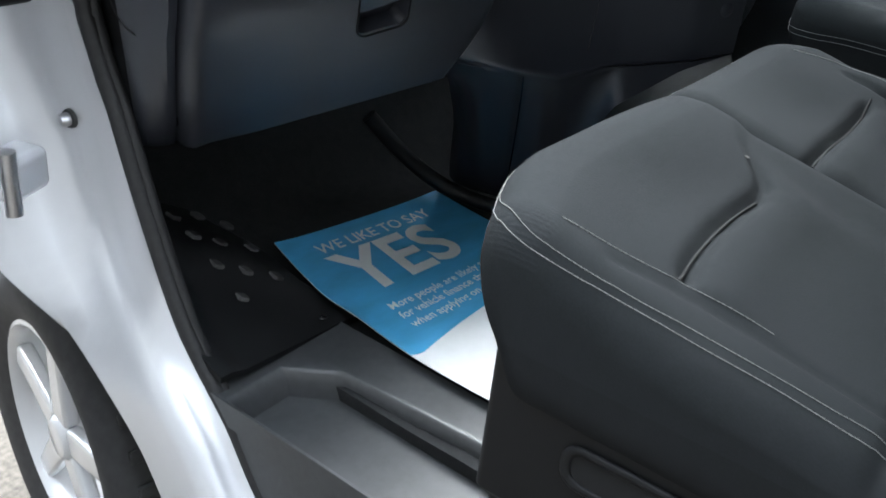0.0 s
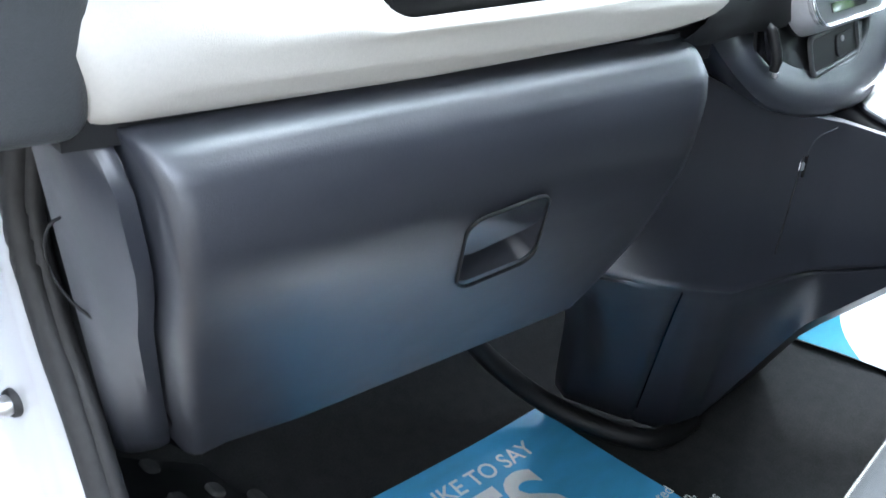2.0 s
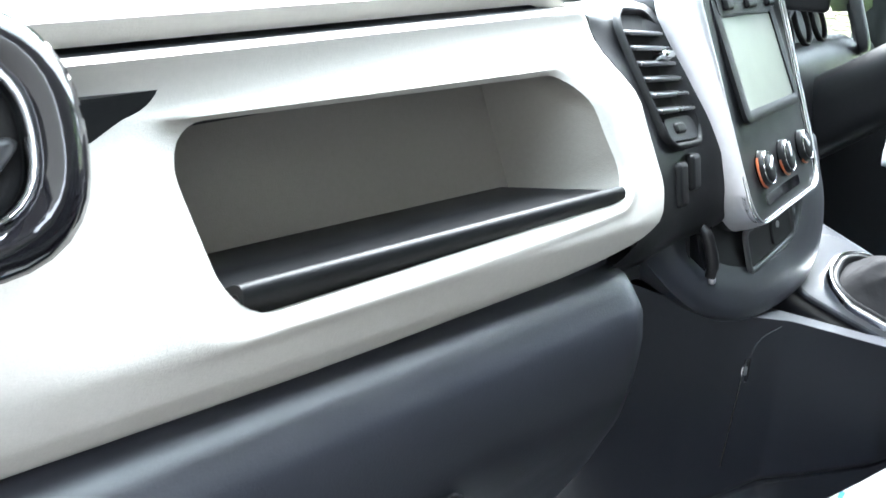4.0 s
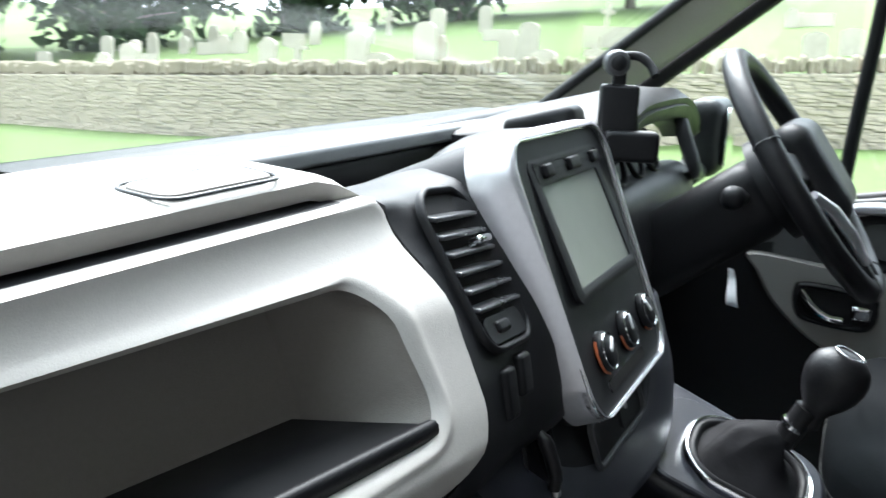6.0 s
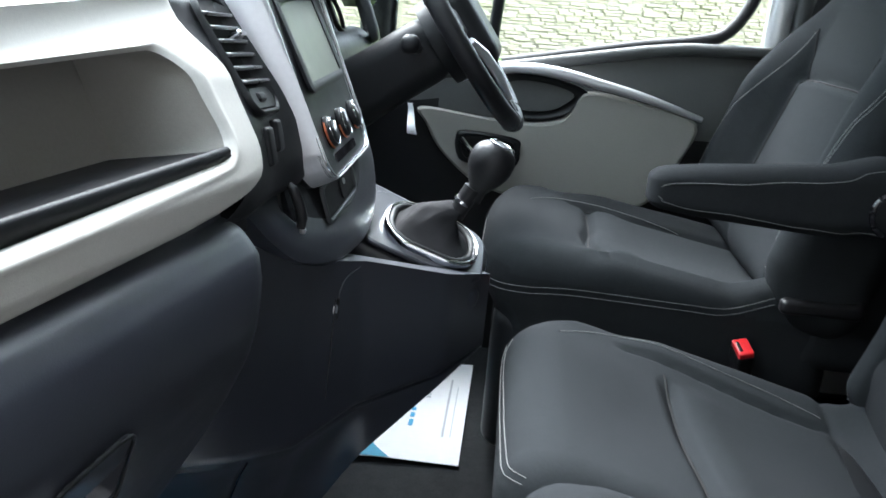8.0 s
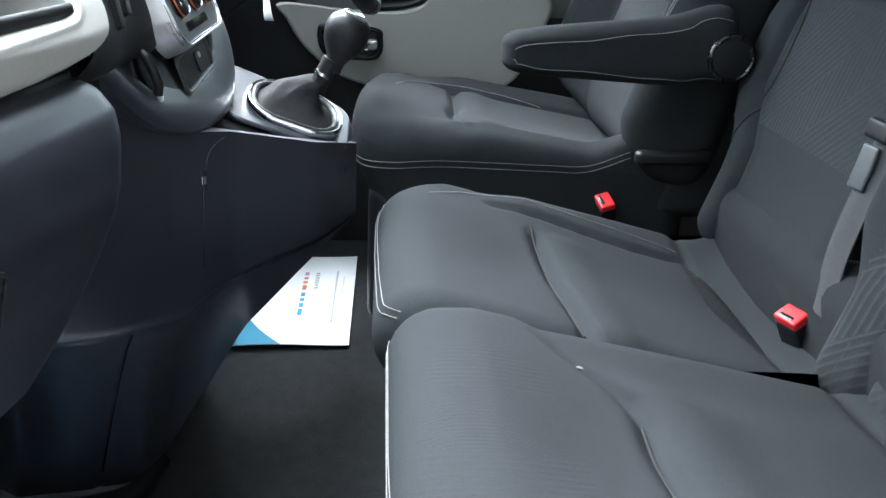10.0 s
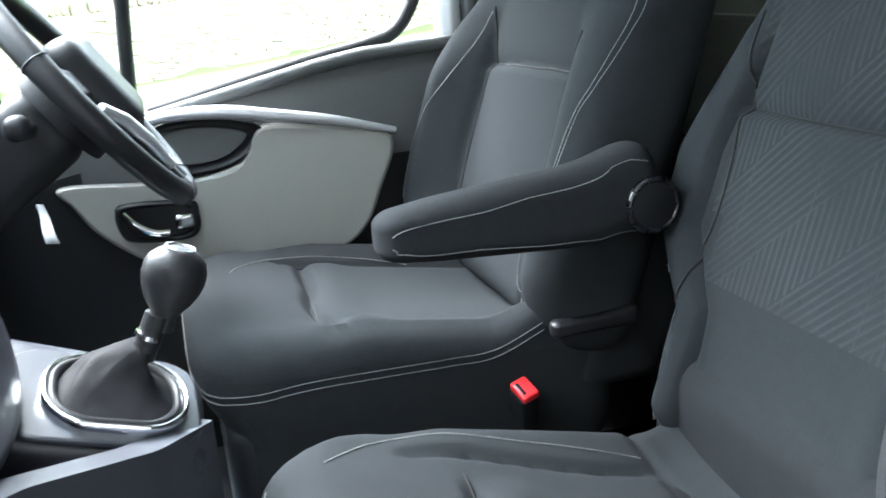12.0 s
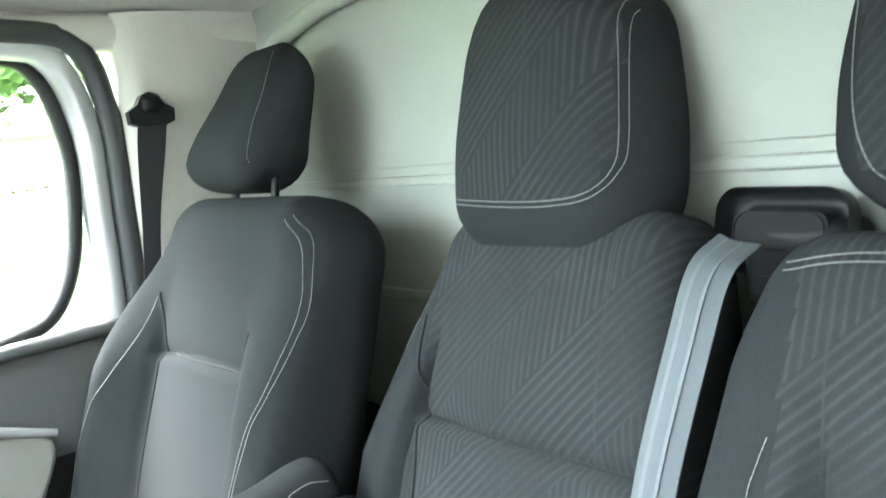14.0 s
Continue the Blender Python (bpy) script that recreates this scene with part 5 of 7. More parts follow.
def bench_outer(P):
    P = P.copy()
    x, y, z = P[:, 0].copy(), P[:, 1].copy(), P[:, 2].copy()
    t = sstep(0.36, 0.43, z)
    yc = np.interp(x, OUT_X, OUT_Y)
    P[:, 2] += t * (0.055 * np.clip(-0.30 - x, 0, 1) + 0.20 * (y + 0.02) * (y < -0.02) - 0.018 * g(x, -0.57, 0.16) * sstep(0.0, -0.12, y))
    P[:, 2] -= t * ((0.014 * g(y, yc, 0.011) - 0.007 * g(y, yc - 0.045, 0.035)) * sstep(-0.37, -0.45, x) + 0.007 * sstep(yc + 0.016, yc - 0.016, y) * sstep(-0.47, -0.39, x)) * sstep(-0.765, -0.735, x)
    P[:, 2] -= t * 0.004 * g(x, np.interp(y, (-0.36, -0.266, -0.215, -0.165, -0.122, -0.088), (-0.764, -0.767, -0.771, -0.781, -0.796, -0.808)), 0.007) * sstep(-0.08, -0.11, y)
    P[:, 2] -= t * 0.006 * g(y, -0.392, 0.010)
    P[:, 2] += t * 0.05 * sstep(-0.40, -0.50, y)
    P[:, 1] -= (0.075 * sstep(-0.60, -0.87, x) ** 1.5 + 0.01) * sstep(-0.25, 0.05, y)
    P[:, 1] -= 0.035 * sstep(0.40, 0.32, z) * sstep(-0.1, 0.05, y)
    # soft unevenness of the padding
    P[:, 2] += t * 0.0025 * np.sin(17 * x + 3) * np.sin(13 * y + 1)
    return P


me = rbox((-0.577, -0.225, 0.368), (0.558, 0.57, 0.165), 0.050, (84, 96, 18), bench_outer)
# low flanks get the darker cloth: their shade is put into the colour
c_out = part("outer_cushion", paint(me, (CLOTH, CLOTH_FINE, CLOTH_SIDE), lambda c: 1 if c.y > -0.10 - 0.15 * (c.x + 0.8) and c.z > 0.44 and c.y < 0.03 else (2 if c.z < 0.36 else 0)), None, bench)


def bench_mid(P):
    P = P.copy()
    x, y, z = P[:, 0].copy(), P[:, 1].copy(), P[:, 2].copy()
    t = sstep(0.34, 0.42, z)
    yc = np.interp(x, MID_X, MID_Y)
    P[:, 2] += t * (0.24 * (y + 0.0) * (y < 0.0) - 0.014 * g(x, -0.06, 0.12) * sstep(0.0, -0.12, y) + 0.014 * g(x, 0.13, 0.05) * sstep(-0.05, -0.15, y))
    P[:, 2] -= t * (0.016 * g(y, yc, 0.009) - 0.006 * g(y, yc - 0.04, 0.03)) * sstep(0.06, 0.02, x)
    P[:, 2] -= t * 0.010 * g(x, 0.108 - 0.03 * sstep(-0.1, -0.35, y) - 0.012, 0.007) * sstep(-0.07, -0.10, y) * sstep(-0.38, -0.34, y)
    P[:, 2] -= t * 0.006 * g(y, -0.368 - 0.08 * (0.1 - x) * (x < 0.1) * 0.6, 0.009)
    P[:, 2] += t * 0.055 * sstep(-0.38, -0.49, y)
    P[:, 1] -= 0.045 * sstep(0.05, 0.17, x) ** 1.5 * sstep(-0.2, 0.05, y)
    P[:, 0] -= 0.03 * sstep(-0.05, 0.06, y) * sstep(0.08, 0.165, x)
    P[:, 1] -= 0.035 * sstep(0.38, 0.30, z) * sstep(-0.1, 0.05, y)
    P[:, 2] += t * 0.002 * np.sin(19 * x + 1) * np.sin(15 * y + 2)
    return P


me = rbox((-0.067, -0.215, 0.335), (0.472, 0.56, 0.20), 0.048, (72, 96, 18), bench_mid)
c_mid = part("middle_cushion", paint(me, (CLOTH, CLOTH_SIDE), lambda c: 0), None, bench)
seam_top(list(zip(MID_X, MID_Y))[1:7], c_mid, bench, 4)
seam_top(list(zip(OUT_X, OUT_Y))[2:7], c_out, bench, 4)
# outer edge piping in two rows, and the seams
FRONT = [(-0.33, 0.062, 0.420), (-0.45, 0.062, 0.426), (-0.60, 0.058, 0.433), (-0.72, 0.03, 0.446), (-0.785, -0.004, 0.460)]
sew(FRONT + [(-0.820, -0.042, 0.473), (-0.838, -0.078, 0.469), (-0.837, -0.116, 0.459), (-0.827, -0.170, 0.445), (-0.817, -0.221, 0.434), (-0.811, -0.275, 0.424), (-0.808, -0.315, 0.417), (-0.806, -0.354, 0.409), (-0.800, -0.40, 0.395)], c_out, bench)
sew([(x, y, z - 0.012) for x, y, z in FRONT] + [(-0.836, -0.050, 0.464), (-0.846, -0.083, 0.460), (-0.842, -0.131, 0.450), (-0.832, -0.192, 0.437), (-0.826, -0.246, 0.426), (-0.822, -0.297, 0.418), (-0.821, -0.331, 0.412), (-0.820, -0.364, 0.405), (-0.814, -0.41, 0.388)], c_out, bench)
sew_top([(-0.807, -0.086), (-0.788, -0.125), (-0.774, -0.155), (-0.762, -0.185), (-0.757, -0.211), (-0.753, -0.242), (-0.750, -0.273)], c_out, bench)
for k in (0, 1):
    sew([(-0.290, 0.042, 0.428 - 0.010 * k), (-0.276, 0.050, 0.424 - 0.010 * k), (-0.251, 0.057, 0.420 - 0.010 * k), (-0.126, 0.062, 0.411 - 0.010 * k), (0.015, 0.064, 0.405 - 0.010 * k), (0.07, 0.04, 0.41 - 0.010 * k)], c_mid, bench)
sew_top([(0.070, -0.005), (0.091, -0.029), (0.112, -0.060), (0.121, -0.095), (0.118, -0.163), (0.109, -0.223), (0.099, -0.292), (0.084, -0.357)], c_mid, bench)
part("dot", disc(0.0032, 0.0028, 0, 0.0007, axes(on_surface(c_out, [(-0.41, -0.133, 0.46)])[0], (1, 0, 0), (0, 1, 0.2))), mat("grey_lint", (0.09, 0.09, 0.085), 0.95), bench, "small pale fabric fleck")
# base below the cushions
part("rear_roll", rbox((-0.33, -0.475, 0.375), (0.96, 0.11, 0.15), 0.045, (12, 8, 8)), CLOTH_SIDE, bench, "dark cloth roll behind the cushions")
part("plinth", rbox((-0.35, -0.225, 0.17), (0.92, 0.34, 0.33), 0.02, 9), BLACK, bench, "black plastic seat box")
side_tr = part("side_valance", rbox((-0.832, -0.26, 0.27), (0.025, 0.40, 0.20), 0.010, 10), BLACK, bench, "black plastic side valance")
part("lever_slot", frame_ring(rrect(0.17, 0.05, 0.02), rrect(0.15, 0.034, 0.015), axes((-0.846, -0.235, 0.268), (0, -1, 0.02), (0, 0.02, 1)), 0.003, 0.002), BLACK, side_tr)
# matte dark plate paints the shade inside the slot
part("slot_back", plate(rrect(0.15, 0.034, 0.015), axes((-0.846, -0.235, 0.268), (0, -1, 0.02), (0, 0.02, 1)), 0.001), GAP_SHADE, side_tr)


def back_fn(cx, half, waist, seam_z, edge, lone=False):
    """Shape of a seat back: bulging bolsters, a hollow middle, a cross seam and two upright seams."""
    def fn(P):
        P = P.copy()
        u = (P[:, 0] - cx) / half
        z = P[:, 2]
        y = P[:, 1]
        yc = -0.415 - (z - 0.36) * 0.335
        f = sstep(-0.03, 0.03, y - (yc - 0.055))
        if lone:
            u = np.maximum(u, -0.3)
        P[:, 1] += f * (0.026 * sstep(0.55, 0.95, np.abs(u)) * sstep(0.88, 0.66, z) - 0.018 * np.exp(-np.clip(z - seam_z, 0, 1) / 0.028) * sstep(seam_z - 0.006, seam_z, z) * sstep(edge + 0.06, edge - 0.02, np.abs(u)) - 0.012 * g(np.abs(u), edge, 0.028) * sstep(0.84, 0.76, z) + 0.008 * g(u, 0, 0.5) * g(z, 0.80, 0.10))
        P[:, 0] = cx + (P[:, 0] - cx) * (1 + waist * (1.2 * g(z, 0.60, 0.12) - 0.4) - 0.15 * sstep(0.80, 0.96, z) - 0.16 * sstep(0.53, 0.45, z))
        if lone:
            k = np.interp(z, (0.36, 0.46, 0.50, 0.53, 0.58, 0.662, 0.79, 0.917, 0.96), (0.165, 0.165, 0.174, 0.212, 0.268, 0.268, 0.222, 0.166, 0.14))
            P[:, 0] = np.where(P[:, 0] > cx, cx + (P[:, 0] - cx) / np.maximum(1e-6, half * (1 + waist * (1.2 * g(z, 0.60, 0.12) - 0.4) - 0.15 * sstep(0.80, 0.96, z) - 0.16 * sstep(0.53, 0.45, z))) * (k - cx), cx + (P[:, 0] - cx) / (1 + waist * (1.2 * g(z, 0.60, 0.12) - 0.4) - 0.15 * sstep(0.80, 0.96, z) - 0.16 * sstep(0.53, 0.45, z)) * (1 - 0.24 * sstep(0.72, 0.93, z)))
        P[:, 1] += f * 0.002 * np.sin(16 * P[:, 0] + 1) * np.sin(12 * z)
        return P
    return fn


me = rbox((-0.002, -0.561, 0.628), (0.39, 0.115, 0.615), 0.045, (80, 10, 96), back_fn(-0.005, 0.20, 0.14, 0.712, 0.68, True), rot=(18.5, 0, 0))
b_mid = part("middle_backrest", paint(me, (CLOTH_RIB, CLOTH), lambda c: 0 if c.z > 0.53 and c.x < (0.158 if c.z > 0.60 else 0.138) else 1), None, bench)
me = rbox((-0.505, -0.554, 0.613), (0.58, 0.115, 0.615), 0.045, (84, 10, 96), back_fn(-0.505, 0.29, 0.04, 0.722, 0.66), rot=(18.5, 0, 0))
b_out = part("outer_backrest", paint(me, (CLOTH_RIB, CLOTH), lambda c: 0 if -0.70 < c.x < -0.285 else 1), None, bench)
for k in (0, 1):
    sew_front([(-0.27, 0.892 - 0.005 * k), (-0.31, 0.899 - 0.005 * k), (-0.36, 0.901 - 0.005 * k), (-0.45, 0.902 - 0.005 * k), (-0.62, 0.902 - 0.005 * k)], b_out, bench)
sew_front([(-0.282, 0.778), (-0.277, 0.755), (-0.275, 0.735), (-0.279, 0.66), (-0.285, 0.52)], b_out, bench)
sew_front([(0.176, 0.87), (0.192, 0.835), (0.209, 0.79), (0.236, 0.73), (0.256, 0.66), (0.257, 0.58), (0.222, 0.545), (0.182, 0.525)], b_mid, bench)
seam_front([(0.155, 0.713), (0.06, 0.712), (-0.03, 0.712), (-0.15, 0.712)], b_mid, bench)
seam_front([(0.168, 0.82), (0.167, 0.77), (0.158, 0.712), (0.150, 0.65), (0.149, 0.60), (0.156, 0.55), (0.155, 0.50)], b_mid, bench)
part("back_bracket", tube(smooth_path([(0.185, -0.48, 0.50), (0.190, -0.46, 0.44), (0.178, -0.435, 0.36), (0.165, -0.43, 0.32)], 6), 0.010, 8), GREY, bench, "grey hinge bracket")


def head_fn(cx, cz, h, taper=0.26, crown=0.20, lean=0.0):
    def fn(P):
        P = P.copy()
        t = (P[:, 2] - cz) / h
        P[:, 0] = cx + (P[:, 0] - cx) * (1 - taper * sstep(-0.35 if taper > 0.3 else -0.15, 0.55, t) - 0.30 * np.clip((-0.22 - t) / 0.28, 0, 1) ** 2 - crown * np.clip((t - 0.20) / 0.30, 0, 1) ** 2)
        P[:, 0] = np.where(P[:, 0] > cx, cx + (P[:, 0] - cx) * (1 - lean * sstep(-0.35, 0.5, t)), P[:, 0] - 0.05 * lean * sstep(-0.3, 0.4, t))
        P[:, 1] -= 0.15 * lean * sstep(-0.45, 0.5, t) * sstep(-0.66, -0.54, P[:, 1] + 0.2 * (P[:, 2] - cz))
        P[:, 1] += 0.015 * (1 - ((P[:, 0] - cx) / 0.15) ** 2) * sstep(-0.5, 0.0, t)
        return P
    return fn


me = rbox((0.018, -0.662, 1.016), (0.276, 0.125, 0.300), 0.058, (56, 16, 56), head_fn(0.018, 1.018, 0.300, crown=0.42), rot=(11, 0, 0))
h_mid = part("middle_headrest", paint(me, (CLOTH_RIB, CLOTH), lambda c: 0 if float(np.interp(c.z, (0.945, 0.985, 1.063, 1.112, 1.15), (-0.080, -0.102, -0.096, -0.085, -0.068))) < c.x < 0.17 and c.z > 0.94 else 1), None, bench)
for k in (0, 1):
    o_ = 0.005 * k
    sew_front([(0.120, 0.945 - o_), (0.021, 0.942 - o_), (-0.043, 0.943 - o_), (-0.080 - 0.5 * o_, 0.949 - o_), (-0.098 - o_, 0.966 - 0.4 * o_), (-0.102 - o_, 0.996), (-0.094 - o_, 1.063), (-0.083 - o_, 1.112), (-0.066 - o_, 1.150)], h_mid, bench, 20)
me = rbox((-0.432, -0.680, 1.040), (0.30, 0.115, 0.27), 0.052, (40, 14, 40), head_fn(-0.432, 1.040, 0.27), rot=(11, 0, 0))
# shade at the headrest's edges is put into the darker cloth
h_out = part("outer_headrest", paint(me, (CLOTH_RIB, CLOTH_SIDE), lambda c: 0 if abs(c.x + 0.432) < 0.11 and c.z > 0.955 else 1), None, bench)
sew_front([(-0.322, 1.13), (-0.318, 1.04), (-0.326, 0.975), (-0.36, 0.945), (-0.48, 0.94)], h_out, bench)
for x in (-0.38, -0.49):
    part("headrest_post", tube([(x, -0.655, 0.84), (x, -0.675, 0.95)], 0.006, 8), STEEL, bench)
# belt guide, belt and buckle of the middle place
guide = thing("belt_guide", (-0.205, -0.70, 0.89), "black plastic belt guide on the bench back", "belt guide")
part("frame", frame_ring(rrect(0.125, 0.075, 0.022), rrect(0.085, 0.030, 0.012), axes((-0.206, -0.672, 0.902), (1, 0.02, 0.02), (0, -0.25, 1)), 0.018, 0.008), BLACK, guide)
# dark plate paints the shade inside the guide's slot
part("slot", plate(rrect(0.09, 0.034, 0.012), axes((-0.206, -0.674, 0.902), (1, 0.02, 0.02), (0, -0.25, 1)), 0.004), GAP_SHADE, guide)
part("block", rbox((-0.216, -0.70, 0.872), (0.10, 0.055, 0.075), 0.014, 9), BLACK, guide)
bl = thing("middle_seat_belt", (-0.21, -0.6, 0.7), "pale grey seat belt lying over the bench back", "seat belt")
path = smooth_path([(-0.200, -0.628, 0.902), (-0.203, -0.585, 0.884), (-0.200, -0.556, 0.83), (-0.188, -0.518, 0.725), (-0.189, -0.486, 0.63), (-0.190, -0.474, 0.595)], 6)
part("webbing", slab([[(p[0] + w * 0.0205, p[1] + 0.004 * math.cos(3 * w), p[2] + 0.004 * w) for w in np.linspace(-1, 1, 7)] for p in path], (0, -0.0015, 0)), WEBBING, bl)
for w in (-0.33, 0.33):
    part("woven_band", slab([[(p[0] + (w + d) * 0.0205, p[1] + 0.005 * math.cos(3 * w), p[2] + 0.004 * w) for d in (-0.10, 0.10)] for p in path], (0, -0.001, 0)), mat("pale_belt_band", (0.10, 0.112, 0.124), 0.7, vary=0.1, scale=700), bl)
# same grey belt; its shade is put into the colour by dark webbing
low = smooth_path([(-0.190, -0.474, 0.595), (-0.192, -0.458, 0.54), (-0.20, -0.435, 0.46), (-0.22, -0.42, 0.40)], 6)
part("lower_webbing", slab([[(p[0] + w * 0.022, p[1] + 0.004 * math.cos(3 * w), p[2] + 0.004 * w) for w in np.linspace(-1, 1, 7)] for p in low], (0, -0.0015, 0)), BELTDARK, bl, "lower belt with its shade put into darker webbing")
part("tongue", rbox((-0.188, -0.456, 0.555), (0.026, 0.006, 0.050), 0.003, 8, rot=(14, 0, 10)), GREY, bl, "dull metal belt tongue")
part("tongue_grip", rbox((-0.191, -0.468, 0.595), (0.050, 0.018, 0.022), 0.005, 8, rot=(14, 0, 0)), BLACK, bl)


def buckle(name, at, rot, label):
    b = thing(name, at, label, "belt buckle", "seat belt buckles")
    M = Matrix.Translation(at) @ Euler([radians(a) for a in rot]).to_matrix().to_4x4()
    tr = lambda P: np.array([M @ Vector(p) for p in P])  # noqa: E731
    part("casing", rbox((0, 0, -0.028), (0.036, 0.026, 0.062), 0.005, 9, fn=tr), BLACK, b)
    part("release", rbox((0.0, 0.0, 0.006), (0.034, 0.024, 0.012), 0.003, 8, fn=tr), RED, b, "red release button")
    part("slot", rbox((0.0, 0.006, 0.0115), (0.020, 0.005, 0.004), 0.001, 7, fn=tr), GLOSS, b)
    return b


buckle("middle_buckle", (-0.185, -0.412, 0.372), (-28, 0, 20), "black belt buckle with red button between the bench cushions")
buckle("driver_buckle", (0.297, -0.302, 0.352), (-15, -22, 15), "black belt buckle with red button beside the driver's seat")

# driver's seat
drv = thing("bucket_seat", (0.56, -0.15, 0.08), "charcoal cloth driver's seat with bolsters and pale stitching", "seat")


def drv_cushion(P):
    P = P.copy()
    x, y, z = P[:, 0].copy(), P[:, 1].copy(), P[:, 2].copy()
    u = (x - 0.56) / 0.24
    t = sstep(0.36, 0.45, z)
    P[:, 2] += t * (0.17 * (y - 0.03) * (y < 0.03) + 0.022 * sstep(0.55, 0.9, np.abs(u)) * sstep(0.02, -0.12, y) - 0.01 * g(u, 0, 0.5) * sstep(0, -0.1, y))
    yc = -0.064 - 0.012 * sstep(0.05, 0.4, np.abs(u + 0.3))
    P[:, 2] -= t * (0.016 * g(y, yc, 0.009) - 0.006 * g(y, yc - 0.04, 0.03)) * (sstep(0.84, 0.78, -u) * sstep(0.60, 0.54, u))
    P[:, 2] -= t * (0.006 * g(u, -0.90, 0.028) + 0.012 * g(u, 0.60, 0.03)) * sstep(-0.03, -0.06, y)
    P[:, 2] += t * 0.002 * np.sin(18 * x) * np.sin(14 * y)
    P[:, 1] -= 0.045 * np.abs(u) ** 4 * sstep(-0.15, 0.1, y)
    P[:, 1] -= 0.03 * sstep(0.40, 0.32, z) * sstep(-0.1, 0.1, y)
    P[:, 2] += t * 0.035 * sstep(-0.27, -0.35, y) * sstep(0.5, 0.95, -u)
    return P


me = rbox((0.56, -0.170, 0.350), (0.48, 0.565, 0.245), 0.050, (76, 84, 20), drv_cushion)
# darker cloth for the far bolster, and as painted shade on the sides
d_c = part("cushion", paint(me, (CLOTH, CLOTH_RIB, CLOTH_SIDE, CLOTH_MID), lambda c: 3 if 0.345 < c.x < 0.704 and c.y < -0.07 and c.z > 0.36 else 2 if (c.x > 0.704 and c.y < -0.03) or (c.x < 0.333 and c.z < 0.425 + 0.08 * min(0.0, c.y)) or (c.y > 0.06 and c.z < 0.43) or c.z < 0.33 else 0), None, drv)
seam_top([(0.365, -0.076), (0.45, -0.066), (0.55, -0.072), (0.695, -0.076)], d_c, drv)
seam_top([(0.704, -0.03), (0.704, -0.10), (0.704, -0.20), (0.704, -0.30)], d_c, drv)
for k in (0, 1):
    h = 0.010 * k
    sew([(0.80, 0.06, 0.44 - h), (0.70, 0.105, 0.424 - h), (0.50, 0.11, 0.410 - h), (0.40, 0.103, 0.402 - h), (0.350, 0.082, 0.402 - h), (0.324, 0.036, 0.407 - h), (0.320, -0.029, 0.412 - h), (0.319, -0.117, 0.411 - h), (0.319, -0.211, 0.409 - h), (0.320, -0.275, 0.410 - h), (0.322, -0.345, 0.436 - h)], d_c, drv)
sew_top([(0.640, 0.035), (0.669, 0.017), (0.711, -0.033), (0.722, -0.094), (0.719, -0.170), (0.71, -0.26)], d_c, drv)
part("seat_base", rbox((0.565, -0.13, 0.23), (0.44, 0.42, 0.25), 0.03, 10), BLACK, drv, "black seat base cover")
part("recline_lever", rbox((0, 0, 0), (0.026, 0.125, 0.034), 0.011, 10, fn=lambda P: np.array([(0.298 + p[0], -0.405 + p[1], 0.434 + p[2] * (0.7 + 3.0 * max(0, -p[1])) - 0.10 * p[1] * 0.3) for p in P])), LEATHER, drv, "black recline lever")


def drv_back(P):
    P = P.copy()
    x, y, z = P[:, 0].copy(), P[:, 1].copy(), P[:, 2].copy()
    u = (x - 0.5725) / 0.2925
    yc = -0.340 - (z - 0.42) * 0.30
    f = sstep(-0.03, 0.03, y - (yc - 0.06))
    mid = sstep(-0.59, -0.49, u) * sstep(0.64, 0.54, u)
    seam = 0.741 - 0.010 * sstep(0.1, 0.6, u)
    P[:, 1] += f * (sstep(0.91, 0.70, z) * sstep(0.40, 0.50, z) * (0.078 * sstep(0.52, 0.86, u) + 0.034 * sstep(0.46, 0.78, -u)) - 0.015 * np.exp(-np.clip(z - seam, 0, 1) / 0.030) * sstep(seam - 0.006, seam, z) * mid - 0.007 * (g(u, -0.535, 0.03) + g(u, 0.585, 0.03)) * sstep(0.82, 0.76, z))
    P[:, 0] = 0.5725 + (x - 0.5725) * (1 + np.where(u > 0, 0.115, 0.0) * g(z, 0.58, 0.14) - np.where(u > 0, 0.34 * sstep(0.78, 0.98, z), 0.03 + 0.24 * sstep(0.86, 0.99, z)) - np.where(u > 0, 0.30 * sstep(0.53, 0.38, z), 0.0))
    P[:, 1] += f * 0.002 * np.sin(15 * x) * np.sin(11 * z)
    return P


me = rbox((0.5725, -0.485, 0.665), (0.575, 0.135, 0.60), 0.055, (92, 14, 92), drv_back, rot=(16.5, 0, 0))
d_b = part("backrest", paint(me, (CLOTH, CLOTH_SIDE, CLOTH_RIB, CLOTH_MID), lambda c: 3 if 0.420 < c.x < 0.746 and c.z < 0.74 else 0), None, drv)
seam_front([(0.423, 0.740), (0.50, 0.741), (0.549, 0.739), (0.63, 0.737), (0.682, 0.735), (0.737, 0.731)], d_b, drv)
seam_front([(0.395, 0.80), (0.410, 0.775), (0.419, 0.741), (0.418, 0.698), (0.424, 0.645), (0.434, 0.586)], d_b, drv)
seam_front([(0.752, 0.825), (0.745, 0.793), (0.739, 0.731), (0.745, 0.684), (0.752, 0.619), (0.753, 0.542), (0.748, 0.50)], d_b, drv)
part("back_shell", rbox((0.352, -0.475, 0.47), (0.07, 0.15, 0.30), 0.030, 12, fn=lambda P: P + np.stack([0 * P[:, 0], -0.3 * (P[:, 2] - 0.42), 0 * P[:, 0]], 1)), CLOTH_SIDE, drv, "dark cloth lower back cover")
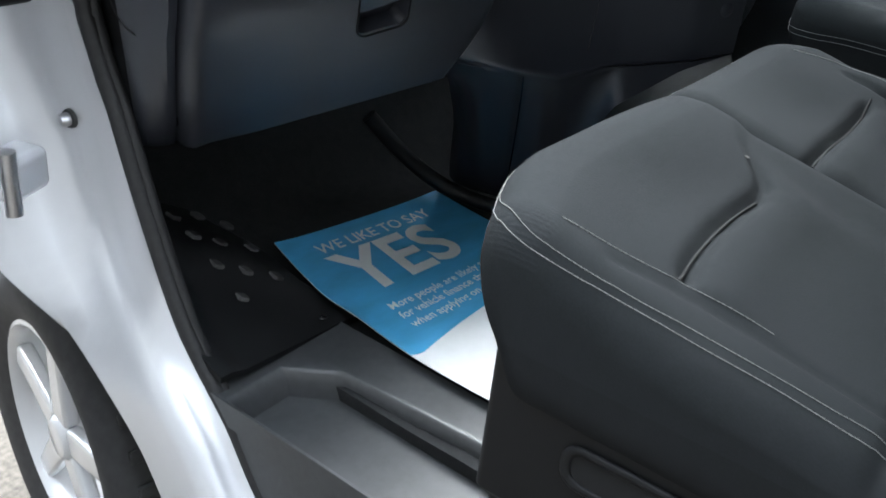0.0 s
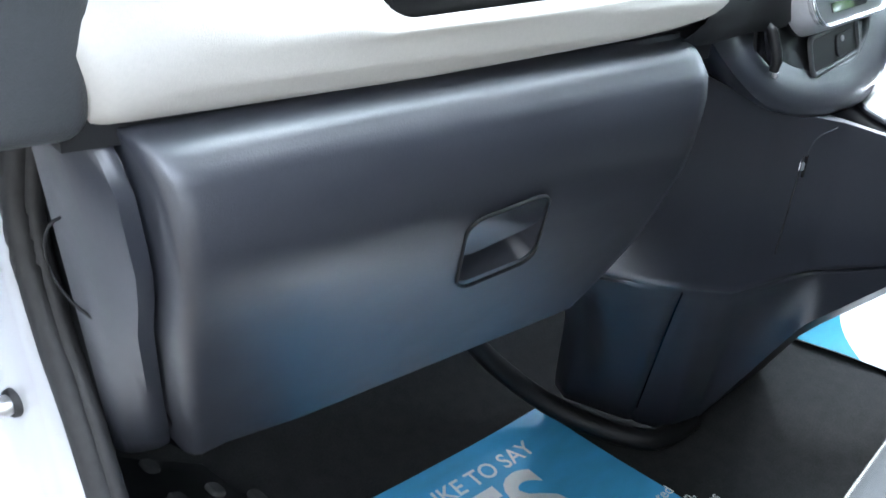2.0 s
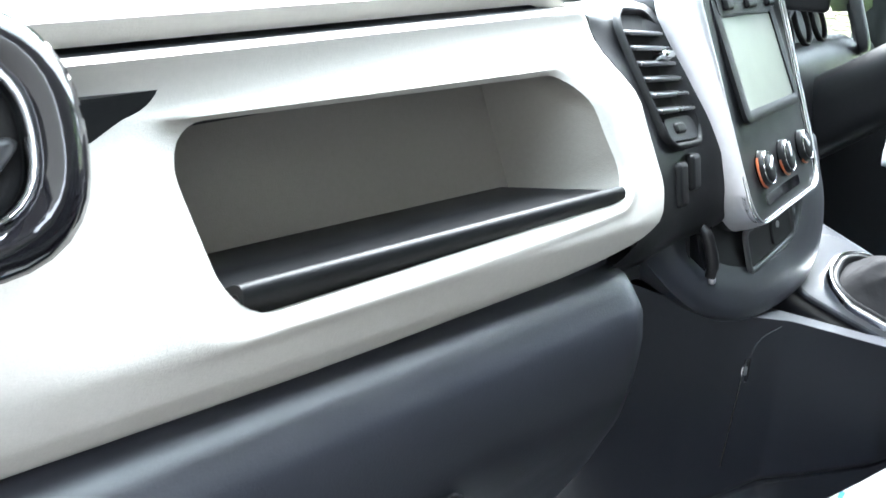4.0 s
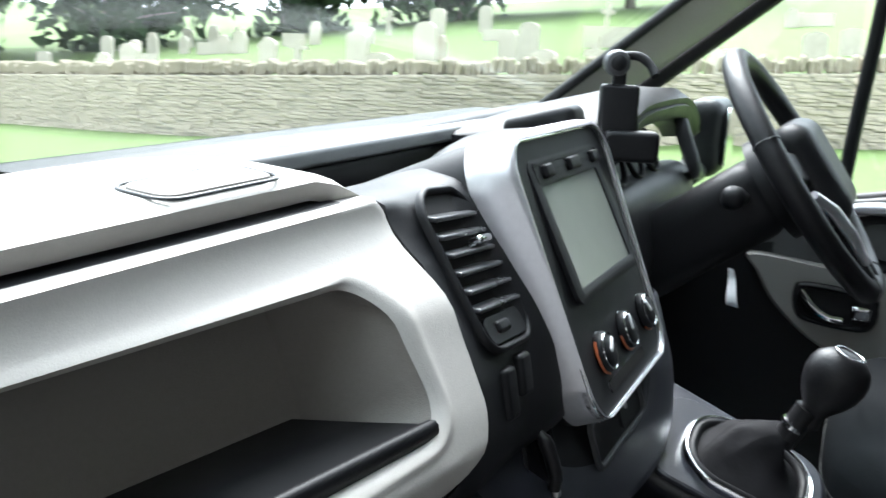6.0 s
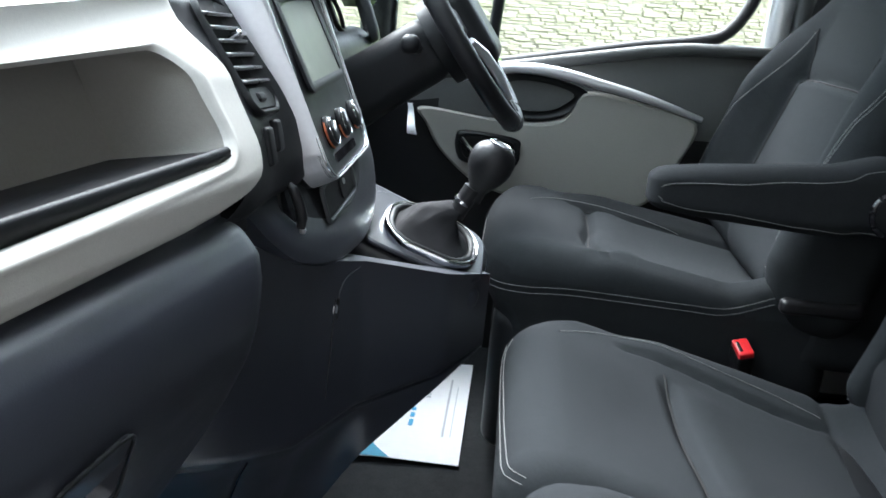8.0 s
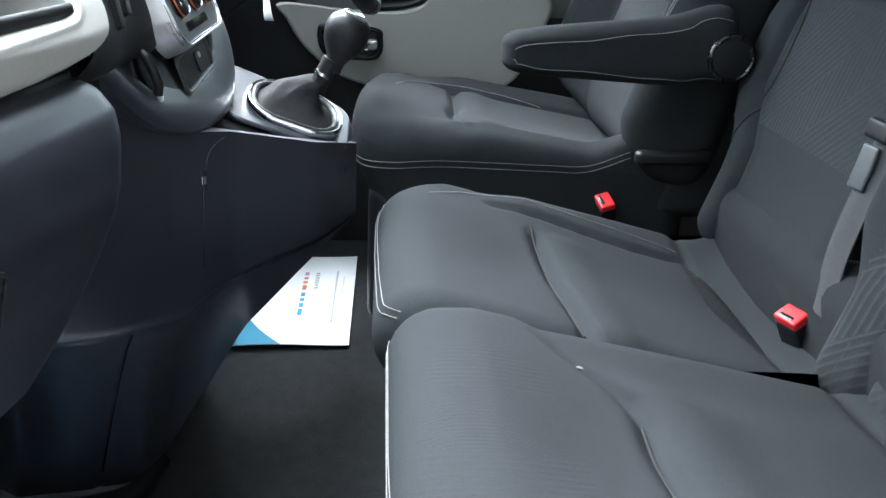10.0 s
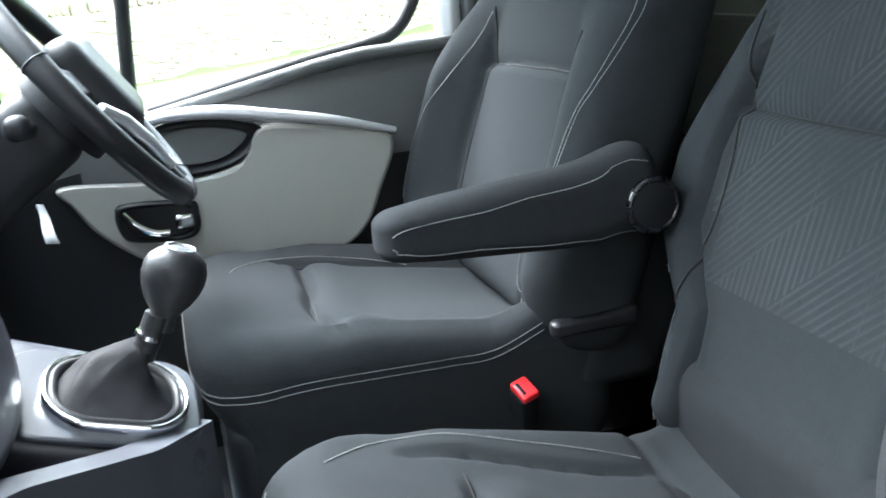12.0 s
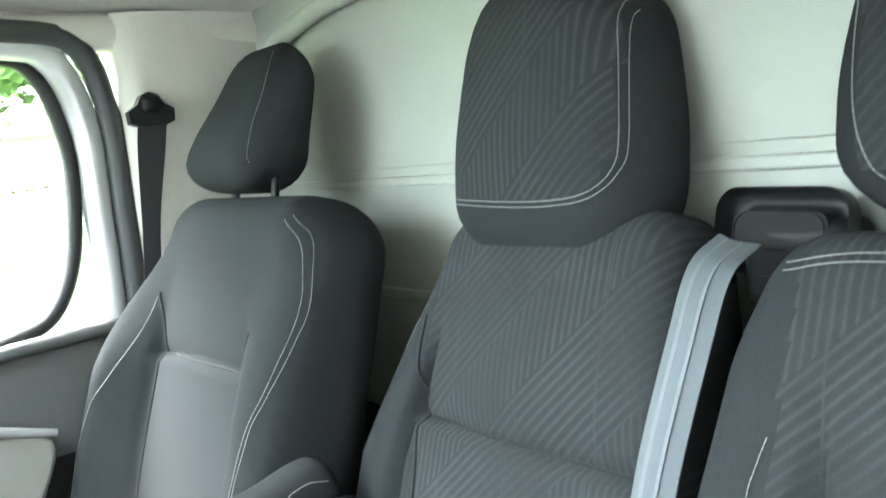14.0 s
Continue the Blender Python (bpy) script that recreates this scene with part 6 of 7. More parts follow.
sew_front([(0.360, 0.938), (0.325, 0.911), (0.305, 0.873), (0.300, 0.831), (0.303, 0.786), (0.311, 0.740), (0.324, 0.697), (0.337, 0.62), (0.345, 0.54)], d_b, drv)
sew_front([(0.365, 0.934), (0.331, 0.907), (0.311, 0.870), (0.306, 0.828), (0.309, 0.783), (0.317, 0.737), (0.330, 0.694), (0.343, 0.618), (0.351, 0.54)], d_b, drv)
sew_front([(0.755, 0.818), (0.766, 0.785), (0.778, 0.753), (0.800, 0.707), (0.832, 0.650), (0.848, 0.58), (0.840, 0.50)], d_b, drv)
sew([(0.46, -0.37, 0.53), (0.44, -0.35, 0.46), (0.40, -0.345, 0.43)], d_b, drv)
me = rbox((0.632, -0.585, 1.066), (0.262, 0.125, 0.212), 0.052, (40, 16, 36), head_fn(0.632, 1.066, 0.212, 0.24, 0.24, 0.42), rot=(13, 0, 0))
d_h = part("headrest", paint(me, (CLOTH,), lambda c: 0), None, drv)
sew_front([(0.552, 1.158), (0.540, 1.140), (0.531, 1.110), (0.525, 1.075), (0.520, 1.040), (0.518, 1.005)], d_h, drv)
for x in (0.53, 0.67):
    part("headrest_post", tube([(x, -0.560, 0.92), (x, -0.575, 1.0)], 0.006, 8), BLACK, drv)
    part("post_sleeve", disc(0.013, 0.012, 0.0, 0.010, axes((x, -0.560, 0.938), (1, 0, 0), (0, 1, 0.2))), BLACK, drv)

# folding armrest on the driver's seat


def arm_fn(P):
    out = P.copy()
    t = (P[:, 1] + 0.18) / 0.36
    c = np.stack([lerp(0.240, 0.268, t + 0.5), lerp(-0.455, -0.116, t + 0.5), lerp(0.612, 0.597, t + 0.5)], 1)
    k = np.interp(t, (-0.5, -0.3, 0.0, 0.3, 0.5), (1.16, 1.06, 0.90, 0.74, 0.55))
    out[:, 0] = c[:, 0] + P[:, 0]
    out[:, 1] = c[:, 1]
    out[:, 2] = c[:, 2] + P[:, 2] * k + 0.012 * g(t, -0.40, 0.12)
    return out


arm = part("armrest", rbox((0, -0.18, 0), (0.066, 0.36, 0.098), 0.026, (12, 34, 14), fn=lambda P: arm_fn(P)), CLOTH_SIDE, drv, "charcoal cloth folding armrest")
sew([(0.205, -0.440, 0.660), (0.205, -0.402, 0.665), (0.205, -0.372, 0.648), (0.205, -0.306, 0.637), (0.205, -0.221, 0.622), (0.207, -0.147, 0.612), (0.222, -0.118, 0.603)], arm, drv)
sew([(0.205, -0.428, 0.557), (0.205, -0.37, 0.559), (0.205, -0.301, 0.564), (0.205, -0.203, 0.569), (0.206, -0.145, 0.577), (0.220, -0.118, 0.592)], arm, drv)
pv = axes((0.210, -0.440, 0.606), (0, -1, 0), (0, 0, 1))
pvt = part("armrest_dial", disc(0.033, 0.031, 0.0, 0.010, pv), BLACK, arm, "ribbed black armrest dial")
for k in range(10):
    a = 2 * math.pi * k / 10
    part("dial_rib", tube([pv @ Vector((0.031 * math.cos(b), 0.031 * math.sin(b), 0.007)) for b in np.linspace(a, a + 0.54, 6)], 0.0048, 8), GLOSS, pvt)

# ---- paper mats ----
PAPER_BLUE = mat("printed_blue_paper", (0.095, 0.42, 0.74), 0.45, vary=0.5, scale=7, spec=0.4, stretch=(1, 3.0, 1), blotch=0.8)
PAPER_WHITE = mat("white_paper", (0.82, 0.83, 0.84), 0.6, vary=0.02, scale=60)
PAPER_TEAL = mat("printed_teal_paper", (0.02, 0.27, 0.42), 0.45, vary=0.4, scale=9, stretch=(1, 3.0, 1), blotch=0.8)


def text_mesh(body, size, bold=0.0):
    c = bpy.data.curves.new("words", "FONT")
    c.body, c.size, c.offset = body, size, bold
    c.resolution_u = 4
    ob = bpy.data.objects.new("words", c)
    scene.collection.objects.link(ob)
    bpy.context.view_layer.update()
    me = bpy.data.meshes.new_from_object(ob.evaluated_get(bpy.context.evaluated_depsgraph_get()))
    bpy.data.objects.remove(ob)
    bm = bmesh.new()
    bm.from_mesh(me)
    bmesh.ops.triangulate(bm, faces=bm.faces)
    for _ in range(2):
        bmesh.ops.subdivide_edges(bm, edges=[e for e in bm.edges if e.calc_length() > 0.02], cuts=1)
    bm.to_mesh(me)
    bm.free()
    return me


def paper_mat(name, label, surf, boundary, blue, words=True, start=0.0):
    """A paper floor mat: white sheet, blue print down to a wavy line, and its words. surf(u, v) gives a place."""
    b = thing(name, surf(0.5, 0.5), label, "paper mat", "paper floor mats")
    part("sheet", slab([[surf(u, v) for v in np.linspace(0, 1, 30)] for u in np.linspace(0, 1, 24)], (0, 0, -0.0012)), PAPER_WHITE, b)
    up = lambda u, v, h: np.array(surf(u, v)) + np.array((0, 0, h))  # noqa: E731
    part("blue_print", slab([[up(u, boundary(u) * t, 0.0007) for t in np.linspace(0.0, 1, 26)] for u in np.linspace(0.0, 1.0, 24)], (0, 0, -0.0004)), blue, b, "blue printed picture")

    def lay(me, u0, v0, sx, sy, m, nm):
        for vert in me.vertices:
            q = up(u0 + vert.co.x * sx, v0 - vert.co.y * sy, 0.0014)
            vert.co = Vector(q)
        return part(nm, me, m, b)

    def bar(u0, v0, u1, v1, m, nm="bar"):
        v0, v1 = (v0 - start) / (1 - start), (v1 - start) / (1 - start)
        part(nm, slab([[up(u, v, 0.0013) for v in (v0, v1)] for u in np.linspace(u0, u1, 5)], (0, 0, -0.0005)), m, b)

    if words:
        sx, sy = 1 / 0.43, 1 / 0.535
        lay(text_mesh("WE LIKE TO SAY", 0.0385, 0.0005), 0.145, 0.120, sx, sy, WHITE, "headline")
        lay(text_mesh("YES", 0.160, 0.0035), 0.150, 0.352, sx * 1.0, sy, WHITE, "large_word")
        for k, line in enumerate(("More people are likely to be accepted", "for vehicle finance than a personal loan,", "when applying on the same financial terms")):
            lay(text_mesh(line, 0.0235, 0.0003), 0.165, 0.455 + 0.048 * k, sx, sy, WHITE, "small_line")
    # maker's mark and address as plain shapes
    for k, (u0, u1, c) in enumerate(((0.30, 0.37, (0.05, 0.35, 0.6)), (0.38, 0.43, (0.05, 0.35, 0.6)), (0.44, 0.48, (0.05, 0.35, 0.6)), (0.49, 0.54, (0.05, 0.35, 0.6)), (0.56, 0.62, (0.75, 0.25, 0.05)), (0.63, 0.67, (0.75, 0.3, 0.1)), (0.68, 0.72, (0.55, 0.2, 0.3)), (0.73, 0.78, (0.45, 0.2, 0.4)))):
        bar(u0, 0.801, u1 - 0.014, 0.817, mat("mark_%d" % k, c, 0.5, vary=0.02), "mark")
    for k in range(7):
        bar(0.57 + 0.03 * k, 0.845, 0.585 + 0.03 * k, 0.860, GREYPRINT, "mark")
    bar(0.22, 0.925, 0.80, 0.933, GREYPRINT, "address_bar")
    bar(0.22, 0.955, 0.72, 0.958, GREYPRINT, "rule")
    return b


def mat_surface(u, v):
    tl, tr, bl, br = (np.array(p) for p in ((-0.495, 0.585, 0.0), (-0.065, 0.568, 0.0), (-0.566, 0.042, 0.0), (-0.135, 0.028, 0.0)))
    p = (tl * (1 - u) + tr * u) * (1 - v) + (bl * (1 - u) + br * u) * v
    u = min(1.0, max(0.0, u))
    p[0] -= 0.035 * math.sin(math.pi * v) * (1 - u) * 0.8
    z = floor_z(p[0], p[1]) + 0.006 + 0.034 * (1 - u) ** 2.2 * (1 - min(1, v)) ** 2 + 0.005 * math.sin(3.1 * u + 2.2 * v) ** 2 * (1 - u) + 0.003 * math.sin(5 * v + 2 * u) ** 2 + 0.006 * (1 - u) + 0.016 * float(sstep(-0.535, -0.560, p[0]))
    return (p[0], p[1], z)


paper_mat("paper_mat", "blue and white paper floor mat with large YES headline", mat_surface, lambda u: 0.655 - 0.05 * math.sin(math.pi * u * 0.9), PAPER_BLUE)


def mat2_surface(u, v):
    tl, tr, bl, br = (np.array(p) for p in ((0.328, 0.41, 0.0), (0.756, 0.41, 0.0), (0.347, 0.110, 0.0), (0.772, 0.108, 0.0)))
    p = (tl * (1 - u) + tr * u) * (1 - v) + (bl * (1 - u) + br * u) * v
    return (p[0], p[1], floor_z(p[0], p[1]) + 0.007 + 0.004 * math.sin(4 * u + 3 * v) ** 2)


paper_mat("driver_paper_mat", "white paper floor mat with blue print in the driver's footwell", mat2_surface, lambda u: 0.388 - 0.10 * math.sin(math.pi * u) + 0.22 * (1 - u) ** 4, PAPER_TEAL, words=False, start=0.41)


# ---- door sill, step well and body side by the open passenger door ----
sill = thing("door_sill", (-0.7, 0.1, -0.2), "black plastic door step and sill trim", "door sill", kind="structure")
# ledge round the step, sunk well below it
well = rrect(0.40, 0.90, 0.07, 8)
well_c = (-0.79, -0.09)
outer_l = [(-0.682 + a, 0.02 + b) for a, b in rrect(0.250, 1.10, 0.03, 8)]
inner_l = [(min(float(np.interp(well_c[1] + b, (0.04, 0.12, 0.20, 0.29, 0.36), (-0.602, -0.613, -0.625, -0.644, -0.700))), max(well_c[0] + a, -0.803)), well_c[1] + b) for a, b in well]
rows = []
for t in (0, 0.0, 0.5, 0.92, 1.0):
    rows.append([(lerp(o[0], i[0], t), lerp(o[1], i[1], t), (0.018 if k else -0.02) - 0.004 * (t == 1.0)) for k, (o, i) in enumerate(zip(outer_l, inner_l))])
rows[0] = [(x, y, -0.02) for x, y, z in rows[1]]
rows[1:] = [[(x, y, 0.020) for x, y, z in row] for r, row in enumerate(rows[1:])]
rows[-1] = [(x, y, 0.0195) for x, y, z in rows[-1]]
for inset, z in ((0.003, 0.0180), (0.008, 0.0140), (0.014, 0.005), (0.025, -0.03), (0.042, -0.09), (0.062, -0.155), (0.085, -0.185), (0.12, -0.197), (0.15, -0.20)):
    cx_, cy_ = -0.72, well_c[1]
    rows.append([(x + (cx_ - x) / max(1e-6, math.hypot(x - cx_, 0.12)) * inset * 0.9 * (x > -0.77), y + (cy_ - y) / 0.43 * inset, z) for x, y in inner_l])
part("step_moulding", loft(rows, caps=True), STEP, sill)
part("fixing", disc(0.009, 0.008, 0.0, 0.004, axes((-0.572, 0.40, 0.021), (1, 0, 0), (0, 1, 0))), GLOSS, sill)
# studded side of the footwell
kick = []
for y in np.linspace(0.372, 0.80, 24):
    k = float(sstep(0.36, 0.60, y))
    low = lerp(0.033, 0.150, k)
    zt = max(low + 0.012, float(np.interp(y, (0.30, 0.353, 0.436, 0.508, 0.564, 0.60, 0.80), (0.0, 0.03, 0.078, 0.223, 0.364, 0.42, 0.45))))
    kick.append([(-0.798, y, zt), (-0.786, y, zt - 0.002), (-0.777, y, lerp(zt, low, 0.12)), (-0.765, y, lerp(zt, low, 0.5)), (-0.752, y, lerp(zt, low, 0.85)), (-0.735, y, low), (-0.69, y, lerp(0.030, 0.128, k)), (-0.64, y, lerp(0.026, 0.104, k)), (-0.59, y, lerp(0.022, 0.082, k)), (-0.54, y, lerp(0.018, 0.060, k)), (-0.51, y, 0.012), (-0.50, y, -0.01)])
sw = part("kick_panel", slab(kick, (0, 0, -0.01)), BLACK, sill, "black moulded footwell side")
for p in ((-0.582, 0.672, 0.096), (-0.535, 0.655, 0.068), (-0.650, 0.600, 0.116), (-0.608, 0.588, 0.091), (-0.556, 0.573, 0.067), (-0.664, 0.532, 0.100), (-0.620, 0.517, 0.077), (-0.573, 0.499, 0.055), (-0.667, 0.475, 0.070), (-0.625, 0.735, 0.118), (-0.636, 0.665, 0.118)):
    part("stud", plate(rrect(0.021, 0.025, 0.008, 4), axes(p, (0.92, 0, -0.40), (0.05, 1, 0.1)) @ Matrix.Translation((0, 0, -0.004)), 0.0055, 0.003), STUD, sw, "lighter grey raised grip stud")

# silver door aperture with rubber seal
EDGE = [(0.30, 1.02), (0.44, 0.88), (0.56, 0.70), (0.612, 0.56), (0.616, 0.495), (0.590, 0.42), (0.564, 0.364), (0.508, 0.223), (0.436, 0.078), (0.353, -0.021), (0.291, -0.115), (0.20, -0.205), (0.05, -0.245), (-0.25, -0.25), (-0.60, -0.25)]
EP = [(p[0], p[1]) for p in smooth_path([(a, b, 0) for a, b in EDGE], 6)]
jamb = thing("door_aperture", (-0.86, 0.4, -0.2), "silver painted door aperture with black rubber seal", "door frame", kind="structure")
rings = []
for k, (y, z) in enumerate(EP):
    a, b = EP[max(k - 1, 0)], EP[min(k + 1, len(EP) - 1)]
    d = Vector((0, b[0] - a[0], b[1] - a[1])).normalized()
    out = Vector((0, -d.z, d.y))  # away from the opening
    if out.y < 0 and z > 0:
        out = -out
    w = 1 + 0.35 * math.sin(9 * z) * (z > 0)
    base = Vector((0, y, z))
    k2 = 1 + 0.5 * float(sstep(0.10, 0.30, z))
    sill_p = ((-0.802, 0.0), (-0.815, 0.008), (-0.835, 0.013), (-0.852, 0.018), (-0.862, 0.025), (-0.868, 0.040), (-0.874, 0.075), (-0.876, 0.112), (-0.85, 0.115), (-0.80, 0.05))
    post_p = ((-0.797, 0.0), (-0.804, 0.018), (-0.803, 0.05 * w), (-0.800, 0.085 * w), (-0.803, 0.115), (-0.815, 0.138), (-0.850, 0.160), (-0.90, 0.172), (-0.93, 0.20), (-0.78, 0.20))
    k2 = float(sstep(0.02, 0.26, z))
    rings.append([base + out * lerp(a[1], b[1], k2) + Vector((lerp(a[0], b[0], k2), 0, 0)) for a, b in zip(sill_p, post_p)])
part("aperture_panel", loft(rings), PAINT, jamb)
for off, r in ((0.0, 0.013), (0.012, 0.009)):
    part("seal", tube([(-0.795 + 0.7 * off, y - 0.7 * off, z - 0.2 * off) for y, z in EP], r, 8), RUBBER, jamb, "black rubber door seal")
bolt_m = axes((-0.803, 0.657, 0.327), (0.05, -1.0, 0.0), (0.0, 0, 1))
bo = part("door_switch", disc(0.014, 0.013, -0.012, 0.004, bolt_m), RUBBER, jamb, "rubber ring of the door switch")
part("switch_pin", disc(0.0095, 0.006, 0.004, 0.016, bolt_m), STEEL, bo, "bright switch pin")
wing = thing("front_wing", (-0.95, 1.0, 0.1), "silver front wing above the wheel", "body panel", kind="structure")
wg = []
for y in np.linspace(0.66, 1.5, 24):
    zl = 0.02 + 0.16 * math.sqrt(max(0, 1 - ((y - 0.79) / 0.42) ** 2)) if abs(y - 0.79) < 0.42 else -0.30
    wg.append([(-0.955 - 0.015 * math.sin(3 * (z - 0.1)), y, z) for z in np.linspace(zl, 0.68, 8)])
part("panel", slab(wg, (0.02, 0, 0)), PAINT, wing)
hg = thing("door_hinge", (-0.93, 0.55, 0.30), "grey painted door hinge on the pillar", "hinge")
part("leaf", rbox((-0.945, 0.555, 0.33), (0.07, 0.05, 0.055), 0.012, 9, rot=(0, 0, 20)), PAINT, hg)
part("pin", tube([(-0.965, 0.53, 0.29), (-0.965, 0.53, 0.37)], 0.010, 10), STEEL, hg)
pd = thing("passenger_door", (-1.0, 0.62, 0.3), "open silver passenger door with dark grey lining", "door")
part("door_shell", rbox((-1.50, 0.73, 0.30), (0.98, 0.05, 1.05), 0.02, 10, rot=(0, 0, 14)), PAINT, pd)
part("door_lining", rbox((-1.60, 0.68, 0.30), (0.74, 0.03, 0.80), 0.012, 10, rot=(0, 0, 14)), BLACK, pd, "dark grey door lining")
part("check_strap", rbox((-0.96, 0.535, 0.56), (0.09, 0.05, 0.05), 0.012, 9), BLACK, pd, "black door check")

# front wheel
wh = thing("front_wheel", (-0.93, 0.79, -0.60), "front wheel with silver alloy rim and black tyre", "wheel")
WC = Vector((-0.795, 0.80, -0.325))
wheel_m = axes(WC, (-0.208, -0.978, 0), (0, 0, 1))  # steered towards the driver's side
prof = ((0.215, 0.005), (0.24, 0.018), (0.275, 0.026), (0.300, 0.022), (0.318, 0.006), (0.327, -0.02), (0.330, -0.09), (0.327, -0.16), (0.30, -0.20), (0.215, -0.19))
tyre = part("tyre", loft([[wheel_m @ Vector((r * math.cos(a), r * math.sin(a), h)) for r, h in prof] for a in np.linspace(0, 2 * math.pi, 73)], caps=False), TYRE, wh, "black tyre")
for k in range(72):
    a = 2 * math.pi * k / 72
    for h in (-0.03, -0.09, -0.15):
        if k % 2 == 0 or h == -0.09:
            part("tread_block", rbox((0, 0, 0), (0.012, 0.020, 0.045), 0.003, 6, fn=lambda P, a=a, h=h: np.array([wheel_m @ (Matrix.Rotation(a, 4, "Z") @ Vector((p[0] + 0.330, p[1], p[2] + h))) for p in P])), TYRE, tyre) if math.cos(a) > 0.2 else None
rim = part("rim", loft([[wheel_m @ Vector((r * math.cos(a), r * math.sin(a), h)) for r, h in ((0.222, 0.008), (0.214, 0.010), (0.205, -0.004), (0.198, -0.06), (0.19, -0.12), (0.21, -0.13))] for a in np.linspace(0, 2 * math.pi, 61)], caps=False), PAINT, wh, "silver alloy rim")
for k in range(5):
    a = 2 * math.pi * k / 5 + 0.3
    part("spoke", rbox((0, 0, 0), (0.17, 0.055, 0.03), 0.010, 9, fn=lambda P, a=a: np.array([wheel_m @ (Matrix.Rotation(a, 4, "Z") @ Vector((p[0] + 0.12, p[1] * (1 - 1.2 * p[0]), p[2] - 0.015))) for p in P])), PAINT, rim)
part("hub_cap", disc(0.045, 0.035, -0.02, 0.008, wheel_m), PAINT, rim)
part("brake_disc", disc(0.15, 0.15, -0.10, -0.085, wheel_m), STEEL, wh)

# ---- outside: verge, wall, churchyard ----
GRASS = mat("mown_grass", (0.098, 0.142, 0.046), 0.9, vary=0.5, scale=30, bump=0.6, bump_scale=90, blotch=0.9, spec=0.2)
# pale gravel made dark: the van's shadow is put into its colour
GRAVEL = mat("gravel_darkened_by_shade", (0.075, 0.067, 0.055), 0.95, vary=0.9, scale=70, bump=1.0, bump_scale=150, blotch=0.5)
TARMAC = mat("grey_tarmac", (0.08, 0.083, 0.086), 0.9, vary=0.25, scale=60, bump=0.5, bump_scale=200, blotch=0.4)
STONE = mat("pale_limestone", (0.315, 0.272, 0.208), 0.9, vary=0.55, scale=9, bump=0.6, bump_scale=40, blotch=0.6, random=0.5)
CAPST = mat("lichened_coping_stone", (0.27, 0.235, 0.17), 0.95, vary=0.6, scale=14, bump=0.7, bump_scale=40, blotch=0.7, random=0.5)
MORTAR = mat("dark_joint", (0.25, 0.225, 0.18), 1.0, vary=0.4, scale=20)
GRAVE = mat("pale_gravestone", (0.42, 0.38, 0.31), 0.85, vary=0.4, scale=12, bump=0.4, bump_scale=50, blotch=0.7, random=0.4)
LEAF = mat("dark_yew_foliage", (0.028, 0.058, 0.018), 0.75, vary=0.6, scale=8, blotch=0.5, random=0.6)
LEAF_LIGHT = mat("bright_leaf_foliage", (0.075, 0.14, 0.03), 0.7, vary=0.5, scale=8, blotch=0.5)
BARK = mat("grey_bark", (0.17, 0.15, 0.12), 0.95, vary=0.5, scale=12, bump=0.9, bump_scale=30, stretch=(1, 1, 0.25))

WALL_LINE = ((17.5, -12.0), (15.2, -5.0), (13.4, 0.0), (12.2, 6.0), (12.0, 12.0), (14.2, 20.0), (18.5, 30.0))


def wall_x(y):
    return float(np.interp(y, [b for _, b in WALL_LINE], [a for a, _ in WALL_LINE]))


def ground_z(x, y):
    """The lane falls away ahead of the van; a verge rises to the wall and the churchyard lies higher."""
    yy = max(-60.0, min(60.0, y))
    z = -0.60 - 0.062 * yy
    w = wall_x(max(-12, min(30, y)))
    z += 0.30 * float(sstep(2.5, w, x))
    z += 0.55 * float(sstep(w + 0.2, w + 1.2, x)) + 0.095 * min(60.0, max(0.0, x - w - 1.0))
    return z


gx = np.concatenate([np.linspace(-300, -20, 8), np.linspace(-14, 24, 58), np.linspace(28, 90, 14), np.linspace(120, 600, 6)])
gy = np.concatenate([np.linspace(-400, -50, 7), np.linspace(-40, 50, 70), np.linspace(60, 500, 8)])
me = slab([[(x, y, ground_z(x, y) + (0.012 * math.sin(5.3 * x + 3 * math.sin(2.1 * y)) if x > 4 else 0)) for y in gy] for x in gx], (0, 0, -0.5))
paint(me, (GRASS, GRAVEL, TARMAC), lambda c: 1 if -8 < c.x < 1.6 and c.y < 6 else (2 if c.x < 5.0 - 0.08 * (c.y - 8) and -40 < c.y < 40 and c.y > 6 else 0))
solo("ground", me, None, "mown grass verge beside a gravel lane", "ground", kind="structure")

# dry stone wall: the stones near the middle are single, the rest joined
wl = thing("stone_wall", (12.4, 4.0, -0.6), "weathered dry stone churchyard wall with upright coping", "wall", kind="structure")
core = []
for y in np.linspace(-12, 30, 43):
    x = wall_x(y)
    z = ground_z(x, y) - 0.2
    core.append([(x - 0.035, y, z), (x - 0.035, y, z + 1.22), (x + 0.40, y, z + 1.22), (x + 0.40, y, z)])
part("core", loft([[Vector(p) for p in r] for r in core], smooth=False), MORTAR, wl)


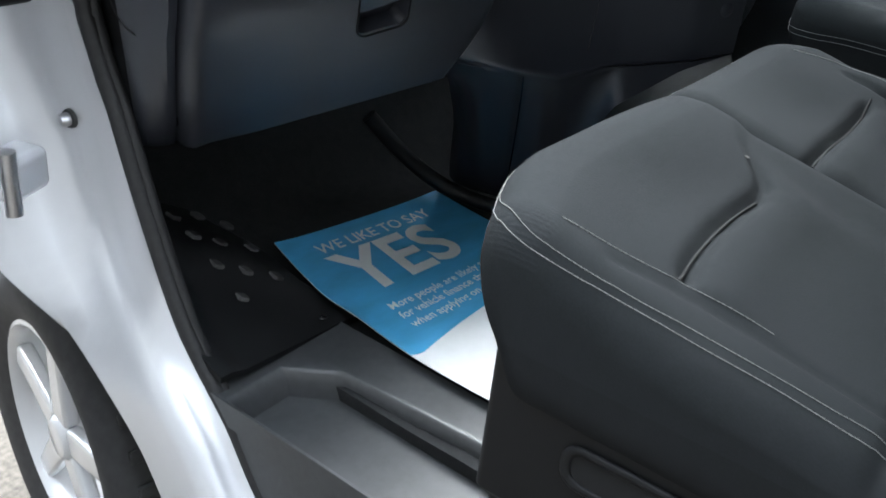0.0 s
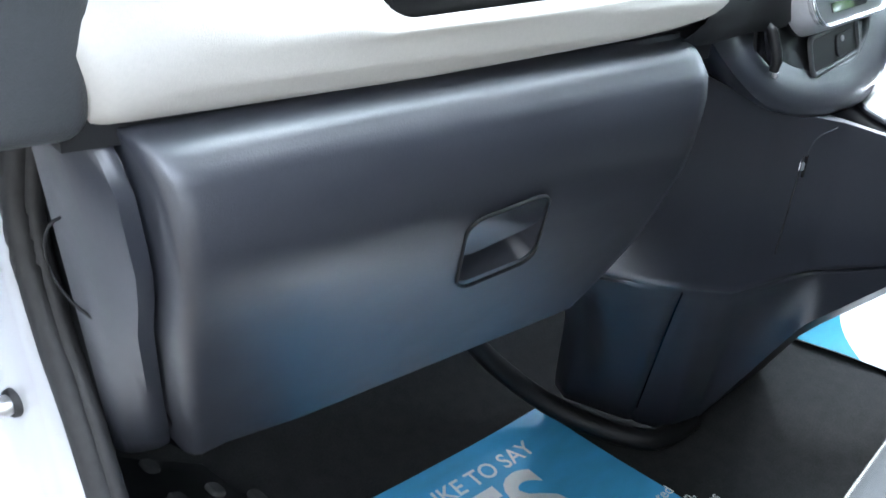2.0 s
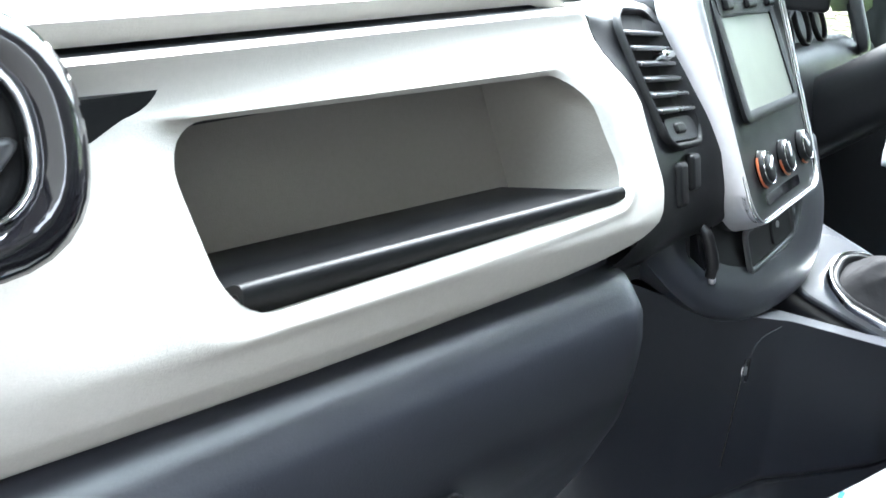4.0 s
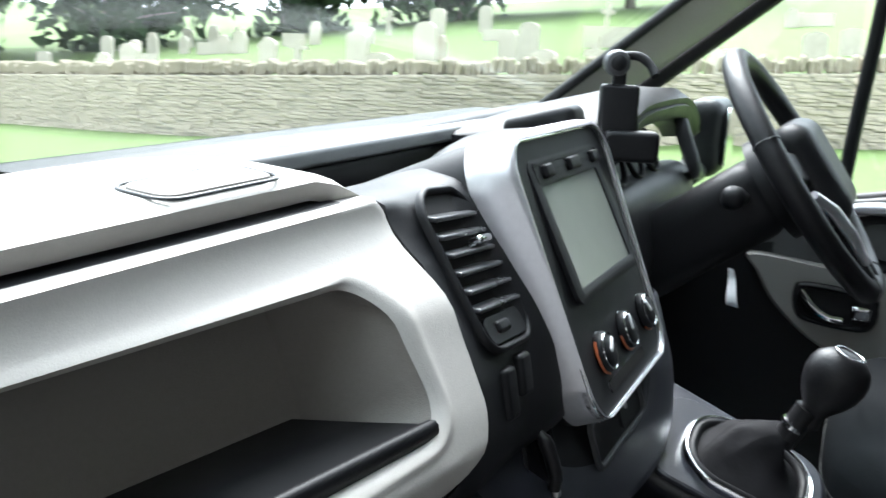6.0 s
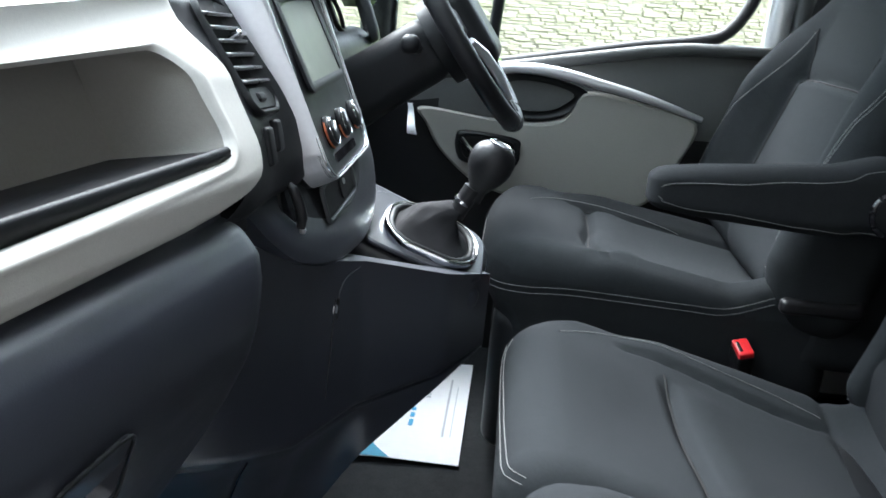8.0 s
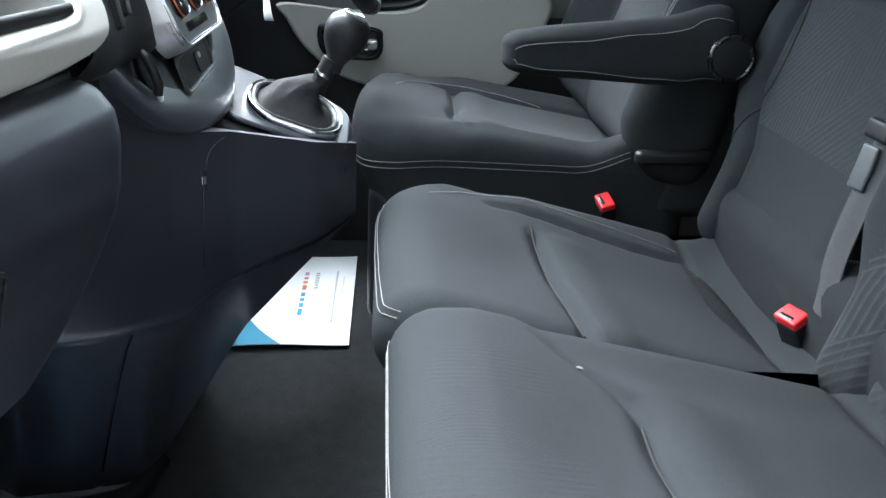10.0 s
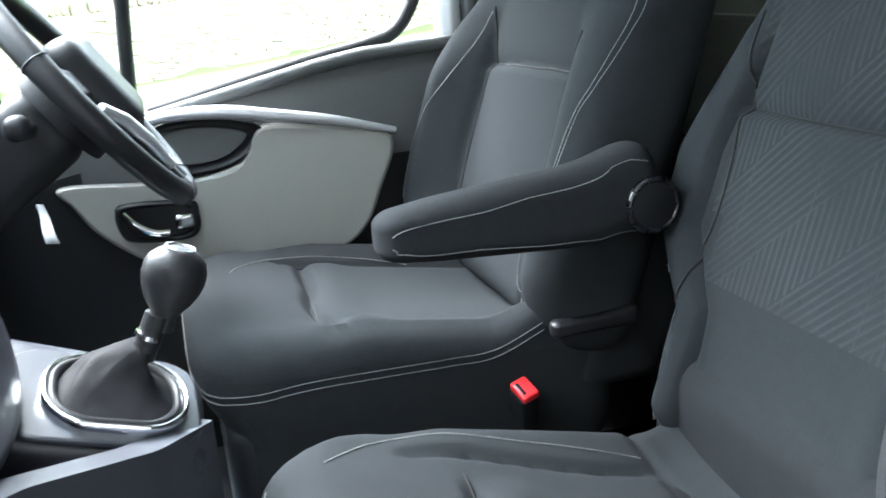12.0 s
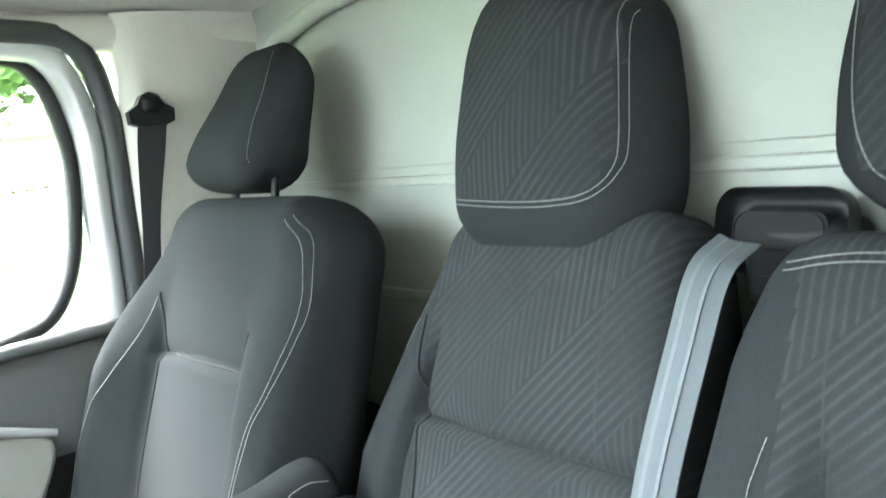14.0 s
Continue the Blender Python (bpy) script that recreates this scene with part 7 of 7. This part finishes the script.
def stone_mesh(w, h, d, seed):
    rnd = random.Random(seed)
    v = [(sx * w / 2 * (1 - 0.12 * rnd.random()), sy * d / 2 * (1 - 0.1 * rnd.random()), sz * h / 2 * (1 - 0.14 * rnd.random())) for sx in (-1, 1) for sy in (-1, 1) for sz in (-1, 1)]
    f = [(0, 1, 3, 2), (4, 6, 7, 5), (0, 4, 5, 1), (2, 3, 7, 6), (0, 2, 6, 4), (1, 5, 7, 3)]
    m = mesh_of("stone", v, f, False)
    bm = bmesh.new()
    bm.from_mesh(m)
    bmesh.ops.bevel(bm, geom=list(bm.edges), offset=0.14 * h, segments=1, affect="EDGES")
    bm.to_mesh(m)
    bm.free()
    return m


KINDS = [stone_mesh(0.16 + 0.05 * k, 0.046, 0.16, k) for k in range(6)]
for m in KINDS:
    m.materials.append(STONE)
COPE = [stone_mesh(0.07 + 0.015 * k, 0.22 + 0.02 * k, 0.30, 20 + k) for k in range(4)]
for m in COPE:
    m.materials.append(CAPST)
rnd = random.Random(5)
rest_v, rest_f, cope_v, cope_f, singles = [], [], [], [], 0


def lay_stone(m, M, single, name, bank_v, bank_f):
    if single:
        ob = new(name, m)
        ob.parent = wl
        ob.matrix_basis = Matrix.Translation(-wl.location) @ M
    else:
        o = len(bank_v)
        bank_v.extend(tuple(M @ v.co) for v in m.vertices)
        bank_f.extend(tuple(i + o for i in p.vertices) for p in m.polygons)


for course in range(21):
    y = -11.8 + 0.1 * rnd.random()
    while y < 29.8:
        k = rnd.randrange(6)
        w = (0.16 + 0.05 * k) * rnd.uniform(0.85, 1.1)
        yc = y + w / 2
        x = wall_x(yc)
        z = ground_z(x, yc) - 0.02 + 0.049 * course + rnd.uniform(-0.008, 0.008)
        ang = math.atan2(wall_x(yc + 0.2) - wall_x(yc - 0.2), 0.4)
        M = Matrix.Translation((x + 0.02 + rnd.uniform(-0.02, 0.02), yc, z + 0.03)) @ Matrix.Rotation(math.pi / 2 - ang, 4, "Z") @ Matrix.Diagonal((w / (0.16 + 0.05 * k) * 0.97, 1, rnd.uniform(0.8, 1.3), 1))
        single = 3.0 < yc < 7.0 and course > 9 and singles < 180
        singles += single
        lay_stone(KINDS[k], M, single, "stone", rest_v, rest_f)
        y += w
y = -11.9
while y < 29.9:
    k = rnd.randrange(4)
    w = (0.07 + 0.015 * k) * rnd.uniform(0.95, 1.2)
    x = wall_x(y)
    z = ground_z(x, y) + 1.02
    M = Matrix.Translation((x + 0.17, y, z + 0.10 + rnd.uniform(-0.05, 0.05))) @ Matrix.Rotation(math.pi / 2 - math.atan2(wall_x(y + 0.2) - wall_x(y - 0.2), 0.4), 4, "Z") @ Matrix.Rotation(rnd.uniform(-0.18, 0.18), 4, "Y")
    single = 2.0 < y < 9.0
    lay_stone(COPE[k], M, single, "coping_stone", cope_v, cope_f)
    y += w
for nm, v, f, m in (("stones", rest_v, rest_f, STONE), ("coping_stones", cope_v, cope_f, CAPST)):
    me = bpy.data.meshes.new(nm)
    me.from_pydata(v, [], f)
    tagged(part(nm, me, m, wl), kind="stuff")


# gravestones behind the wall
def gravestone(x, y, w, h, style, lean):
    z = ground_z(x, y)
    if style == 0:
        top = [(-w / 2, 0), (w / 2, 0), (w / 2, h * 0.82)] + [(w / 2 * math.cos(a), h * 0.82 + h * 0.18 * math.sin(a)) for a in np.linspace(0.2, math.pi - 0.2, 7)] + [(-w / 2, h * 0.82)]
    elif style == 1:
        top = [(-w / 2, 0), (w / 2, 0), (w / 2, h * 0.75), (w * 0.36, h * 0.80), (w * 0.30, h * 0.95), (0, h), (-w * 0.30, h * 0.95), (-w * 0.36, h * 0.80), (-w / 2, h * 0.75)]
    elif style == 2:
        a = w * 0.16
        top = [(-a, 0), (a, 0), (a, h * 0.6), (w / 2, h * 0.6), (w / 2, h * 0.75), (a, h * 0.75), (a, h), (-a, h), (-a, h * 0.75), (-w / 2, h * 0.75), (-w / 2, h * 0.6), (-a, h * 0.6)]
    else:
        top = [(-w / 2, 0), (w / 2, 0), (w / 2, h), (-w / 2, h)]
    m = Matrix.Translation((x, y, z - 0.05)) @ Matrix.Rotation(lean, 4, "X") @ Matrix(((0, 0, -1, 0), (-1, 0, 0, 0), (0, 1, 0, 0), (0, 0, 0, 1)))
    me = loft([[m @ Vector((a, b, d)) for a, b in top] for d in (-0.07, 0.07)], smooth=False)
    lab = ("pale round-topped gravestone on the grass", "shouldered pale gravestone on the grass", "weathered stone cross on the grass", "low pale chest tomb on the grass")[style]
    solo("gravestone", me, GRAVE, lab, "gravestone", "gravestones")


rnd = random.Random(11)
for k in range(70):
    y = -14 + 42 * k / 70 + rnd.uniform(-0.4, 0.4)
    x = wall_x(max(-12, min(30, y))) + rnd.choice((3.5, 5.5, 8.0, 11.0, 14.0, 18.0)) + rnd.uniform(-0.4, 0.6)
    style = rnd.choice((0, 0, 0, 1, 1, 2, 3))
    gravestone(x, y, rnd.uniform(0.45, 0.75) * (0.8 if style != 3 else 1.9), rnd.uniform(0.6, 1.0) * (1 if style != 3 else 0.6), style, rnd.uniform(-0.06, 0.06))


# trees behind the churchyard
def leaf_cloud(center, radii, count, size, seed, bias=0.0):
    rs = np.random.RandomState(seed)
    v, f = [], []
    clumps = rs.normal(size=(26, 3))
    clumps /= np.linalg.norm(clumps, axis=1, keepdims=True)
    clumps *= rs.uniform(0.45, 1.0, (26, 1))
    for k in range(count):
        c = clumps[rs.randint(26)] + rs.normal(size=3) * 0.17
        p = np.array(center) + c * np.array(radii)
        a, b = rs.normal(size=3), rs.normal(size=3)
        a /= np.linalg.norm(a)
        b = np.cross(a, b)
        b /= np.linalg.norm(b)
        s = size * rs.uniform(0.6, 1.4)
        o = len(v)
        v += [p - a * s, p + b * s * 0.5 + a * s * 0.1, p + a * s, p - b * s * 0.5 + a * s * 0.1]
        f.append((o, o + 1, o + 2, o + 3))
    me = bpy.data.meshes.new("leaves")
    me.from_pydata([tuple(q) for q in v], [], f)
    return me


def tree(x, y, h, spread, seed, leaf=LEAF, label="tall dark evergreen tree behind the churchyard", trunk_r=0.3, low=0.25):
    z = ground_z(x, y)
    t = thing("tree", (x, y, z), label, "tree", "churchyard trees")
    rs = random.Random(seed)
    pts = [(x + rs.uniform(-0.1, 0.1) * k, y + rs.uniform(-0.1, 0.1) * k, z - 0.1 + h * 0.8 * k / 5) for k in range(6)]
    tr = part("trunk", tube(smooth_path(pts, 4), list(np.linspace(trunk_r, 0.05, 21)), 9), BARK, t)
    for k in range(7):
        a = rs.uniform(0, 6.28)
        zz = z + h * rs.uniform(low, 0.7)
        L = spread * rs.uniform(0.5, 0.9)
        part("limb", tube(smooth_path([(x, y, zz), (x + 0.5 * L * math.cos(a), y + 0.5 * L * math.sin(a), zz + 0.25 * L), (x + L * math.cos(a), y + L * math.sin(a), zz + 0.35 * L)], 4), list(np.linspace(trunk_r * 0.35, 0.02, 9)), 6), BARK, t)
    tagged(part("crown", leaf_cloud((x, y, z + h * (low + 1) / 2), (spread, spread, h * (1 - low) / 2), 7000, 0.26 * (spread / 4) ** 0.5 + 0.05, seed), leaf, t), kind="stuff")
    return t


for k, (x, y, h, s) in enumerate(((15, 38, 9, 4.0), (18, 42, 9, 4.5), (23, 43, 9, 5.0), (27, 41, 9, 5.0), (13.5, 33.5, 6, 2.6), (22, 46, 10, 6), (30, 44, 11, 6), (34, 34, 11, 6.0), (40, 28, 11, 6), (12, 45, 8, 4.5), (20, 36, 8, 4.0), (44, 20, 10, 6), (8, 52, 9, 5), (46, 12, 9, 5))):
    tree(x, y, h, s, 30 + k, low=0.0)
tree(24, 31.0, 13, 5.0, 77, LEAF, "broad tree with a bare grey trunk in the churchyard", 0.42, 0.30)
tree(40, -20, 8, 4.5, 90, LEAF_LIGHT, "leafy green tree beyond the churchyard", 0.25, 0.1)
tree(40, -7, 9, 4.5, 92, LEAF_LIGHT, "leafy green tree beyond the churchyard", 0.25, 0.1)
tree(43, -12, 9, 4.5, 93, LEAF_LIGHT, "leafy green tree beyond the churchyard", 0.25, 0.1)
tree(36, -28, 8, 4.5, 91, LEAF_LIGHT, "leafy green tree beyond the churchyard", 0.25, 0.1)
sh = thing("shrub", (19.5, 30.5, ground_z(19.5, 30.5)), "round clipped green shrub at the end of the wall", "shrub")
tagged(part("crown", leaf_cloud((19.5, 30.5, ground_z(19.5, 30.5) + 1.2), (1.2, 1.4, 0.9), 3000, 0.09, 5), LEAF_LIGHT, sh), kind="stuff")
part("stem", tube([(19.5, 30.5, ground_z(19.5, 30.5) - 0.1), (19.5, 30.5, ground_z(19.5, 30.5) + 1.2)], 0.05, 7), BARK, sh)


# added behind the camera, out of view: a wall that blocks low sky light
LIGHT_BLOCK = mat("grey_light_block", (0.13, 0.13, 0.125), 0.9, vary=0.2, scale=8, bump=0.4, bump_scale=60, blotch=0.6)
solo("unseen_light_wall", rbox((-2.8, 0.0, 1.55), (0.3, 18.0, 4.9), 0.02, 6), LIGHT_BLOCK, "plain grey wall added out of view to block light at the open door", "wall", kind="structure")
